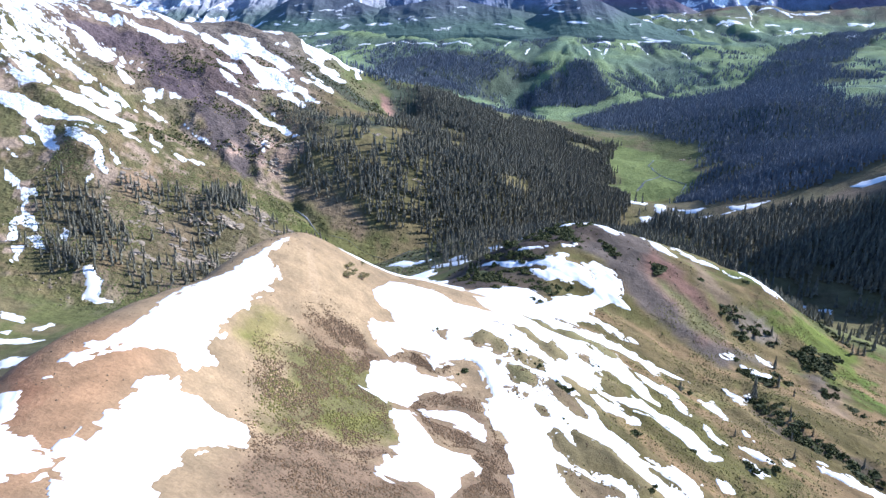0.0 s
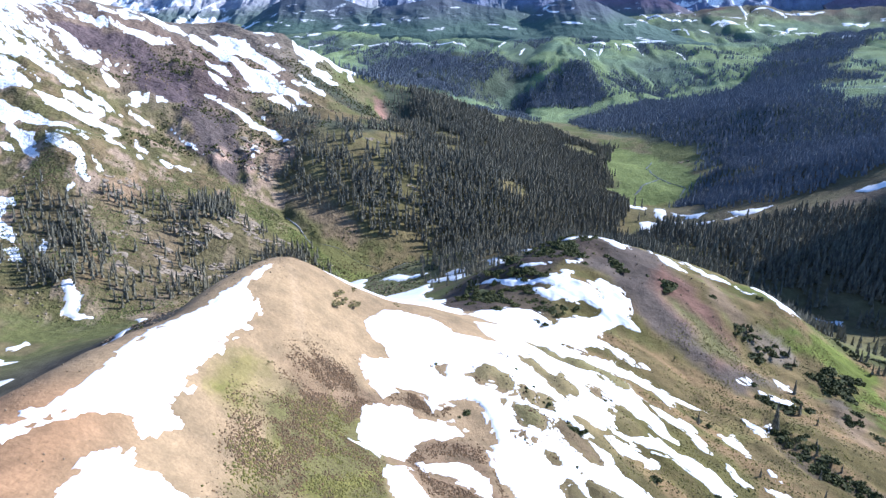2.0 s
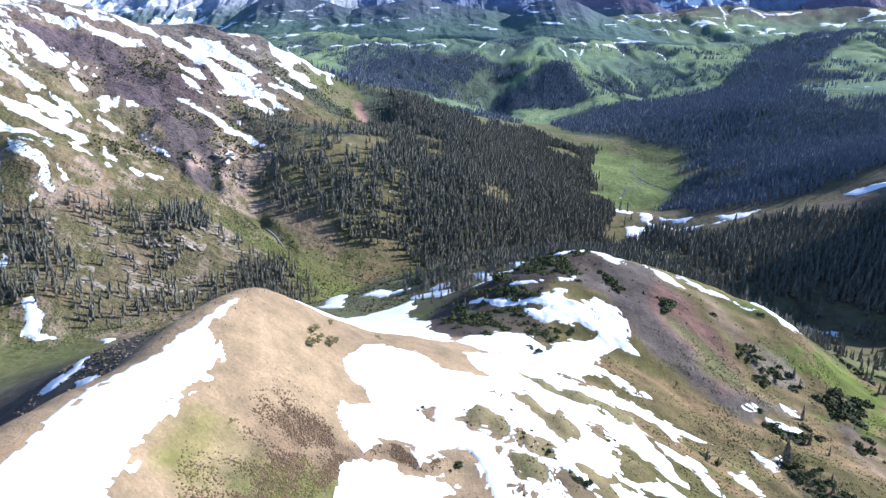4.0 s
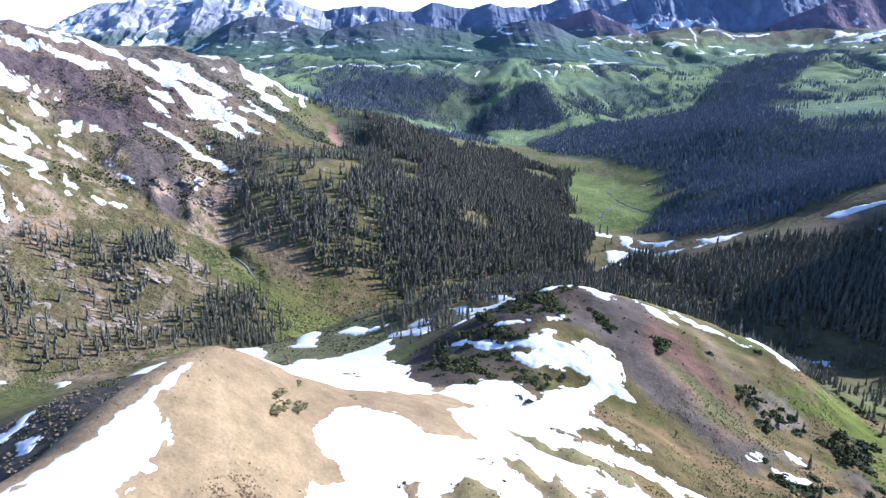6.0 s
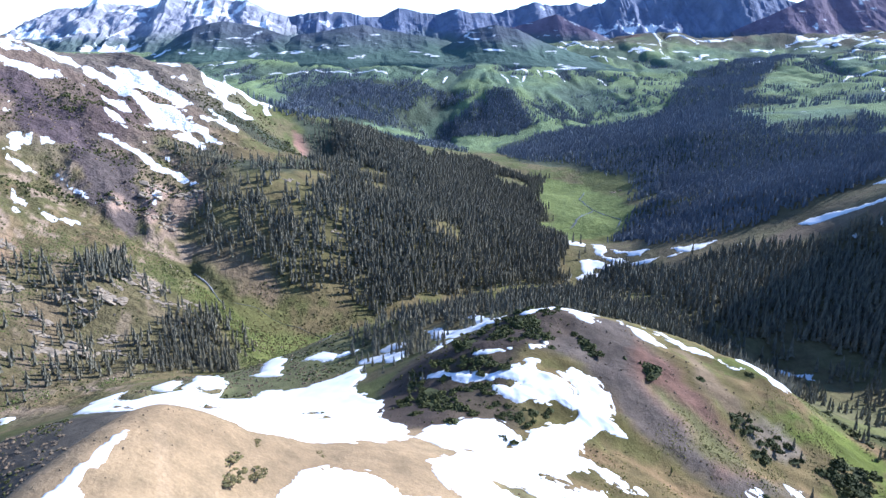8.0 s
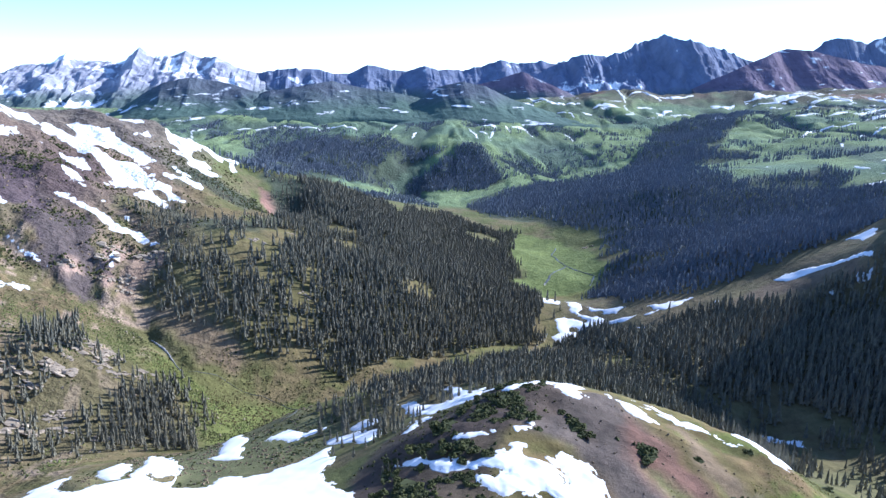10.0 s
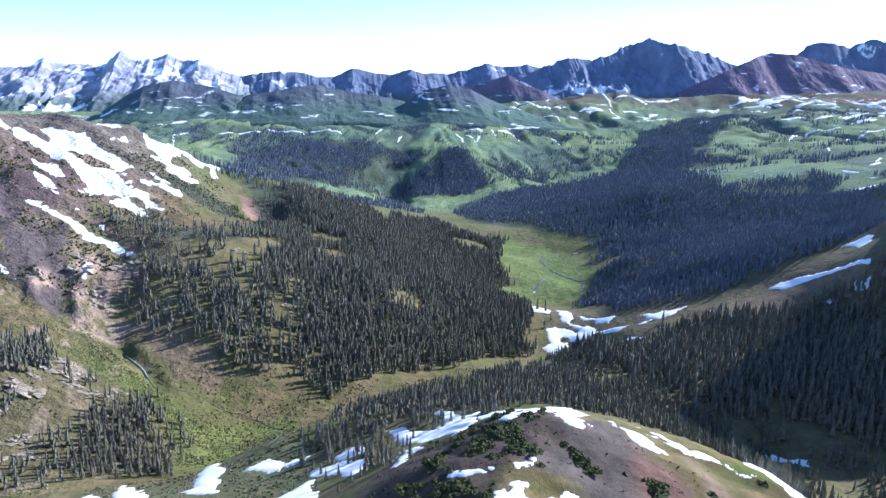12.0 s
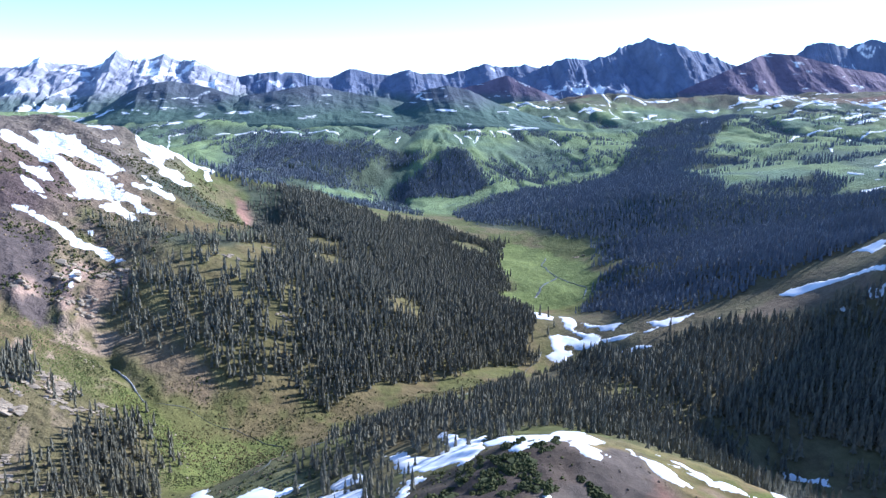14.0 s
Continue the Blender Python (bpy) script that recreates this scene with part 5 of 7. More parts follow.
    # the trail
    lay(smooth(-0.3, 0.3, line(STREAMS["trail"], 0.3, x, y, 10)) * 0.35, (0.42, 0.32, 0.22))
    # snow lying in streaks on the left mountain
    ribs = fbm((x * 0.85 - y * 0.53) / 4.5, x * 0.53 + y * 0.85, 15, 44, 4)
    for k, outline in enumerate(MOUNTAIN_SNOW):        # the fields are broken by rock ribs
        snow = np.maximum(snow, np.minimum(area(outline, x, y, 30, 3.0, 14, 43) / 4.0 + 0.12, 0.7 if k else 0.13) - 0.75 * smooth(0.12, 0.42, ribs))
    amount = 0.85 * smooth(-400, -520, x) * smooth(70, 130, z) - 0.9 + 0.25 * smooth(90, 150, z) + 0.3 * n3
    snow = np.maximum(snow, np.where((mount > 0.3) & (z > 60), amount, -1.0))
    # and far off, in hollows of the plateaus and benches
    hollow = fbm(x / 2.2, y, 45, 46, 4) + 0.5 * fbm(x, y, 300, 47, 3)
    snow = np.maximum(snow, np.where((farm > 0.5) & (z > 45), (hollow - 1.08 + 0.4 * smooth(40, 130, z)) * 1.6, -1.0))
    rug = np.clip(np.maximum(np.maximum(mount, slope), farm) + 0.35 * smooth(380, 470, np.hypot(x, y - 60)) + 0.14 * low, 0, 1)
    col[:] = col * np.where((y < 450)[..., None], (1.03, 0.99, 0.94), np.where((y < 1020)[..., None], (1.09, 0.98, 0.92), 1.0))
    return np.clip(col, 0, 1), np.clip(tuft, 0, 1), np.clip(snow * 0.5 + 0.5, 0, 1), rug


col, tuft, snow, rug = paint(gx, gy, gz)
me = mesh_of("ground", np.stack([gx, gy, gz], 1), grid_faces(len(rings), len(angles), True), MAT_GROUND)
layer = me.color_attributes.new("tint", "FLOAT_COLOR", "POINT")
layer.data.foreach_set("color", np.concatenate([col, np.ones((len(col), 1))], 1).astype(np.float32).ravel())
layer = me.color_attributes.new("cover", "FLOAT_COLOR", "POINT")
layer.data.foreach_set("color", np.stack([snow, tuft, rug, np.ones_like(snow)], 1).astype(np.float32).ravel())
tagged(new("ground", me), "alpine ground of tan scree, grass, heath and rock", "ground", kind="structure")


# ---------------------------------------------------------------- snow patches lying on the ground
def snow_sheet(polys, step, thick, wobble, label, lift=0.0):
    p = np.array([q for poly in polys for q in poly])
    m = 4 + wobble
    x0, y0, x1, y1 = p[:, 0].min() - m, p[:, 1].min() - m, p[:, 0].max() + m, p[:, 1].max() + m
    xs, ys = np.arange(x0, x1 + step, step), np.arange(y0, y1 + step, step)
    x, y = [v.ravel() for v in np.meshgrid(xs, ys)]
    s = np.full(x.shape, -20.0)
    for poly in polys:
        s = np.maximum(s, area(poly, x, y, 20, wobble, wobble * 4 + 2, 61))
    for hole in BARE.values():
        s = np.minimum(s, -area(hole, x, y, 20, 0.8, 4, 62))
    # melted margins: small bites and tongues
    s = s + 0.3 * fbm(x, y, 5.0, 64, 3)
    edge = np.where(s < 0, np.maximum(s * 1.3, -2.5 - lift), thick * (1 - np.exp(-s * 0.55 / thick)))
    z = height(x, y) + edge + lift + 0.12 * fbm(x, y, 9, 65, 2) * smooth(0, 3, s)
    faces = grid_faces(len(ys), len(xs))
    faces = faces[(s[faces] > -step * 1.5).any(1) & (s[faces] > -step * 3.2).all(1)]
    if not len(faces):
        return
    used, inverse = np.unique(faces, return_inverse=True)
    me = mesh_of("snow_patch", np.stack([x, y, z], 1)[used], inverse.reshape(-1, 4), MAT_SNOW)
    tagged(new("snow_patch", me), label, "snow patch", "snow patches on the slopes")


JOINED = ["snowfield", "hill_foot", "hill_arc"] + ["band_%d" % k for k in range(8)]     # tongues of one snowfield
snow_sheet([SNOW[name] for name in JOINED], 0.5, 0.5, 0.7, "wide melting snowfield split by grassy strips")
for name, poly in SNOW.items():
    if name in JOINED:
        continue
    dist = np.hypot(np.mean(poly, 0)[0], np.mean(poly, 0)[1] - 60)
    step = 0.55 if dist < 330 else 1.0 if dist < 420 else 1.6
    label = "narrow streak of old snow on the grass slope" if name.startswith("band") else "melting white summer snow patch on the open slope"
    snow_sheet([poly], step, 0.5 if dist < 420 else 0.9, 0.6 if name.startswith("band") else 1.0 if dist < 330 else 1.5, label)
for poly in FAR_SNOW:
    snow_sheet([poly], 4.0, 0.9, 3.0, "far thin band of snow along a green bench", 1.4)


# ---------------------------------------------------------------- trees
def conifer_template(tiers, points, seed, trunk=True):
    """A spruce 1 m high: skirts of drooping boughs one above another. Returns verts, faces, trunk faces."""
    r = random.Random(seed)
    v, f = [], []
    for k in range(tiers):
        t = k / tiers
        base, top = 0.07 + 0.86 * t, min(1.0, 0.07 + 0.86 * t + 1.55 / tiers)
        rad = 0.128 * (1 - t) ** 0.85 + 0.018
        if k == tiers - 1:
            top = 1.0
        n0 = len(v)
        v.append((r.uniform(-0.006, 0.006), r.uniform(-0.006, 0.006), top))
        turn = r.uniform(0, 6.28)
        for j in range(points * 2):
            a = turn + math.pi * j / points
            out = rad * (r.uniform(0.8, 1.25) if j % 2 == 0 else r.uniform(0.45, 0.65))
            v.append((math.cos(a) * out, math.sin(a) * out, base + (r.uniform(-0.035, 0.0) if j % 2 == 0 else 0.03)))
        for j in range(points * 2):
            f.append((n0, n0 + 1 + j, n0 + 1 + (j + 1) % (points * 2)))
    crown = (np.array(v), np.array(f))
    w = 0.014
    tv = np.array([(w * math.cos(a), w * math.sin(a), z) for z in (-0.06, 0.3) for a in (0, 2.1, 4.2)])
    tf = np.array([(0, 1, 4), (0, 4, 3), (1, 2, 5), (1, 5, 4), (2, 0, 3), (2, 3, 5)])
    return crown, (tv, tf)


def wood(name, pts, heights, template, label, mat=MAT_NEEDLE):
    """Many conifers joined into one object."""
    tv, tf = template
    n, k = len(pts), len(tv)
    rng = np.random.default_rng(len(pts))
    a = rng.uniform(0, 6.283, n)
    wide = heights * rng.uniform(0.8, 1.2, n)
    ca, sa = np.cos(a)[:, None], np.sin(a)[:, None]
    vx = (tv[None, :, 0] * ca - tv[None, :, 1] * sa) * wide[:, None] + pts[:, 0, None] + tv[None, :, 2] * (rng.normal(0, 0.03, n) * heights)[:, None]
    vy = (tv[None, :, 0] * sa + tv[None, :, 1] * ca) * wide[:, None] + pts[:, 1, None]
    vz = tv[None, :, 2] * heights[:, None] + pts[:, 2, None]
    faces = (tf[None] + (np.arange(n) * k)[:, None, None]).reshape(-1, 3)
    me = mesh_of(name, np.stack([vx, vy, vz], -1).reshape(-1, 3), faces, mat, False)
    return tagged(new(name, me), label, "forest", kind="stuff")


CLEARINGS = [(296, 509, 22), (262, 500, 14)]      # x, y, radius
CLEARINGS += [
    (62, 986, 10),
    (68.2, 804, 6.2),
    (87.4, 811, 4.5),
    (-60.1, 794, 9.5),
    (-38.9, 853, 8.4),
    (-7.7, 880, 7.7),
    (11.5, 878, 5.9),
    (-26.2, 744, 4),
    (29.8, 916, 4.1),
    (1.8, 785, 4.2),
    (-39.7, 751, 4.1),
    (-66.7, 758, 4.9),
    (-77.8, 836, 5.5),
    (48, 1076, 6.1),
    (5.4, 1044, 5.4),
    (135.6, 1035, 7.2),
    (-47.1, 712, 3.5),
    (14.4, 745, 3.7),
    (-164.5, 590.5, 3),
    (-147.7, 605, 4),
    (-147.9, 552.9, 3.7),
    (-168, 563.8, 3.1),
    (-124.2, 571.4, 2.9),
    (-176.4, 602, 3.1),
]


def scatter(poly, spacing, gaps, size, seed, edge=0.0, grain=1.0):
    """Points on a jittered grid inside an outline, thinned by noise where it stands below gaps (-1 to 1)."""
    p = np.array(poly)
    rng = np.random.default_rng(seed)
    xs, ys = np.arange(p[:, 0].min() - 10, p[:, 0].max() + 10, spacing), np.arange(p[:, 1].min() - 10, p[:, 1].max() + 10, spacing)
    x, y = [v.ravel() for v in np.meshgrid(xs, ys)]
    x, y = x + rng.uniform(-0.5, 0.5, x.shape) * spacing, y + rng.uniform(-0.5, 0.5, y.shape) * spacing
    s = area(poly, x, y, 30, size * 0.3, size, seed)
    keep = (s + rng.normal(0, spacing * 1.2, s.shape) > edge) & (fbm((x * 0.5 + y * 0.87) / grain, x * 0.87 - y * 0.5, size, seed + 5, 3) + rng.normal(0, 0.22, x.shape) > gaps)
    for cx, cy, cr in CLEARINGS:
        keep &= (np.hypot(x - cx, (y - cy) * 0.7) > cr * (1.05 + 0.8 * fbm(x, y, 14, 156, 3))) | (rng.random(x.shape) > 0.86)
    for outline in OPEN.values():
        keep &= (area(outline, x, y, 30, 5, 20, 35) < 0) | (rng.random(x.shape) > 0.97)
    for outline in MOUNTAIN_SNOW:
        keep &= area(outline, x, y, 9, 2.0, 14, 43) < -1
    for outline, share in SPARSE:
        keep &= (area(outline, x, y, 30, 8, 30, 36) + 4 * fbm(x, y, 15, 37, 2) < 0) | (rng.random(x.shape) < share + 0.5 * fbm(x, y, 13, 38, 2))
    x, y = x[keep], y[keep]
    return np.stack([x, y, height(x, y)], 1)


TEMPLATES = [conifer_template(7, 6, k) for k in range(6)]
MID_TREE = conifer_template(4, 4, 31)[0]
FAR_TREE = conifer_template(2, 3, 32)[0]
TREE_MESHES = [(mesh_of("crown", *c, MAT_NEEDLE, False), mesh_of("trunk", *t, MAT_BARK, False)) for c, t in TEMPLATES]


def conifer(x, y, z, tall, turn, kind, label):
    ob = empty("spruce_tree", x, y, z, turn, tall)
    part("trunk", TREE_MESHES[kind][1], ob)
    part("crown", TREE_MESHES[kind][0], ob)
    return tagged(ob, label, "tree", "spruce trees")


rng = np.random.default_rng(5)
WOODS = (  # outline, spacing, gaps, size of clearings, least and greatest height, far
    ("stand", 4.0, -1.5, 30, 9, 14, 0), ("dark_low", 4.8, -0.75, 60, 6, 11, 0),
    ("spur", 3.6, -1.15, 40, 8, 14, 0), ("spur_top", 6.2, -0.15, 30, 6, 11, 0), ("left_clump", 5.0, -0.15, 24, 7, 12, 0), ("dome_low", 4.6, -0.2, 26, 4, 9, 0), ("dome_high", 4.4, -0.05, 26, 2.5, 5, 0), ("left_grove", 4.3, -0.6, 26, 8, 13, 0), ("left_slope", 5.8, 0.0, 26, 7, 12, 0),
    ("hill_back", 4.0, -0.95, 26, 5, 10, 0), ("dark_slope", 4.8, -1.1, 70, 9, 16, 0), ("right_mid", 4.8, -1.0, 80, 7, 12, 1),
    ("right_low", 4.8, -1.0, 70, 7, 12, 1), ("right_far", 5.8, -0.9, 130, 7.5, 12.5, 1), ("right_fill", 5.6, -0.9, 90, 7.5, 12.5, 1), ("bay", 7.2, -0.9, 160, 9, 15, 2), ("cone_wood", 5.2, -0.95, 120, 9, 14, 2), ("mid_wood", 7.0, -0.25, 130, 9, 14, 2), ("low_wood", 8.0, -0.5, 160, 9, 14, 2))
for k, (name, spacing, gaps, size, low, tall, far) in enumerate(WOODS):
    pts = scatter(FOREST[name], spacing, gaps, size, 100 + k, 0.0, 2.4 if name == "spur" else 1.0)
    if name == "hill_back":           # few trees stand out on the snow itself
        for key in ("back_a", "back_c", "back_e", "back_f", "back_g", "back_h", "bowl"):
            pts = pts[(area(SNOW[key], pts[:, 0], pts[:, 1], 20) < -0.5) | (rng.random(len(pts)) < 0.12)]
    if not len(pts):
        continue
    hs = 1.15 * rng.uniform(low, tall, len(pts)) * (0.82 + 0.18 * rng.random(len(pts)))
    if name in ("hill_back", "left_grove"):
        order = np.argsort(pts[:, 1])[:140]
        for i in order:
            conifer(*pts[i], hs[i], rng.uniform(0, 360), int(rng.integers(6)), "dark green spruce with a narrow pointed crown")
        rest = np.setdiff1d(np.arange(len(pts)), order)
        pts, hs = pts[rest], hs[rest]
    wood("spruce_forest", pts, hs, MID_TREE if far == 0 else FAR_TREE, "dark spruce forest covering the valley side", MAT_HAZE_NEEDLE if far else MAT_NEEDLE)
# groves dotted over the far meadows
x, y = rng.uniform(-700, 2300, 60000), rng.uniform(1500, 3000, 60000)
keep = (fbm(x, y, 150, 151, 4) + 0.4 * fbm(x, y / 3, 60, 152, 3) - 0.9 * gullies(x, y) > 0.95) & (base_height(x, y) < 120)
x, y = x[keep], y[keep]
wood("spruce_grove", np.stack([x, y, height(x, y)], 1), rng.uniform(8, 14, len(x)), FAR_TREE, "scattered dark spruce groves on far green meadows", MAT_HAZE_NEEDLE)
x, y = rng.uniform(480, 1900, 26000), rng.uniform(1250, 2750, 26000)
keep = (fbm(x / 2.6, y, 75, 153, 4) + 0.35 * fbm(x, y, 300, 154, 2) > 0.42) & (fbm(x, y, 18, 155, 2) > -0.3)
x, y = x[keep], y[keep]
wood("spruce_grove", np.stack([x, y, height(x, y)], 1), rng.uniform(8, 15, len(x)), FAR_TREE, "bands of dark spruces between far green clearings", MAT_HAZE_NEEDLE)
LONE_TREES, PINES, OUTCROPS, CLIFFS = [], [], [], []   # x, y, size
LONE_TREES += [
    (266.6, 513.9, 6.8),
    (270.9, 509.5, 6.8),
    (273.7, 502.8, 6.8),
    (273.9, 492, 6.6),
    (271.7, 477.6, 6.4),
    (271.3, 470.2, 6.4),
    (263.7, 451.4, 6.1),
    (258.3, 433.7, 5.9),
    (263.6, 433.2, 5.9),
    (264, 425.5, 5.9),
    (257.7, 408.9, 5.8),
    (261, 407.4, 5.8),
    (211.4, 352.6, 5.4),
    (215.6, 351.8, 5.4),
    (160.6, 317.9, 4.6),
    (149.8, 294.1, 4.3),
    (147.2, 269.2, 4.1),
    (-4.2, 399.7, 5.9),
    (-0.4, 407.9, 5.9),
    (4.7, 408.6, 5.9),
    (8.3, 435, 6.4),
    (11.3, 439.9, 6.6),
    (16.7, 436.1, 6.4),
    (21.6, 429, 6.4),
    (26.9, 428.2, 6.3),
    (18.4, 422.6, 6.3),
    (12.9, 419.2, 6.3),
    (3.9, 382.2, 5.6),
    (14.7, 343.3, 4.8),
    (12.7, 343.3, 4.8),
]
LONE_TREES += [
    (17.7, 341.9, 4.8),
    (30.5, 423.6, 6.3),
    (-5.4, 425.8, 6.3),
    (-10.7, 435.1, 6.4),
    (0.2, 436.8, 6.6),
    (33.8, 417.7, 6.1),
    (37.3, 424.2, 6.3),
    (23.6, 421.1, 6.3),
    (27.3, 417.9, 6.1),
    (9, 419.1, 6.3),
    (16.1, 408, 5.9),
    (-8, 417.7, 6.3),
    (3.1, 423.9, 6.3),
    (-2.3, 417.2, 6.3),
    (13.1, 431.2, 6.4),
    (12.7, 394, 5.8),
    (8.9, 389.2, 5.6),
    (126, 260.4, 11.5),
    (125.3, 257.7, 9.1),
    (142.8, 275.1, 7.1),
    (89.3, 242.6, 5.3),
    (119.9, 212.2, 4.5),
    (131.3, 239.8, 4.8),
    (149.4, 293.4, 7.4),
    (211.3, 349.5, 7.9),
    (218.3, 340.2, 7.9),
    (229, 349.5, 10.4),
    (277.9, 489.8, 9.2),
    (285.1, 429.6, 7.1),
    (151.1, 222.1, 4.8),
]
LONE_TREES += [
    (124.2, 223.8, 4.6),
    (138, 234.6, 4),
    (159.5, 321.7, 6.4),
    (220.2, 358, 7.6),
    (214.6, 339.3, 6.3),
    (134, 245.5, 4.5),
    (215.4, 360.3, 7.6),
    (210, 336.8, 6.8),
    (290.4, 448.2, 10.6),
    (143.1, 327.5, 4.9),
    (100.4, 216.3, 3.6),
]
for x, y, tall in LONE_TREES:
    conifer(x, y, float(height(x, y)) - 0.2, tall, rng.uniform(0, 360), int(rng.integers(6)), "lone dark spruce on the grassy slope")


# ---------------------------------------------------------------- shrubs, stones, outcrops
def lump(seed, n, flat, rough=0.25):
    """A knobbly closed lump about 1 m across, from a rounded lattice of n x n."""
    u = np.linspace(0, 2 * np.pi, n, endpoint=False)
    w = np.linspace(0.08, np.pi - 0.08, n // 2 + 2)
    uu, ww = np.meshgrid(u, w)
    x, y, z = np.sin(ww) * np.cos(uu), np.sin(ww) * np.sin(uu), np.cos(ww)
    r = 1 + rough * fbm(x * 2 + seed * 7.7 + z, y * 2 - z * 1.7, 1.0, seed, 3)
    v = np.stack([x * r, y * r, z * r * flat], -1).reshape(-1, 3) * 0.5
    return v, grid_faces(len(w), n, True)


def shrub_mesh(seed, mat=MAT_SHRUB):
    """A dwarf pine clump: many small upright tufts over low mounds."""
    r = np.random.default_rng(seed)
    vs, fs, at = [], [], 0
    lobes = [(r.normal(0, 0.5), r.normal(0, 0.38), r.uniform(0.25, 0.6)) for _ in range(6)]
    for cx, cy, reach in lobes + [(0, 0, 0.9)]:        # low matted wood that the tufts grow from
        v, f = lump(seed * 50 + 90, 8, 0.3, 0.4)
        vs.append(v * reach * 1.6 + (cx, cy, 0.03))
        fs.append(f + at)
        at += len(v)
    for k in range(84):
        cx, cy, reach = lobes[k % 6]
        a, d = r.uniform(0, 6.28), math.sqrt(r.uniform(0, 1))
        size = r.uniform(0.07, 0.19) * (1.2 - 0.5 * d)
        v, f = lump(seed * 50 + k, 5, r.uniform(1.0, 2.4), 0.7)
        vs.append(v * size * 2 + (cx + math.cos(a) * d * reach, cy + math.sin(a) * d * reach, (0.5 * reach * (1 - d * d) + size * 0.4)))
        fs.append(f + at)
        at += len(v)
    return mesh_of("foliage", np.concatenate(vs), np.concatenate(fs), mat, False)


def shrub_mat(seed, mat):
    """A flat ragged mat of many small cushions with bare gaps, about 2 m across."""
    r = np.random.default_rng(seed)
    vs, fs, at = [], [], 0
    while len(vs) < 190:
        a, d = r.uniform(0, 6.28), math.sqrt(r.uniform(0, 1.3))
        px, py = math.cos(a) * d, math.sin(a) * d
        if float(fbm(np.array([px]), np.array([py]), 0.5, seed, 2)[0]) + 0.9 * (1 - d) < -0.05:
            continue
        size = r.uniform(0.04, 0.10)
        v, f = lump(seed * 60 + len(vs), 5, r.uniform(0.7, 1.3), 0.6)
        vs.append(v * size * 2 + (px, py, size * 0.3))
        fs.append(f + at)
        at += len(v)
    return mesh_of("foliage", np.concatenate(vs), np.concatenate(fs), mat, False)


OLIVE_SHRUB = shrub_mat(9, simple("olive_mat", (0.19, 0.165, 0.075), 0.95, 0.5, 0.8, 0.0, 0.6))
SHRUBS = [shrub_mesh(k) for k in range(4)]
PINES += [
    (211.1, 375.5, 2.7),
    (204.6, 359.5, 2.6),
    (206.3, 357.1, 2.6),
    (207.4, 351.1, 2.6),
    (213, 350, 2.6),
    (160.4, 358.7, 2.4),
    (126, 255.9, 2.3),
    (126.1, 252, 2.3),
    (126.9, 247.6, 2.3),
    (128.2, 244.2, 2.2),
    (127.8, 239.7, 2.2),
    (128.2, 234.9, 2.2),
    (130.1, 233, 2.2),
    (132.8, 232.6, 2.2),
    (134.9, 231, 2.2),
    (139.4, 231.9, 2.2),
    (141.9, 231.1, 2.2),
    (131.5, 276.5, 3.2),
    (129.7, 277.4, 3.2),
    (138.6, 276.8, 3.2),
    (135.1, 327.5, 2.2),
    (137, 325.4, 2.2),
    (139.3, 313.8, 2.1),
    (142, 313.9, 2.2),
    (156.6, 316.6, 2.2),
    (150.6, 281.7, 2.1),
    (148.7, 287.2, 2.1),
    (168.5, 281.6, 2.1),
    (168, 284.7, 2.1),
    (24.8, 350.8, 2.8),
]
PINES += [
    (29.4, 346.7, 2.7),
    (35, 342.6, 2.7),
    (40.3, 338.4, 2.7),
    (43.7, 335.1, 2.6),
    (27.2, 345.5, 2.7),
    (38.2, 337.5, 2.6),
    (14.6, 341.7, 2.7),
    (17.6, 331.1, 2.6),
    (20.8, 325.4, 2.5),
    (23.6, 317.6, 2.5),
    (17.9, 315.9, 2.5),
    (12, 309.2, 2.4),
    (26.6, 312.4, 2.4),
    (11.4, 325.7, 2.5),
    (15.9, 323.2, 2.5),
    (21, 311, 2.4),
    (35.8, 324.1, 2.1),
    (40.2, 322, 2.1),
    (32.8, 323, 2.1),
    (38, 310.6, 1.7),
    (41.7, 306.7, 1.7),
    (43.9, 304.3, 1.6),
    (53, 308.2, 1.7),
    (44.4, 310.9, 1.7),
    (56.4, 307.2, 1.7),
    (47.2, 307.1, 1.7),
    (49.6, 354.1, 1.9),
    (53, 350.1, 1.9),
    (58.4, 350.7, 1.9),
    (63.7, 350.5, 1.9),
]
PINES += [
    (52.2, 372.6, 2.1),
    (58.3, 374.2, 2.1),
    (62.3, 371.6, 2.1),
    (48.1, 368.5, 2),
    (53.7, 363.6, 2),
    (63.9, 364.2, 2),
    (74.4, 377.7, 2.1),
    (71.6, 380.4, 2.1),
    (79.8, 379.8, 2.1),
    (15.4, 351.3, 2.1),
    (18.3, 348.7, 2.1),
    (13.3, 337.4, 2),
    (124.8, 251.7, 2),
    (123.6, 240.4, 2.2),
    (131.3, 232, 2.4),
    (135.7, 227.7, 2.6),
    (143.7, 226.4, 2.6),
    (147.2, 222.9, 2.9),
    (149.4, 216.1, 2.8),
    (124.5, 259.1, 1.8),
    (225.4, 357.1, 4.3),
    (170.7, 313.8, 4.3),
    (177.2, 312.3, 4.3),
    (178.8, 306.8, 3),
    (132.3, 281.2, 2.4),
    (136.7, 279.5, 2.4),
    (16, 322.2, 2.7),
    (19.9, 315, 3),
    (10.2, 320.6, 2.3),
    (27.6, 324, 2.3),
]
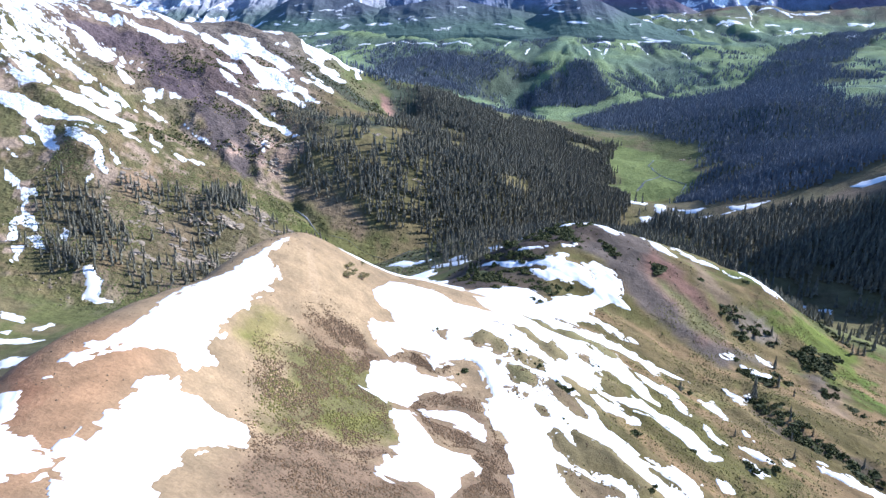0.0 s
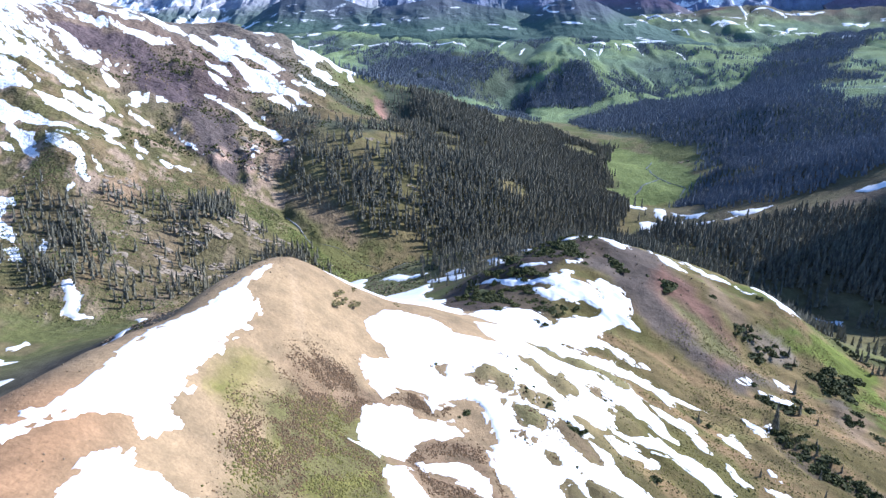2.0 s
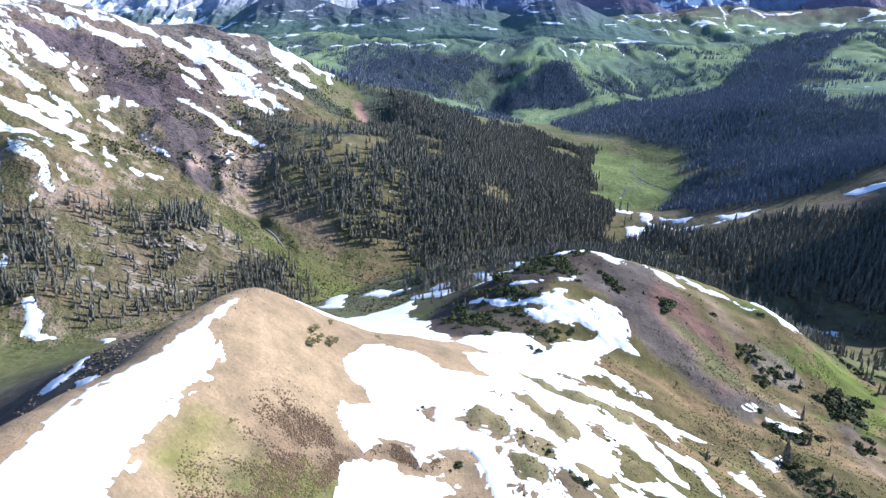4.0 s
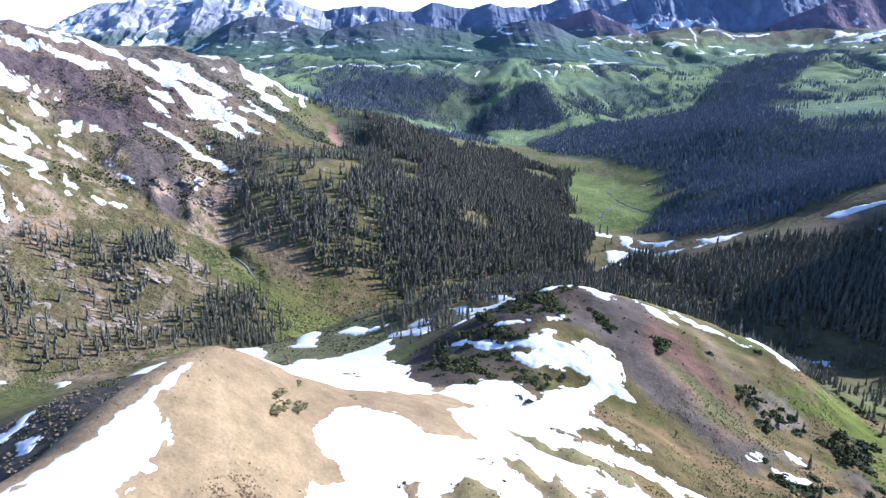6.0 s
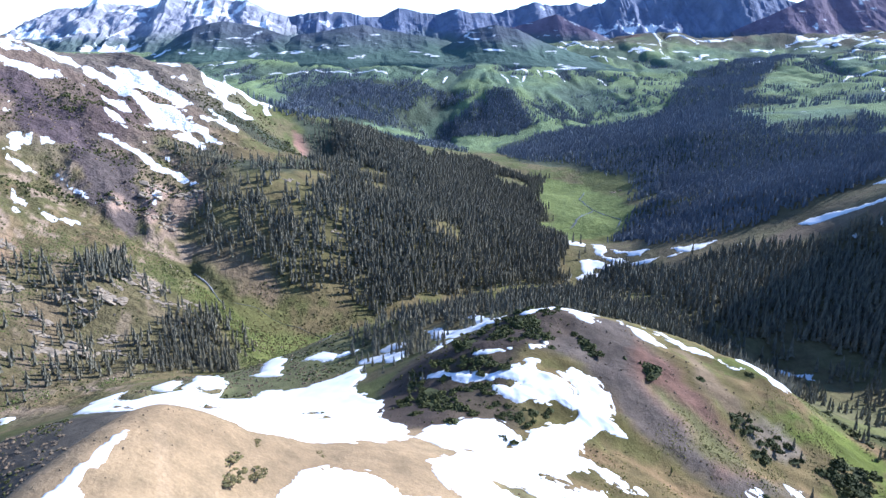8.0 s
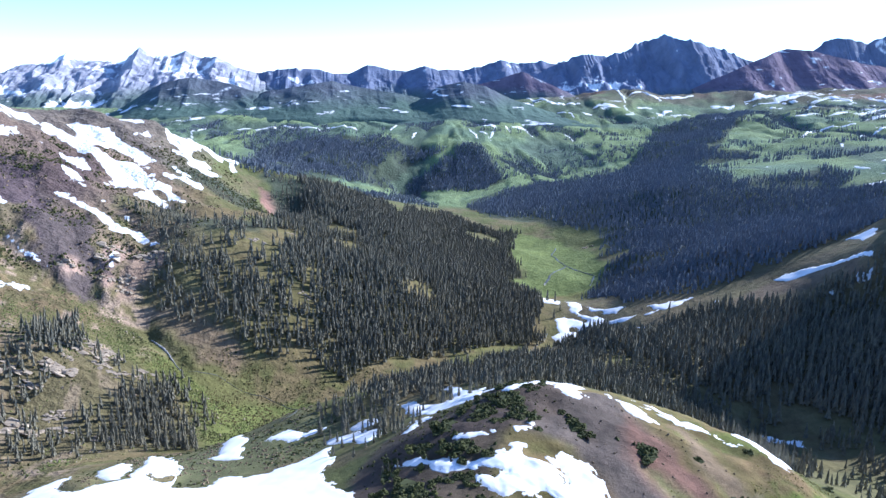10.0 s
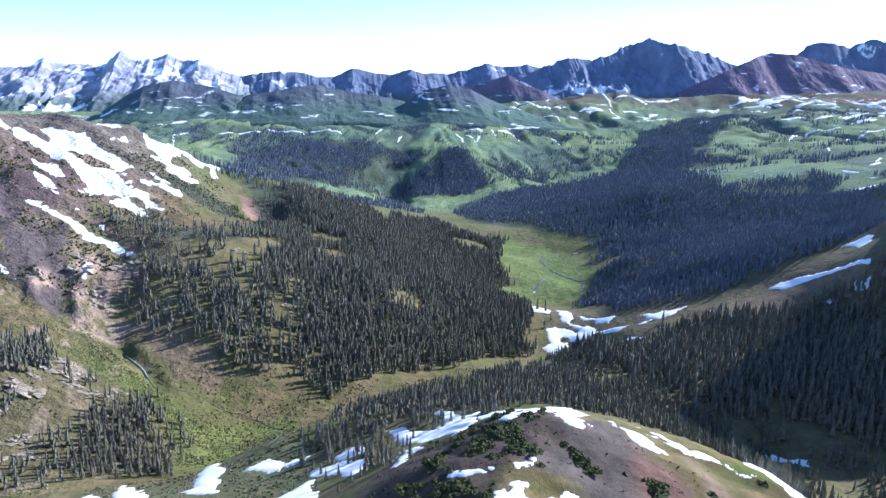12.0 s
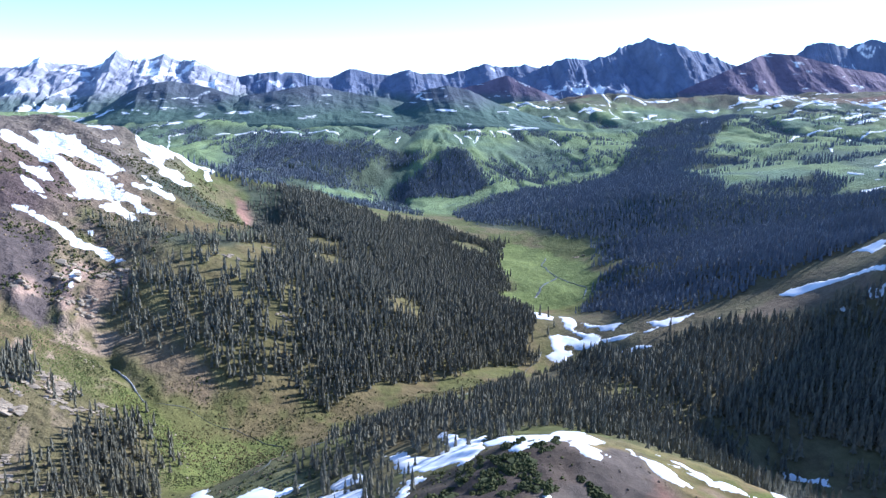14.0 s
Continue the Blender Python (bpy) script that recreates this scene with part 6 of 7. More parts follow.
PINES += [
    (40.7, 312.8, 1.9),
    (47, 303.8, 2.2),
    (49.7, 381, 3.3),
    (52, 358.4, 3.1),
    (58.4, 367.1, 2.7),
    (64.7, 365.1, 2.7),
    (39.9, 358, 2.2),
    (68.1, 344.2, 2.1),
    (84, 353, 2),
    (83.8, 345.6, 3.1),
    (105.5, 335.7, 3.5),
    (83.2, 349.6, 4.6),
    (105.8, 339.4, 5.3),
    (20.9, 324.1, 5.4),
    (27.3, 310.2, 3.7),
    (40.1, 340, 3.6),
    (47.2, 331.4, 3),
    (37.4, 354.6, 3.7),
    (64.8, 369, 4.4),
    (52.1, 308.4, 2.3),
    (38.5, 290.6, 2.2),
    (137.8, 327.6, 3.3),
    (141.6, 324.6, 3.3),
    (143.8, 319.6, 2.5),
    (177.5, 319.6, 4.6),
    (184.1, 316.8, 4.6),
    (128.1, 280.1, 2.2),
    (134.1, 280.5, 2.2),
    (157.7, 323.8, 2.8),
    (149.2, 322.9, 2.5),
]
PINES += [
    (-32.5, 223.8, 4.2),
    (-28.3, 226.7, 2.6),
    (-28.7, 238.7, 1.2),
    (-41.3, 175.7, 1),
    (-15.4, 245.8, 1.3),
    (23.6, 299.5, 3.2),
    (37.3, 199.6, 1.4),
    (5.8, 195.3, 1),
    (146.3, 288.3, 2.6),
    (130.4, 344.4, 2.5),
    (133.3, 245.3, 2.7),
    (133.9, 239.1, 2.7),
    (130.7, 249.9, 2),
    (16.9, 338.3, 2.5),
    (67.1, 352.2, 3.2),
    (104.4, 201.6, 2.5),
    (98.1, 200.4, 2.5),
    (58.7, 194.8, 1.9),
    (57.3, 169.2, 1.5),
    (89.5, 245.3, 2.3),
    (129.5, 235.1, 3.3),
    (134.2, 231.3, 3.3),
    (141.9, 229.3, 2.9),
    (127.8, 240.8, 2.4),
    (144.2, 213.5, 2.8),
    (154.5, 220.5, 2.9),
    (79.2, 198.1, 1.6),
    (35, 198.8, 1.4),
    (37.6, 197.9, 1.6),
    (6.1, 195.7, 1.4),
]
PINES += [
    (38.5, 331.3, 2.4),
    (23.3, 320, 2.7),
    (18.2, 325.8, 2.8),
    (13.8, 342.5, 2.5),
    (64.1, 381.5, 3.3),
    (38.9, 322.7, 2.3),
    (43.1, 306.6, 2.2),
    (58.8, 310, 1.9),
    (81.6, 359.8, 2),
    (26.8, 348.3, 2.5),
    (33.8, 353, 2.6),
    (57.5, 373.2, 2.7),
    (61.3, 372.9, 2.7),
    (63.4, 366.8, 3.1),
    (53.6, 365.1, 2.8),
    (66.5, 364.5, 2.3),
    (55.4, 358.1, 2.2),
    (50.3, 359.2, 2.6),
    (44.5, 365.4, 2.3),
    (45.8, 355.1, 2.5),
    (60.9, 352.1, 2.5),
    (67.7, 359.6, 2.1),
    (69.9, 352.1, 1.5),
    (56.8, 350, 1.8),
    (72.2, 376.8, 2),
    (75.2, 373.8, 1.6),
    (53.7, 377.2, 2),
    (59.2, 362.1, 1.9),
    (40.8, 365.3, 1.7),
    (41.6, 389.7, 1.9),
]
PINES += [
    (137.2, 311.9, 2.6),
    (139.4, 309.9, 2.6),
    (137.7, 321.9, 2.3),
    (138, 327.1, 2.4),
    (150.7, 321.2, 2.7),
    (173.6, 288.4, 2.6),
    (166.4, 279.7, 2.3),
    (174.8, 271.7, 2.5),
    (183.2, 266.5, 2.5),
    (171.5, 306.1, 3.6),
    (170.4, 309.8, 3.6),
    (177.1, 306.1, 3.3),
    (177.9, 302, 3.6),
    (166.7, 314.2, 2.7),
    (129.6, 290.8, 2.2),
    (129.7, 277.7, 2.4),
    (135.1, 278.7, 2.4),
    (148.4, 279.9, 2.2),
]
for i, (x, y, r) in enumerate(PINES):
    saddle = x < 0 and y < 260        # flat olive clumps on the saddle
    ob = new("dwarf_pine", OLIVE_SHRUB if saddle else SHRUBS[i % 4])
    ob.matrix_world = pose(x, y, float(height(x, y)) - 0.1, 0, 0, i * 67) @ Matrix.Diagonal((r * 1.3, r * 1.3, r * (0.5 if saddle else 0.7), 1))
    tagged(ob, "flat olive shrub clump on tan scree" if saddle else "low dark green dwarf pine clump on the slope", "shrub", "dwarf pines")


MOUNTAIN_SIDE = [(-330, 700), (-420, 900), (-260, 1080), (-120, 1120), (-60, 1000), (-130, 820), (-180, 740)]


def tufts(name, polys, n, low, tall, mat, label, seed, bias=0.0, cluster=6.0, fine=False, bare=False):
    """Small plants strewn over plan outlines, as little pointed clumps."""
    r = np.random.default_rng(seed)
    pts = []
    for poly in polys:
        p = np.array(poly)
        x, y = r.uniform(p[:, 0].min() - 6, p[:, 0].max() + 6, n), r.uniform(p[:, 1].min() - 6, p[:, 1].max() + 6, n)
        s = area(poly, x, y, 20, 4, 12, 31)
        keep = (s + r.normal(0, 2.0, n) > 0) & (fbm(x, y, cluster, seed, 3) + r.normal(0, 0.25, n) > bias)
        for outline in () if bare else SNOW.values():
            keep &= area(outline, x, y, 5, 1.1, 6.4, 61) < -0.3
        for outline in MOUNTAIN_SNOW if poly is MOUNTAIN_SIDE else ():
            keep &= area(outline, x, y, 9, 2.0, 14, 43) < -2
        pts.append(np.stack([x[keep], y[keep]], 1))
    pts = np.concatenate(pts)
    z = height(pts[:, 0], pts[:, 1])
    size = low + (tall - low) * r.random(len(pts)) ** 2.6
    v, f = lump(seed, 5, 0.8, 0.5)
    if fine:                          # a low ragged cone of five leaves
        ring = [(math.cos(k * 1.257) * (0.5 + 0.25 * (k % 2)), math.sin(k * 1.257) * (0.62 - 0.2 * (k % 2)), -0.1) for k in range(5)]
        v, f = np.array(ring + [(0.08, -0.05, 0.30)]), np.array([(k, (k + 1) % 5, 5) for k in range(5)])
    a = r.uniform(0, 6.28, len(pts))
    ca, sa = np.cos(a)[:, None], np.sin(a)[:, None]
    vx = (v[None, :, 0] * ca - v[None, :, 1] * sa) * size[:, None] + pts[:, 0, None]
    vy = (v[None, :, 0] * sa + v[None, :, 1] * ca) * size[:, None] + pts[:, 1, None]
    vz = v[None, :, 2] * size[:, None] + z[:, None] + 0.1 * size[:, None]
    faces = (f[None] + (np.arange(len(pts)) * len(v))[:, None, None]).reshape(-1, f.shape[1])
    me = mesh_of(name, np.stack([vx, vy, vz], -1).reshape(-1, 3), faces, mat, False)
    tagged(new(name, me), label, "plants" if mat is not MAT_STONE else "stones", kind="stuff")


tufts("heath_plants", [GROUND["heath"], GROUND["brown"], GROUND["brown_b"], GROUND["brown_c"], GROUND["brown_d"]], 70000, 0.13, 0.62, MAT_HEATH, "brown heath tufts strewn over the tan slope", 71, -0.1, 5.0, True)
tufts("grass_tussocks", [GROUND["heath"]], 40000, 0.15, 0.7, MAT_TUSSOCK, "olive green grass tussocks on the slope", 72, 0.0, 6.0, True)
SCREE = [(-82, 95), (-20, 95), (-15, 190), (-35, 240), (-56, 235)]
tufts("scree_stones", [SCREE], 2600, 0.12, 0.5, MAT_STONE, "loose brown stones on the tan scree", 73, 0.1)
HILL_SCREE = [(60, 350), (90, 385), (130, 380), (150, 330), (120, 290), (80, 310)]
tufts("hill_stones", [HILL_SCREE], 1500, 0.25, 1.1, MAT_STONE, "loose dark stones on the hill scree", 74, 0.15)
tufts("hill_heath", [HILL_LEFT], 1600, 0.4, 1.4, MAT_SHRUB, "low dark green heath on the hill crown", 75, -0.1)


SHADE_SIDE = [(-150, 330), (-118, 348), (-82, 262), (-80, 200), (-92, 150), (-120, 130), (-140, 200), (-155, 280)]
tufts("shade_rubble", [SHADE_SIDE], 9000, 0.3, 1.6, MAT_STONE, "dark rubble on the shaded side of the ridge", 91, -0.2, 12.0)
tufts("shade_heath", [SHADE_SIDE], 9000, 0.4, 1.6, MAT_SHRUB, "low dark heath on the shaded side of the ridge", 92, 0.1, 14.0)
tufts("bowl_rubble", [GROUND["bowl_rock"]], 9000, 0.3, 1.4, MAT_STONE, "brown rubble in the snowy bowl", 93, 0.0, 14.0)
tufts("bowl_shrubs", [GROUND["bowl_rock"]], 6000, 0.4, 1.6, MAT_SHRUB, "low willow shrubs in the snowy bowl", 94, 0.2, 16.0)


LEFT_SLOPE = [(-330, 480), (-330, 660), (-190, 720), (-120, 660), (-60, 600), (-110, 540), (-230, 440)]
tufts("slope_shrubs", [LEFT_SLOPE], 9000, 0.4, 2.0, MAT_SHRUB, "small dark green shrubs dotted over the rocky slope", 76, 0.3, 25.0)
tufts("slope_boulders", [LEFT_SLOPE], 6000, 0.4, 2.4, MAT_CLIFF, "pale boulders strewn over the rocky slope", 77, 0.4, 20.0)
tufts("mountain_shrubs", [MOUNTAIN_SIDE], 30000, 0.7, 3.2, MAT_SHRUB, "dark krummholz dotted over the mountain side", 78, 0.25, 40.0)
tufts("mountain_rubble", [MOUNTAIN_SIDE], 9000, 0.6, 3.0, MAT_STONE, "grey brown rubble on the mountain side", 79, 0.2, 30.0)
MEADOW_POLYS = [GROUND["left_green"], GROUND["basin_green"]]
tufts("meadow_tussocks", MEADOW_POLYS, 26000, 0.4, 1.4, MAT_HERB, "olive tussocks and herbs on the green slope", 87, 0.0, 16.0, True)
tufts("meadow_shrubs", MEADOW_POLYS, 14000, 0.5, 2.2, MAT_SHRUB, "dark willow shrubs on the green slope", 88, 0.35, 22.0, True)
tufts("slope_grass", [LEFT_SLOPE], 45000, 0.5, 1.8, MAT_HERB, "olive grass and herbs between the rocks", 89, 0.15, 30.0, True)
BASIN = [(-110, 560), (-150, 660), (-60, 690), (60, 690), (130, 740), (150, 700), (60, 620), (0, 570)]
tufts("basin_grass", [BASIN], 40000, 0.5, 2.0, MAT_OLIVE, "olive grass and herbs over the basin floor", 90, 0.1, 24.0, True)
tufts("basin_shrubs", [BASIN], 6000, 0.5, 2.4, MAT_SHRUB, "low green willow shrubs in the basin", 80, 0.25)
LOW_SLOPE = [(40, 180), (70, 290), (130, 330), (200, 370), (240, 340), (160, 220), (110, 180)]
tufts("slope_tussocks", [LOW_SLOPE], 60000, 0.25, 0.9, MAT_TUSSOCK, "olive tussocks on the grass slope", 81, 0.05, 14.0, True)
tufts("slope_heath", [LOW_SLOPE], 45000, 0.25, 1.0, MAT_OLIVE, "dark low heath in hollows of the grass slope", 83, 0.45, 11.0, True)
tufts("island_heath", list(BARE.values()), 420, 0.25, 0.9, MAT_HEATH, "brown heath on bare islands in the snow", 84, 0.0, 4.0, True, True)
tufts("island_shrubs", list(BARE.values()), 120, 0.3, 1.5, MAT_SHRUB, "small dark shrubs on bare islands in the snow", 85, 0.35, 5.0, False, True)
tufts("island_stones", list(BARE.values()), 90, 0.2, 0.8, MAT_STONE, "brown stones on bare islands in the snow", 86, 0.1, 4.0, False, True)
tufts("slope_stones", [LOW_SLOPE], 3500, 0.2, 0.8, MAT_STONE, "brown stones on the grass slope", 82, 0.35)


def block_mesh(seed):
    """One angular joint block about 1 m across."""
    r = random.Random(seed)
    bm = bmesh.new()
    for _ in range(22):
        bm.verts.new((r.uniform(-0.5, 0.5), r.uniform(-0.5, 0.5), r.uniform(-0.5, 0.42)))
    bmesh.ops.convex_hull(bm, input=bm.verts)
    bmesh.ops.delete(bm, geom=[v for v in bm.verts if not v.link_faces], context="VERTS")
    me = bpy.data.meshes.new("block")
    bm.to_mesh(me)
    bm.free()
    me.materials.append(MAT_CLIFF)
    return me


BLOCKS = [block_mesh(400 + k) for k in range(9)]


def outcrop(x, y, r, i, blocks, tall, name, label):
    """Slabs bedded in the slope, in a row along it, each a block of its own."""
    q = random.Random(500 + i)
    turn = q.uniform(-25, 25)
    ob = empty(name, x, y, float(height(x, y)), turn)
    for k in range(blocks):
        u, w = r * q.uniform(-1.0, 1.0), r * q.gauss(0, 0.28)
        sx, sy, sz = r * q.uniform(0.45, 0.95), r * q.uniform(0.35, 0.7), r * tall * q.uniform(0.5, 1.0)
        c, s = math.cos(radians(turn)), math.sin(radians(turn))
        z = float(height(x + u * c - w * s, y + u * s + w * c)) - ob.location.z
        slab = part("block", BLOCKS[q.randrange(9)], ob)
        slab.matrix_basis = pose(u, w, z, q.uniform(-12, 12), q.uniform(5, 25), q.uniform(-40, 40)) @ Matrix.Diagonal((sx, sy, sz, 1))
    tagged(ob, label, "rock", "pale rock outcrops")


OUTCROPS += [
    (-206.3, 591.3, 6.7),
    (-195.8, 582.7, 5.7),
    (-182.3, 598.9, 7.7),
    (-189.7, 603, 5.8),
    (-173.4, 635, 8.1),
    (-162.6, 638, 7.1),
    (-212.4, 553.8, 5.5),
    (-224.7, 567.6, 5.6),
    (-200.2, 540.2, 6.3),
    (-182.3, 547.5, 5.4),
    (-174.8, 566.2, 4.6),
    (-135.7, 630, 5),
    (-243, 586.8, 4.4),
    (-246.7, 562.1, 4.2),
    (-155.7, 616, 4.9),
    (-261.1, 628, 4.6),
    (-269.9, 618, 4.6),
    (-174, 629, 10.3),
    (-181.9, 602, 8.1),
    (-207.1, 589.7, 7.1),
    (-182.8, 551.2, 10.1),
    (-206.7, 539.9, 6.7),
    (-220.7, 567.1, 7),
    (-144.6, 547.8, 4.9),
    (-241.2, 585, 7.2),
    (-196.1, 584.4, 4.4),
    (-162.8, 620, 4.6),
    (-175.4, 568.1, 4.3),
    (-239.4, 538, 5.9),
    (-227.1, 523.4, 6.6),
]
OUTCROPS += [
    (-143.3, 622, 4.6),
    (-256.4, 622, 5.7),
    (-181.2, 613, 4),
    (-174.7, 646, 5.1),
    (-40, 878, 4.6),
    (-70.9, 812, 5.2),
    (20.2, 890, 4.6),
    (59.6, 884, 4.7),
    (-26.2, 744, 3.8),
    (-34.8, 726, 2.8),
    (69.5, 1178, 6.4),
    (3.4, 894, 3.5),
    (413.4, 1226, 6.4),
    (-144, 549.1, 3.6),
    (-163.7, 550.6, 3.3),
    (-267.4, 603, 6.9),
    (-276.6, 571.7, 6.7),
    (-244.1, 581.1, 5.7),
    (-282.5, 537.5, 4.6),
]
for i, (x, y, r) in enumerate(OUTCROPS):
    outcrop(x, y, r * 1.3, i, 9, 0.3, "rock_outcrop", "pale tan rock outcrop among grass and spruces")
CLIFFS += [
    (-197, 799, 12),
    (-192, 770, 11),
    (-185, 738, 9),
    (-168, 786, 10),
    (-170, 746, 10),
    (-172, 729, 8),
    (-217, 740, 9),
    (-160, 790, 9),
]
for i, (x, y, r) in enumerate(CLIFFS):
    outcrop(x, y, r * 0.9, 60 + i, 10, 0.6, "cliff", "pinkish jointed cliff above the stream gorge")


# ---------------------------------------------------------------- streams
def ribbon(name, pts, half, mat, label, lift=0.35):
    p = np.array(pts, float)
    seg = np.hypot(*np.diff(p, axis=0).T)
    along = np.concatenate([[0], np.cumsum(seg)])
    s = np.arange(0, along[-1], 2.0)
    x, y = np.interp(s, along, p[:, 0]), np.interp(s, along, p[:, 1])
    x, y = x + 2.0 * fbm(s, s * 0, 22, 81, 3), y + 2.0 * fbm(s, s * 0 + 50, 22, 82, 3)
    dx, dy = np.gradient(x), np.gradient(y)
    d = np.hypot(dx, dy) + 1e-6
    w = half * (1 + 0.5 * fbm(s, s * 0 + 9, 9, 83, 2))
    rows = []
    for q in (-1.0, -0.35, 0.35, 1.0):
        xx, yy = x - dy / d * w * q, y + dx / d * w * q
        rows.append(np.stack([xx, yy, height(xx, yy) + (lift if abs(q) < 1 else -0.3)], 1))
    v = np.stack(rows, 1).reshape(-1, 3)
    tagged(new(name, mesh_of(name, v, grid_faces(len(s), 4), mat)), label, "stream", kind="structure")


ribbon("water_fall", STREAMS["fall"], 0.5, MAT_FOAM, "white cascade tumbling down a narrow gully", 0.9)
ribbon("water_creek", STREAMS["creek"], 0.28, MAT_WATER, "small bright creek in the green basin")
ribbon("water_brook", STREAMS["creek_b"], 0.32, MAT_WATER, "small bright brook along the valley floor")
ribbon("water_meander", STREAMS["meadow_a"], 1.4, MAT_WATER, "dark stream winding through the wet meadow", 0.5)
ribbon("water_branch", STREAMS["meadow_b"], 1.0, MAT_WATER, "dark side stream in the wet meadow", 0.5)


# ---------------------------------------------------------------- far mountains
def far_rock(name, colour, snow_amount, seed, ledge=0.0, turf=(0.105, 0.14, 0.135)):
    """Bare mountain rock with bands and snow in the gullies; the colours passed in include distance haze."""
    m, n, l, bsdf = material(name)
    vec = mapping(n, l)
    geo = n.new("ShaderNodeNewGeometry")
    sep = n.new("ShaderNodeSeparateXYZ")
    l.new(geo.outputs["Position"], sep.inputs[0])
    streak = noise_node(n, l, mapping(n, l, (0.016, 0.016, 0.0045)), 1.0, 6, 0.65)
    blot = noise_node(n, l, vec, 0.004, 6, 0.6)
    c = mix(n, l, "MULTIPLY", 0.7, (*colour, 1), ramp(n, l, streak, 0.3, 0.7, (0.55, 0.55, 0.58, 1), (1.4, 1.35, 1.3, 1)))
    low = ramp(n, l, calc(n, l, "ADD", calc(n, l, "MULTIPLY", sep.outputs["Z"], 0.004), calc(n, l, "MULTIPLY", blot, 0.6)), 0.72, 0.98)
    c = mix(n, l, "MIX", low, (*turf, 1), c)
    snow = ramp(n, l, calc(n, l, "ADD", calc(n, l, "MULTIPLY", blot, 0.72), calc(n, l, "MULTIPLY", streak, 0.38)), 0.66 - snow_amount, 0.69 - snow_amount)
    c = mix(n, l, "MIX", snow, c, (0.85, 0.86, 0.88, 1))
    if ledge:
        shelf = noise_node(n, l, mapping(n, l, (0.006, 0.004, 0.05)), 1.0, 4, 0.55)
        c = mix(n, l, "MIX", ramp(n, l, shelf, 0.68 - ledge, 0.70 - ledge), c, (0.85, 0.86, 0.88, 1))
    l.new(c, bsdf.inputs["Base Color"])
    bsdf.inputs["Roughness"].default_value = 0.95
    bsdf.inputs["Specular IOR Level"].default_value = 0.1
    bump(n, l, streak, 0.35, 30.0, bsdf)
    return m


def mountain(crest, front, back, mat, label, seed, rough=1.0, foot=20, ribsize=170, crag=10, side=260, jag=1.0):
    """A range: a crest line with buttresses and gullies falling away to both sides."""
    p = np.array(crest, float)
    p = np.concatenate([[p[0] - (side, 0, 110)], p, [p[-1] + (side, 0, -110)]])
    s = np.arange(p[0, 0], p[-1, 0], 9.0)
    zc = np.interp(s, p[:, 0], p[:, 2]) + rough * jag * (9 * (ridged(s, s * 0 + seed, 80, seed, 5) - 0.6) + 4 * fbm(s, s * 0, 22, seed + 9, 3))
    yc = np.interp(s, p[:, 0], p[:, 1]) + (70 if p[0, 1] == p[-1, 1] else 12) * fbm(s, s * 0 + 3, 420, seed + 2, 3)
    d = np.concatenate([-front * np.linspace(1, 0, 60)[:-1] ** 1.35, back * np.linspace(0, 1, 12)])
    rows = []
    for dist in d:
        t = abs(dist) / (front if dist < 0 else back)
        bend = s + 0.35 * abs(dist) * fbm(s, s * 0 + dist * 0.3, 150, seed + 30, 2)
        ribs = ridged(bend, s * 0 + dist * 0.28, ribsize, seed + 20, 6) - 0.6
        crags = fbm(s, s * 0 + dist, 42, seed + 40, 4)
        shape = (1 - t) ** 1.3
        z = foot + (zc - foot) * shape + rough * (85 * ribs + crag * crags) * smooth(0, 0.25, t) * (1 - t) ** 0.5
        z = z - 90 * float(smooth(0.75, 1.0, np.float64(t)))
        rows.append(np.stack([s, yc + dist, np.minimum(z, zc + 2) if dist else zc], 1))
    v = np.stack(rows, 0).reshape(-1, 3)
    tagged(new("mountain", mesh_of("mountain", v, grid_faces(len(d), len(s)), mat, False)), label, "mountain", "far mountains", "structure")


# the blue of distance haze is mixed into these rock and turf colours
ROCK_SNOWY = far_rock("hazed_snowy_rock", (0.33, 0.34, 0.40), 0.075, 1)
ROCK_HAZE_BLUE = far_rock("hazed_grey_rock", (0.165, 0.195, 0.285), 0.01, 2)
ROCK_RED = far_rock("hazed_red_rock", (0.175, 0.14, 0.19), 0.01, 3, 0.03)
ROCK_DARK = far_rock("hazed_plateau_rock", (0.10, 0.118, 0.145), -0.005, 4, 0.05, (0.085, 0.13, 0.108))
PEAKS = {}
PEAKS["snow_range"] = [(-1764, 4500, 221), (-1620, 4500, 280), (-1482, 4500, 286), (-1391, 4500, 348), (-1312, 4500, 305), (-1172, 4500, 297), (-1100, 4500, 307), (-1007, 4500, 373), (-926, 4500, 320), (-846, 4500, 330), (-762, 4500, 354), (-676, 4500, 322), (-587, 4500, 323), (-485, 4500, 272), (-365, 4500, 242)]
PEAKS["blue_range"] = [(-427, 4350, 226), (-307, 4350, 251), (-187, 4350, 266), (-37, 4350, 264), (54, 4350, 235), (146, 4350, 244), (240, 4350, 287), (334, 4350, 266), (459, 4350, 252), (555, 4350, 283), (635, 4350, 262), (781, 4350, 257), (911, 4350, 289), (1010, 4350, 321), (1110, 4350, 296), (1244, 4350, 316), (1347, 4350, 291)]
PEAKS["bell"] = [(1266, 4100, 287), (1393, 4100, 345), (1490, 4100, 343), (1556, 4100, 332), (1653, 4100, 372), (1717, 4100, 405), (1815, 4100, 425), (1880, 4100, 459), (1932, 4100, 432), (2017, 4100, 421), (2105, 4100, 392), (2228, 4100, 371), (2318, 4100, 338), (2409, 4100, 308)]
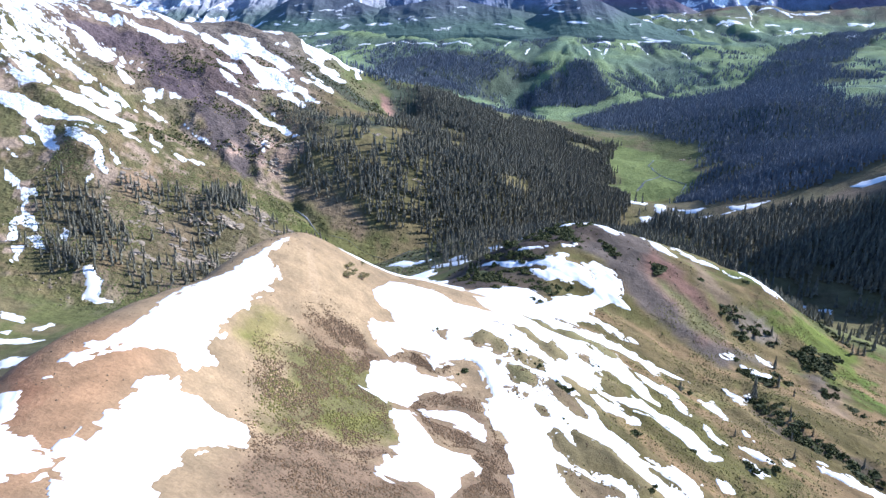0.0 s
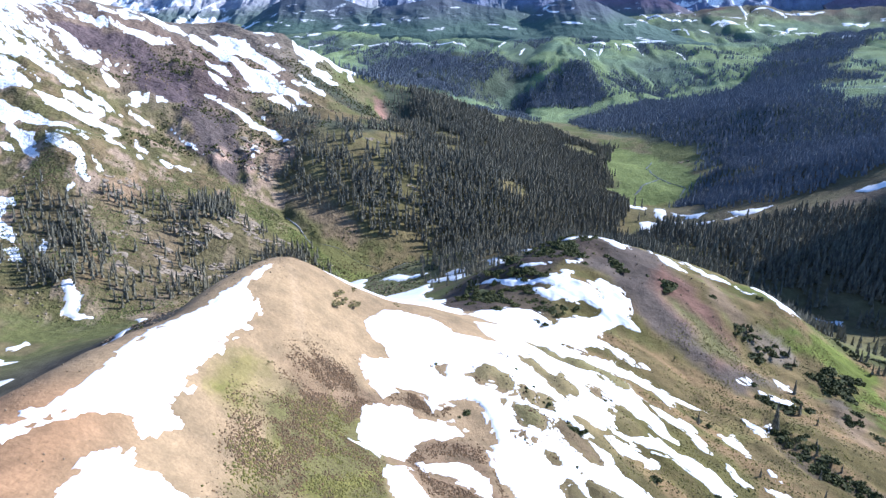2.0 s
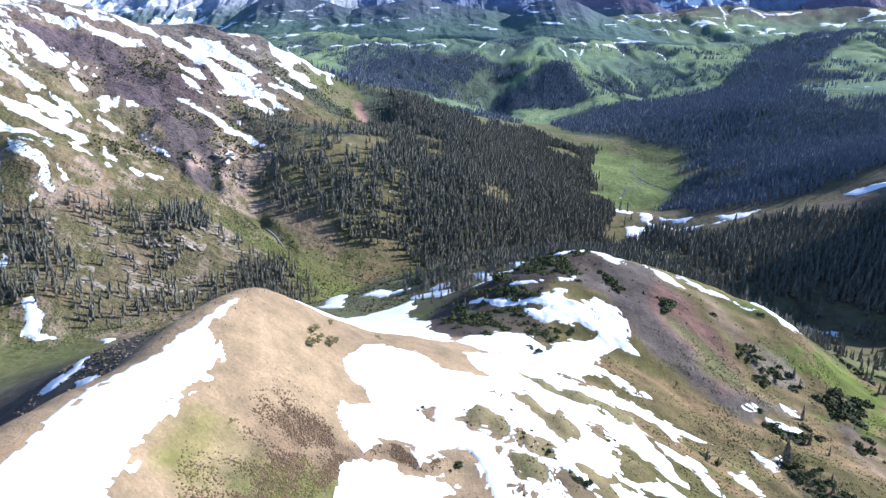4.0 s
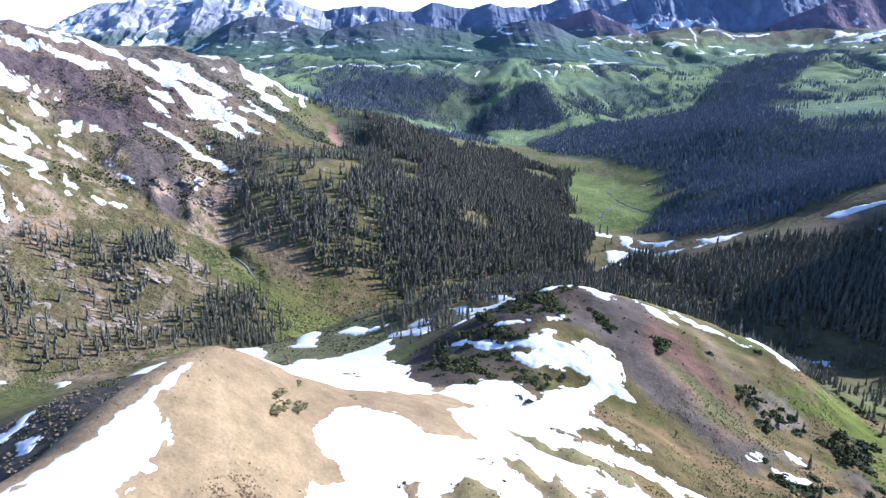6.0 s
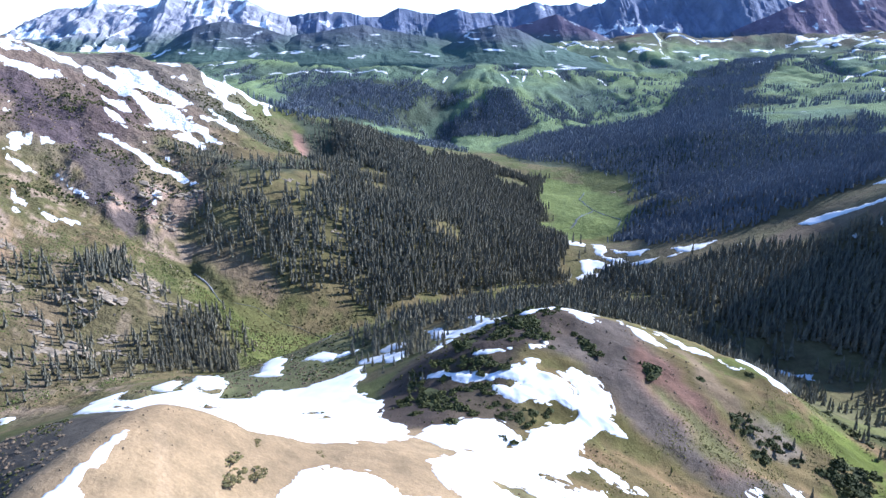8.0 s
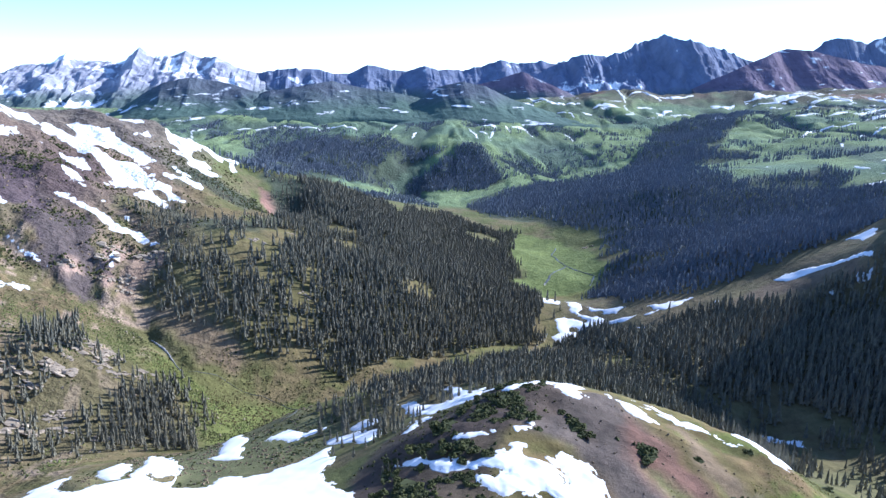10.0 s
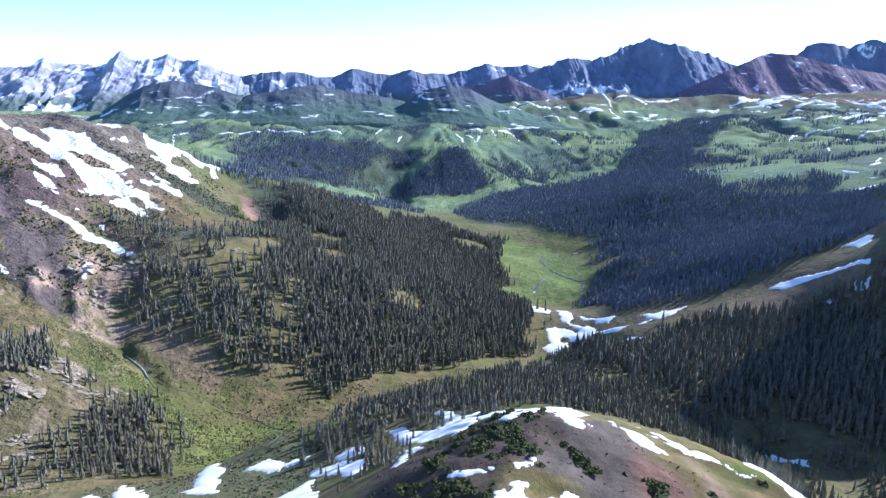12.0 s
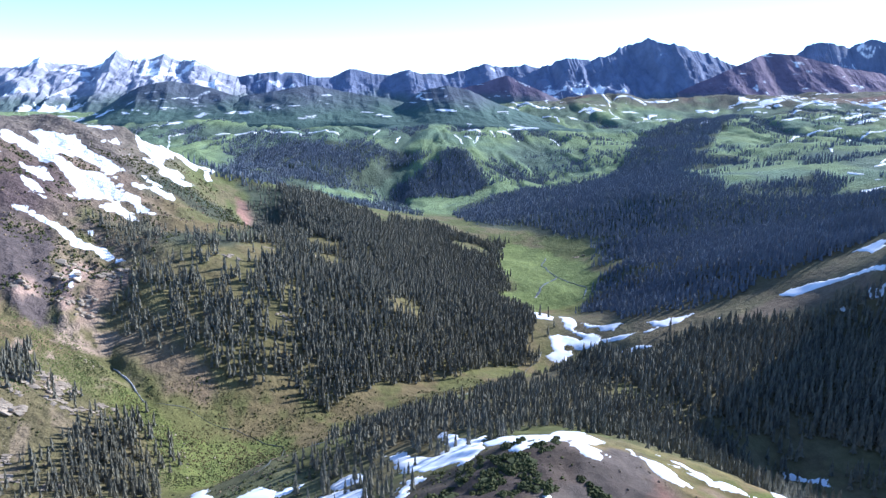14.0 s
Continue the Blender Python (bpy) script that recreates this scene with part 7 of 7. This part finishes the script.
PEAKS["red_mountain"] = [(2163, 3800, 272), (2289, 3800, 319), (2384, 3800, 354), (2481, 3800, 376), (2616, 3800, 365), (2757, 3800, 323), (2899, 3800, 294), (3112, 3800, 271)]
PEAKS["right_range"] = [(2689, 3950, 368), (2753, 3950, 417), (2820, 3950, 442), (2927, 3950, 432), (3037, 3950, 414), (3157, 3950, 459), (3243, 3950, 442), (3516, 3950, 401), (3831, 3950, 341)]
PEAKS["plateau_a"] = [(-1013, 3350, 43), (-865, 3350, 79), (-747, 3350, 151), (-665, 3350, 192), (-551, 3350, 217), (-484, 3350, 208), (-394, 3350, 192), (-303, 3350, 165), (-189, 3350, 127), (-73, 3350, 80)]
PEAKS["plateau_b"] = [(-434, 3230, 47), (-340, 3230, 120), (-248, 3230, 162), (-89, 3230, 185), (26, 3230, 203), (83, 3230, 189), (210, 3230, 167), (351, 3230, 144), (495, 3230, 106), (641, 3230, 59)]
PEAKS["plateau_c"] = [(247, 3120, 71), (350, 3120, 115), (454, 3120, 182), (546, 3120, 204), (640, 3120, 184), (712, 3120, 150), (833, 3120, 109), (955, 3120, 72)]
PEAKS["red_pyramid"] = [(717, 3850, 170), (862, 3850, 203), (950, 3850, 232), (1008, 3850, 249), (1099, 3850, 204), (1190, 3850, 162)]
mountain(PEAKS["snow_range"], 900, 300, ROCK_SNOWY, "far jagged mountain range streaked with snow", 301, 1.2)
mountain(PEAKS["blue_range"], 500, 300, ROCK_HAZE_BLUE, "far dark mountain ridge with snow gullies", 302, 0.7, 20, 150, 12, 260, 1.3)
mountain(PEAKS["bell"], 500, 300, ROCK_HAZE_BLUE, "far massive layered peak with snow ledges", 303, 0.9, 20, 130, 16, 260, 2.0)
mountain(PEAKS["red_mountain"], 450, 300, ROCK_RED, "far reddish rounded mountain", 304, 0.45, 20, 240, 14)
mountain(PEAKS["right_range"], 300, 200, ROCK_HAZE_BLUE, "far serrated peaks tinted blue for haze", 305, 0.8, 20, 130, 14, 260, 1.5)
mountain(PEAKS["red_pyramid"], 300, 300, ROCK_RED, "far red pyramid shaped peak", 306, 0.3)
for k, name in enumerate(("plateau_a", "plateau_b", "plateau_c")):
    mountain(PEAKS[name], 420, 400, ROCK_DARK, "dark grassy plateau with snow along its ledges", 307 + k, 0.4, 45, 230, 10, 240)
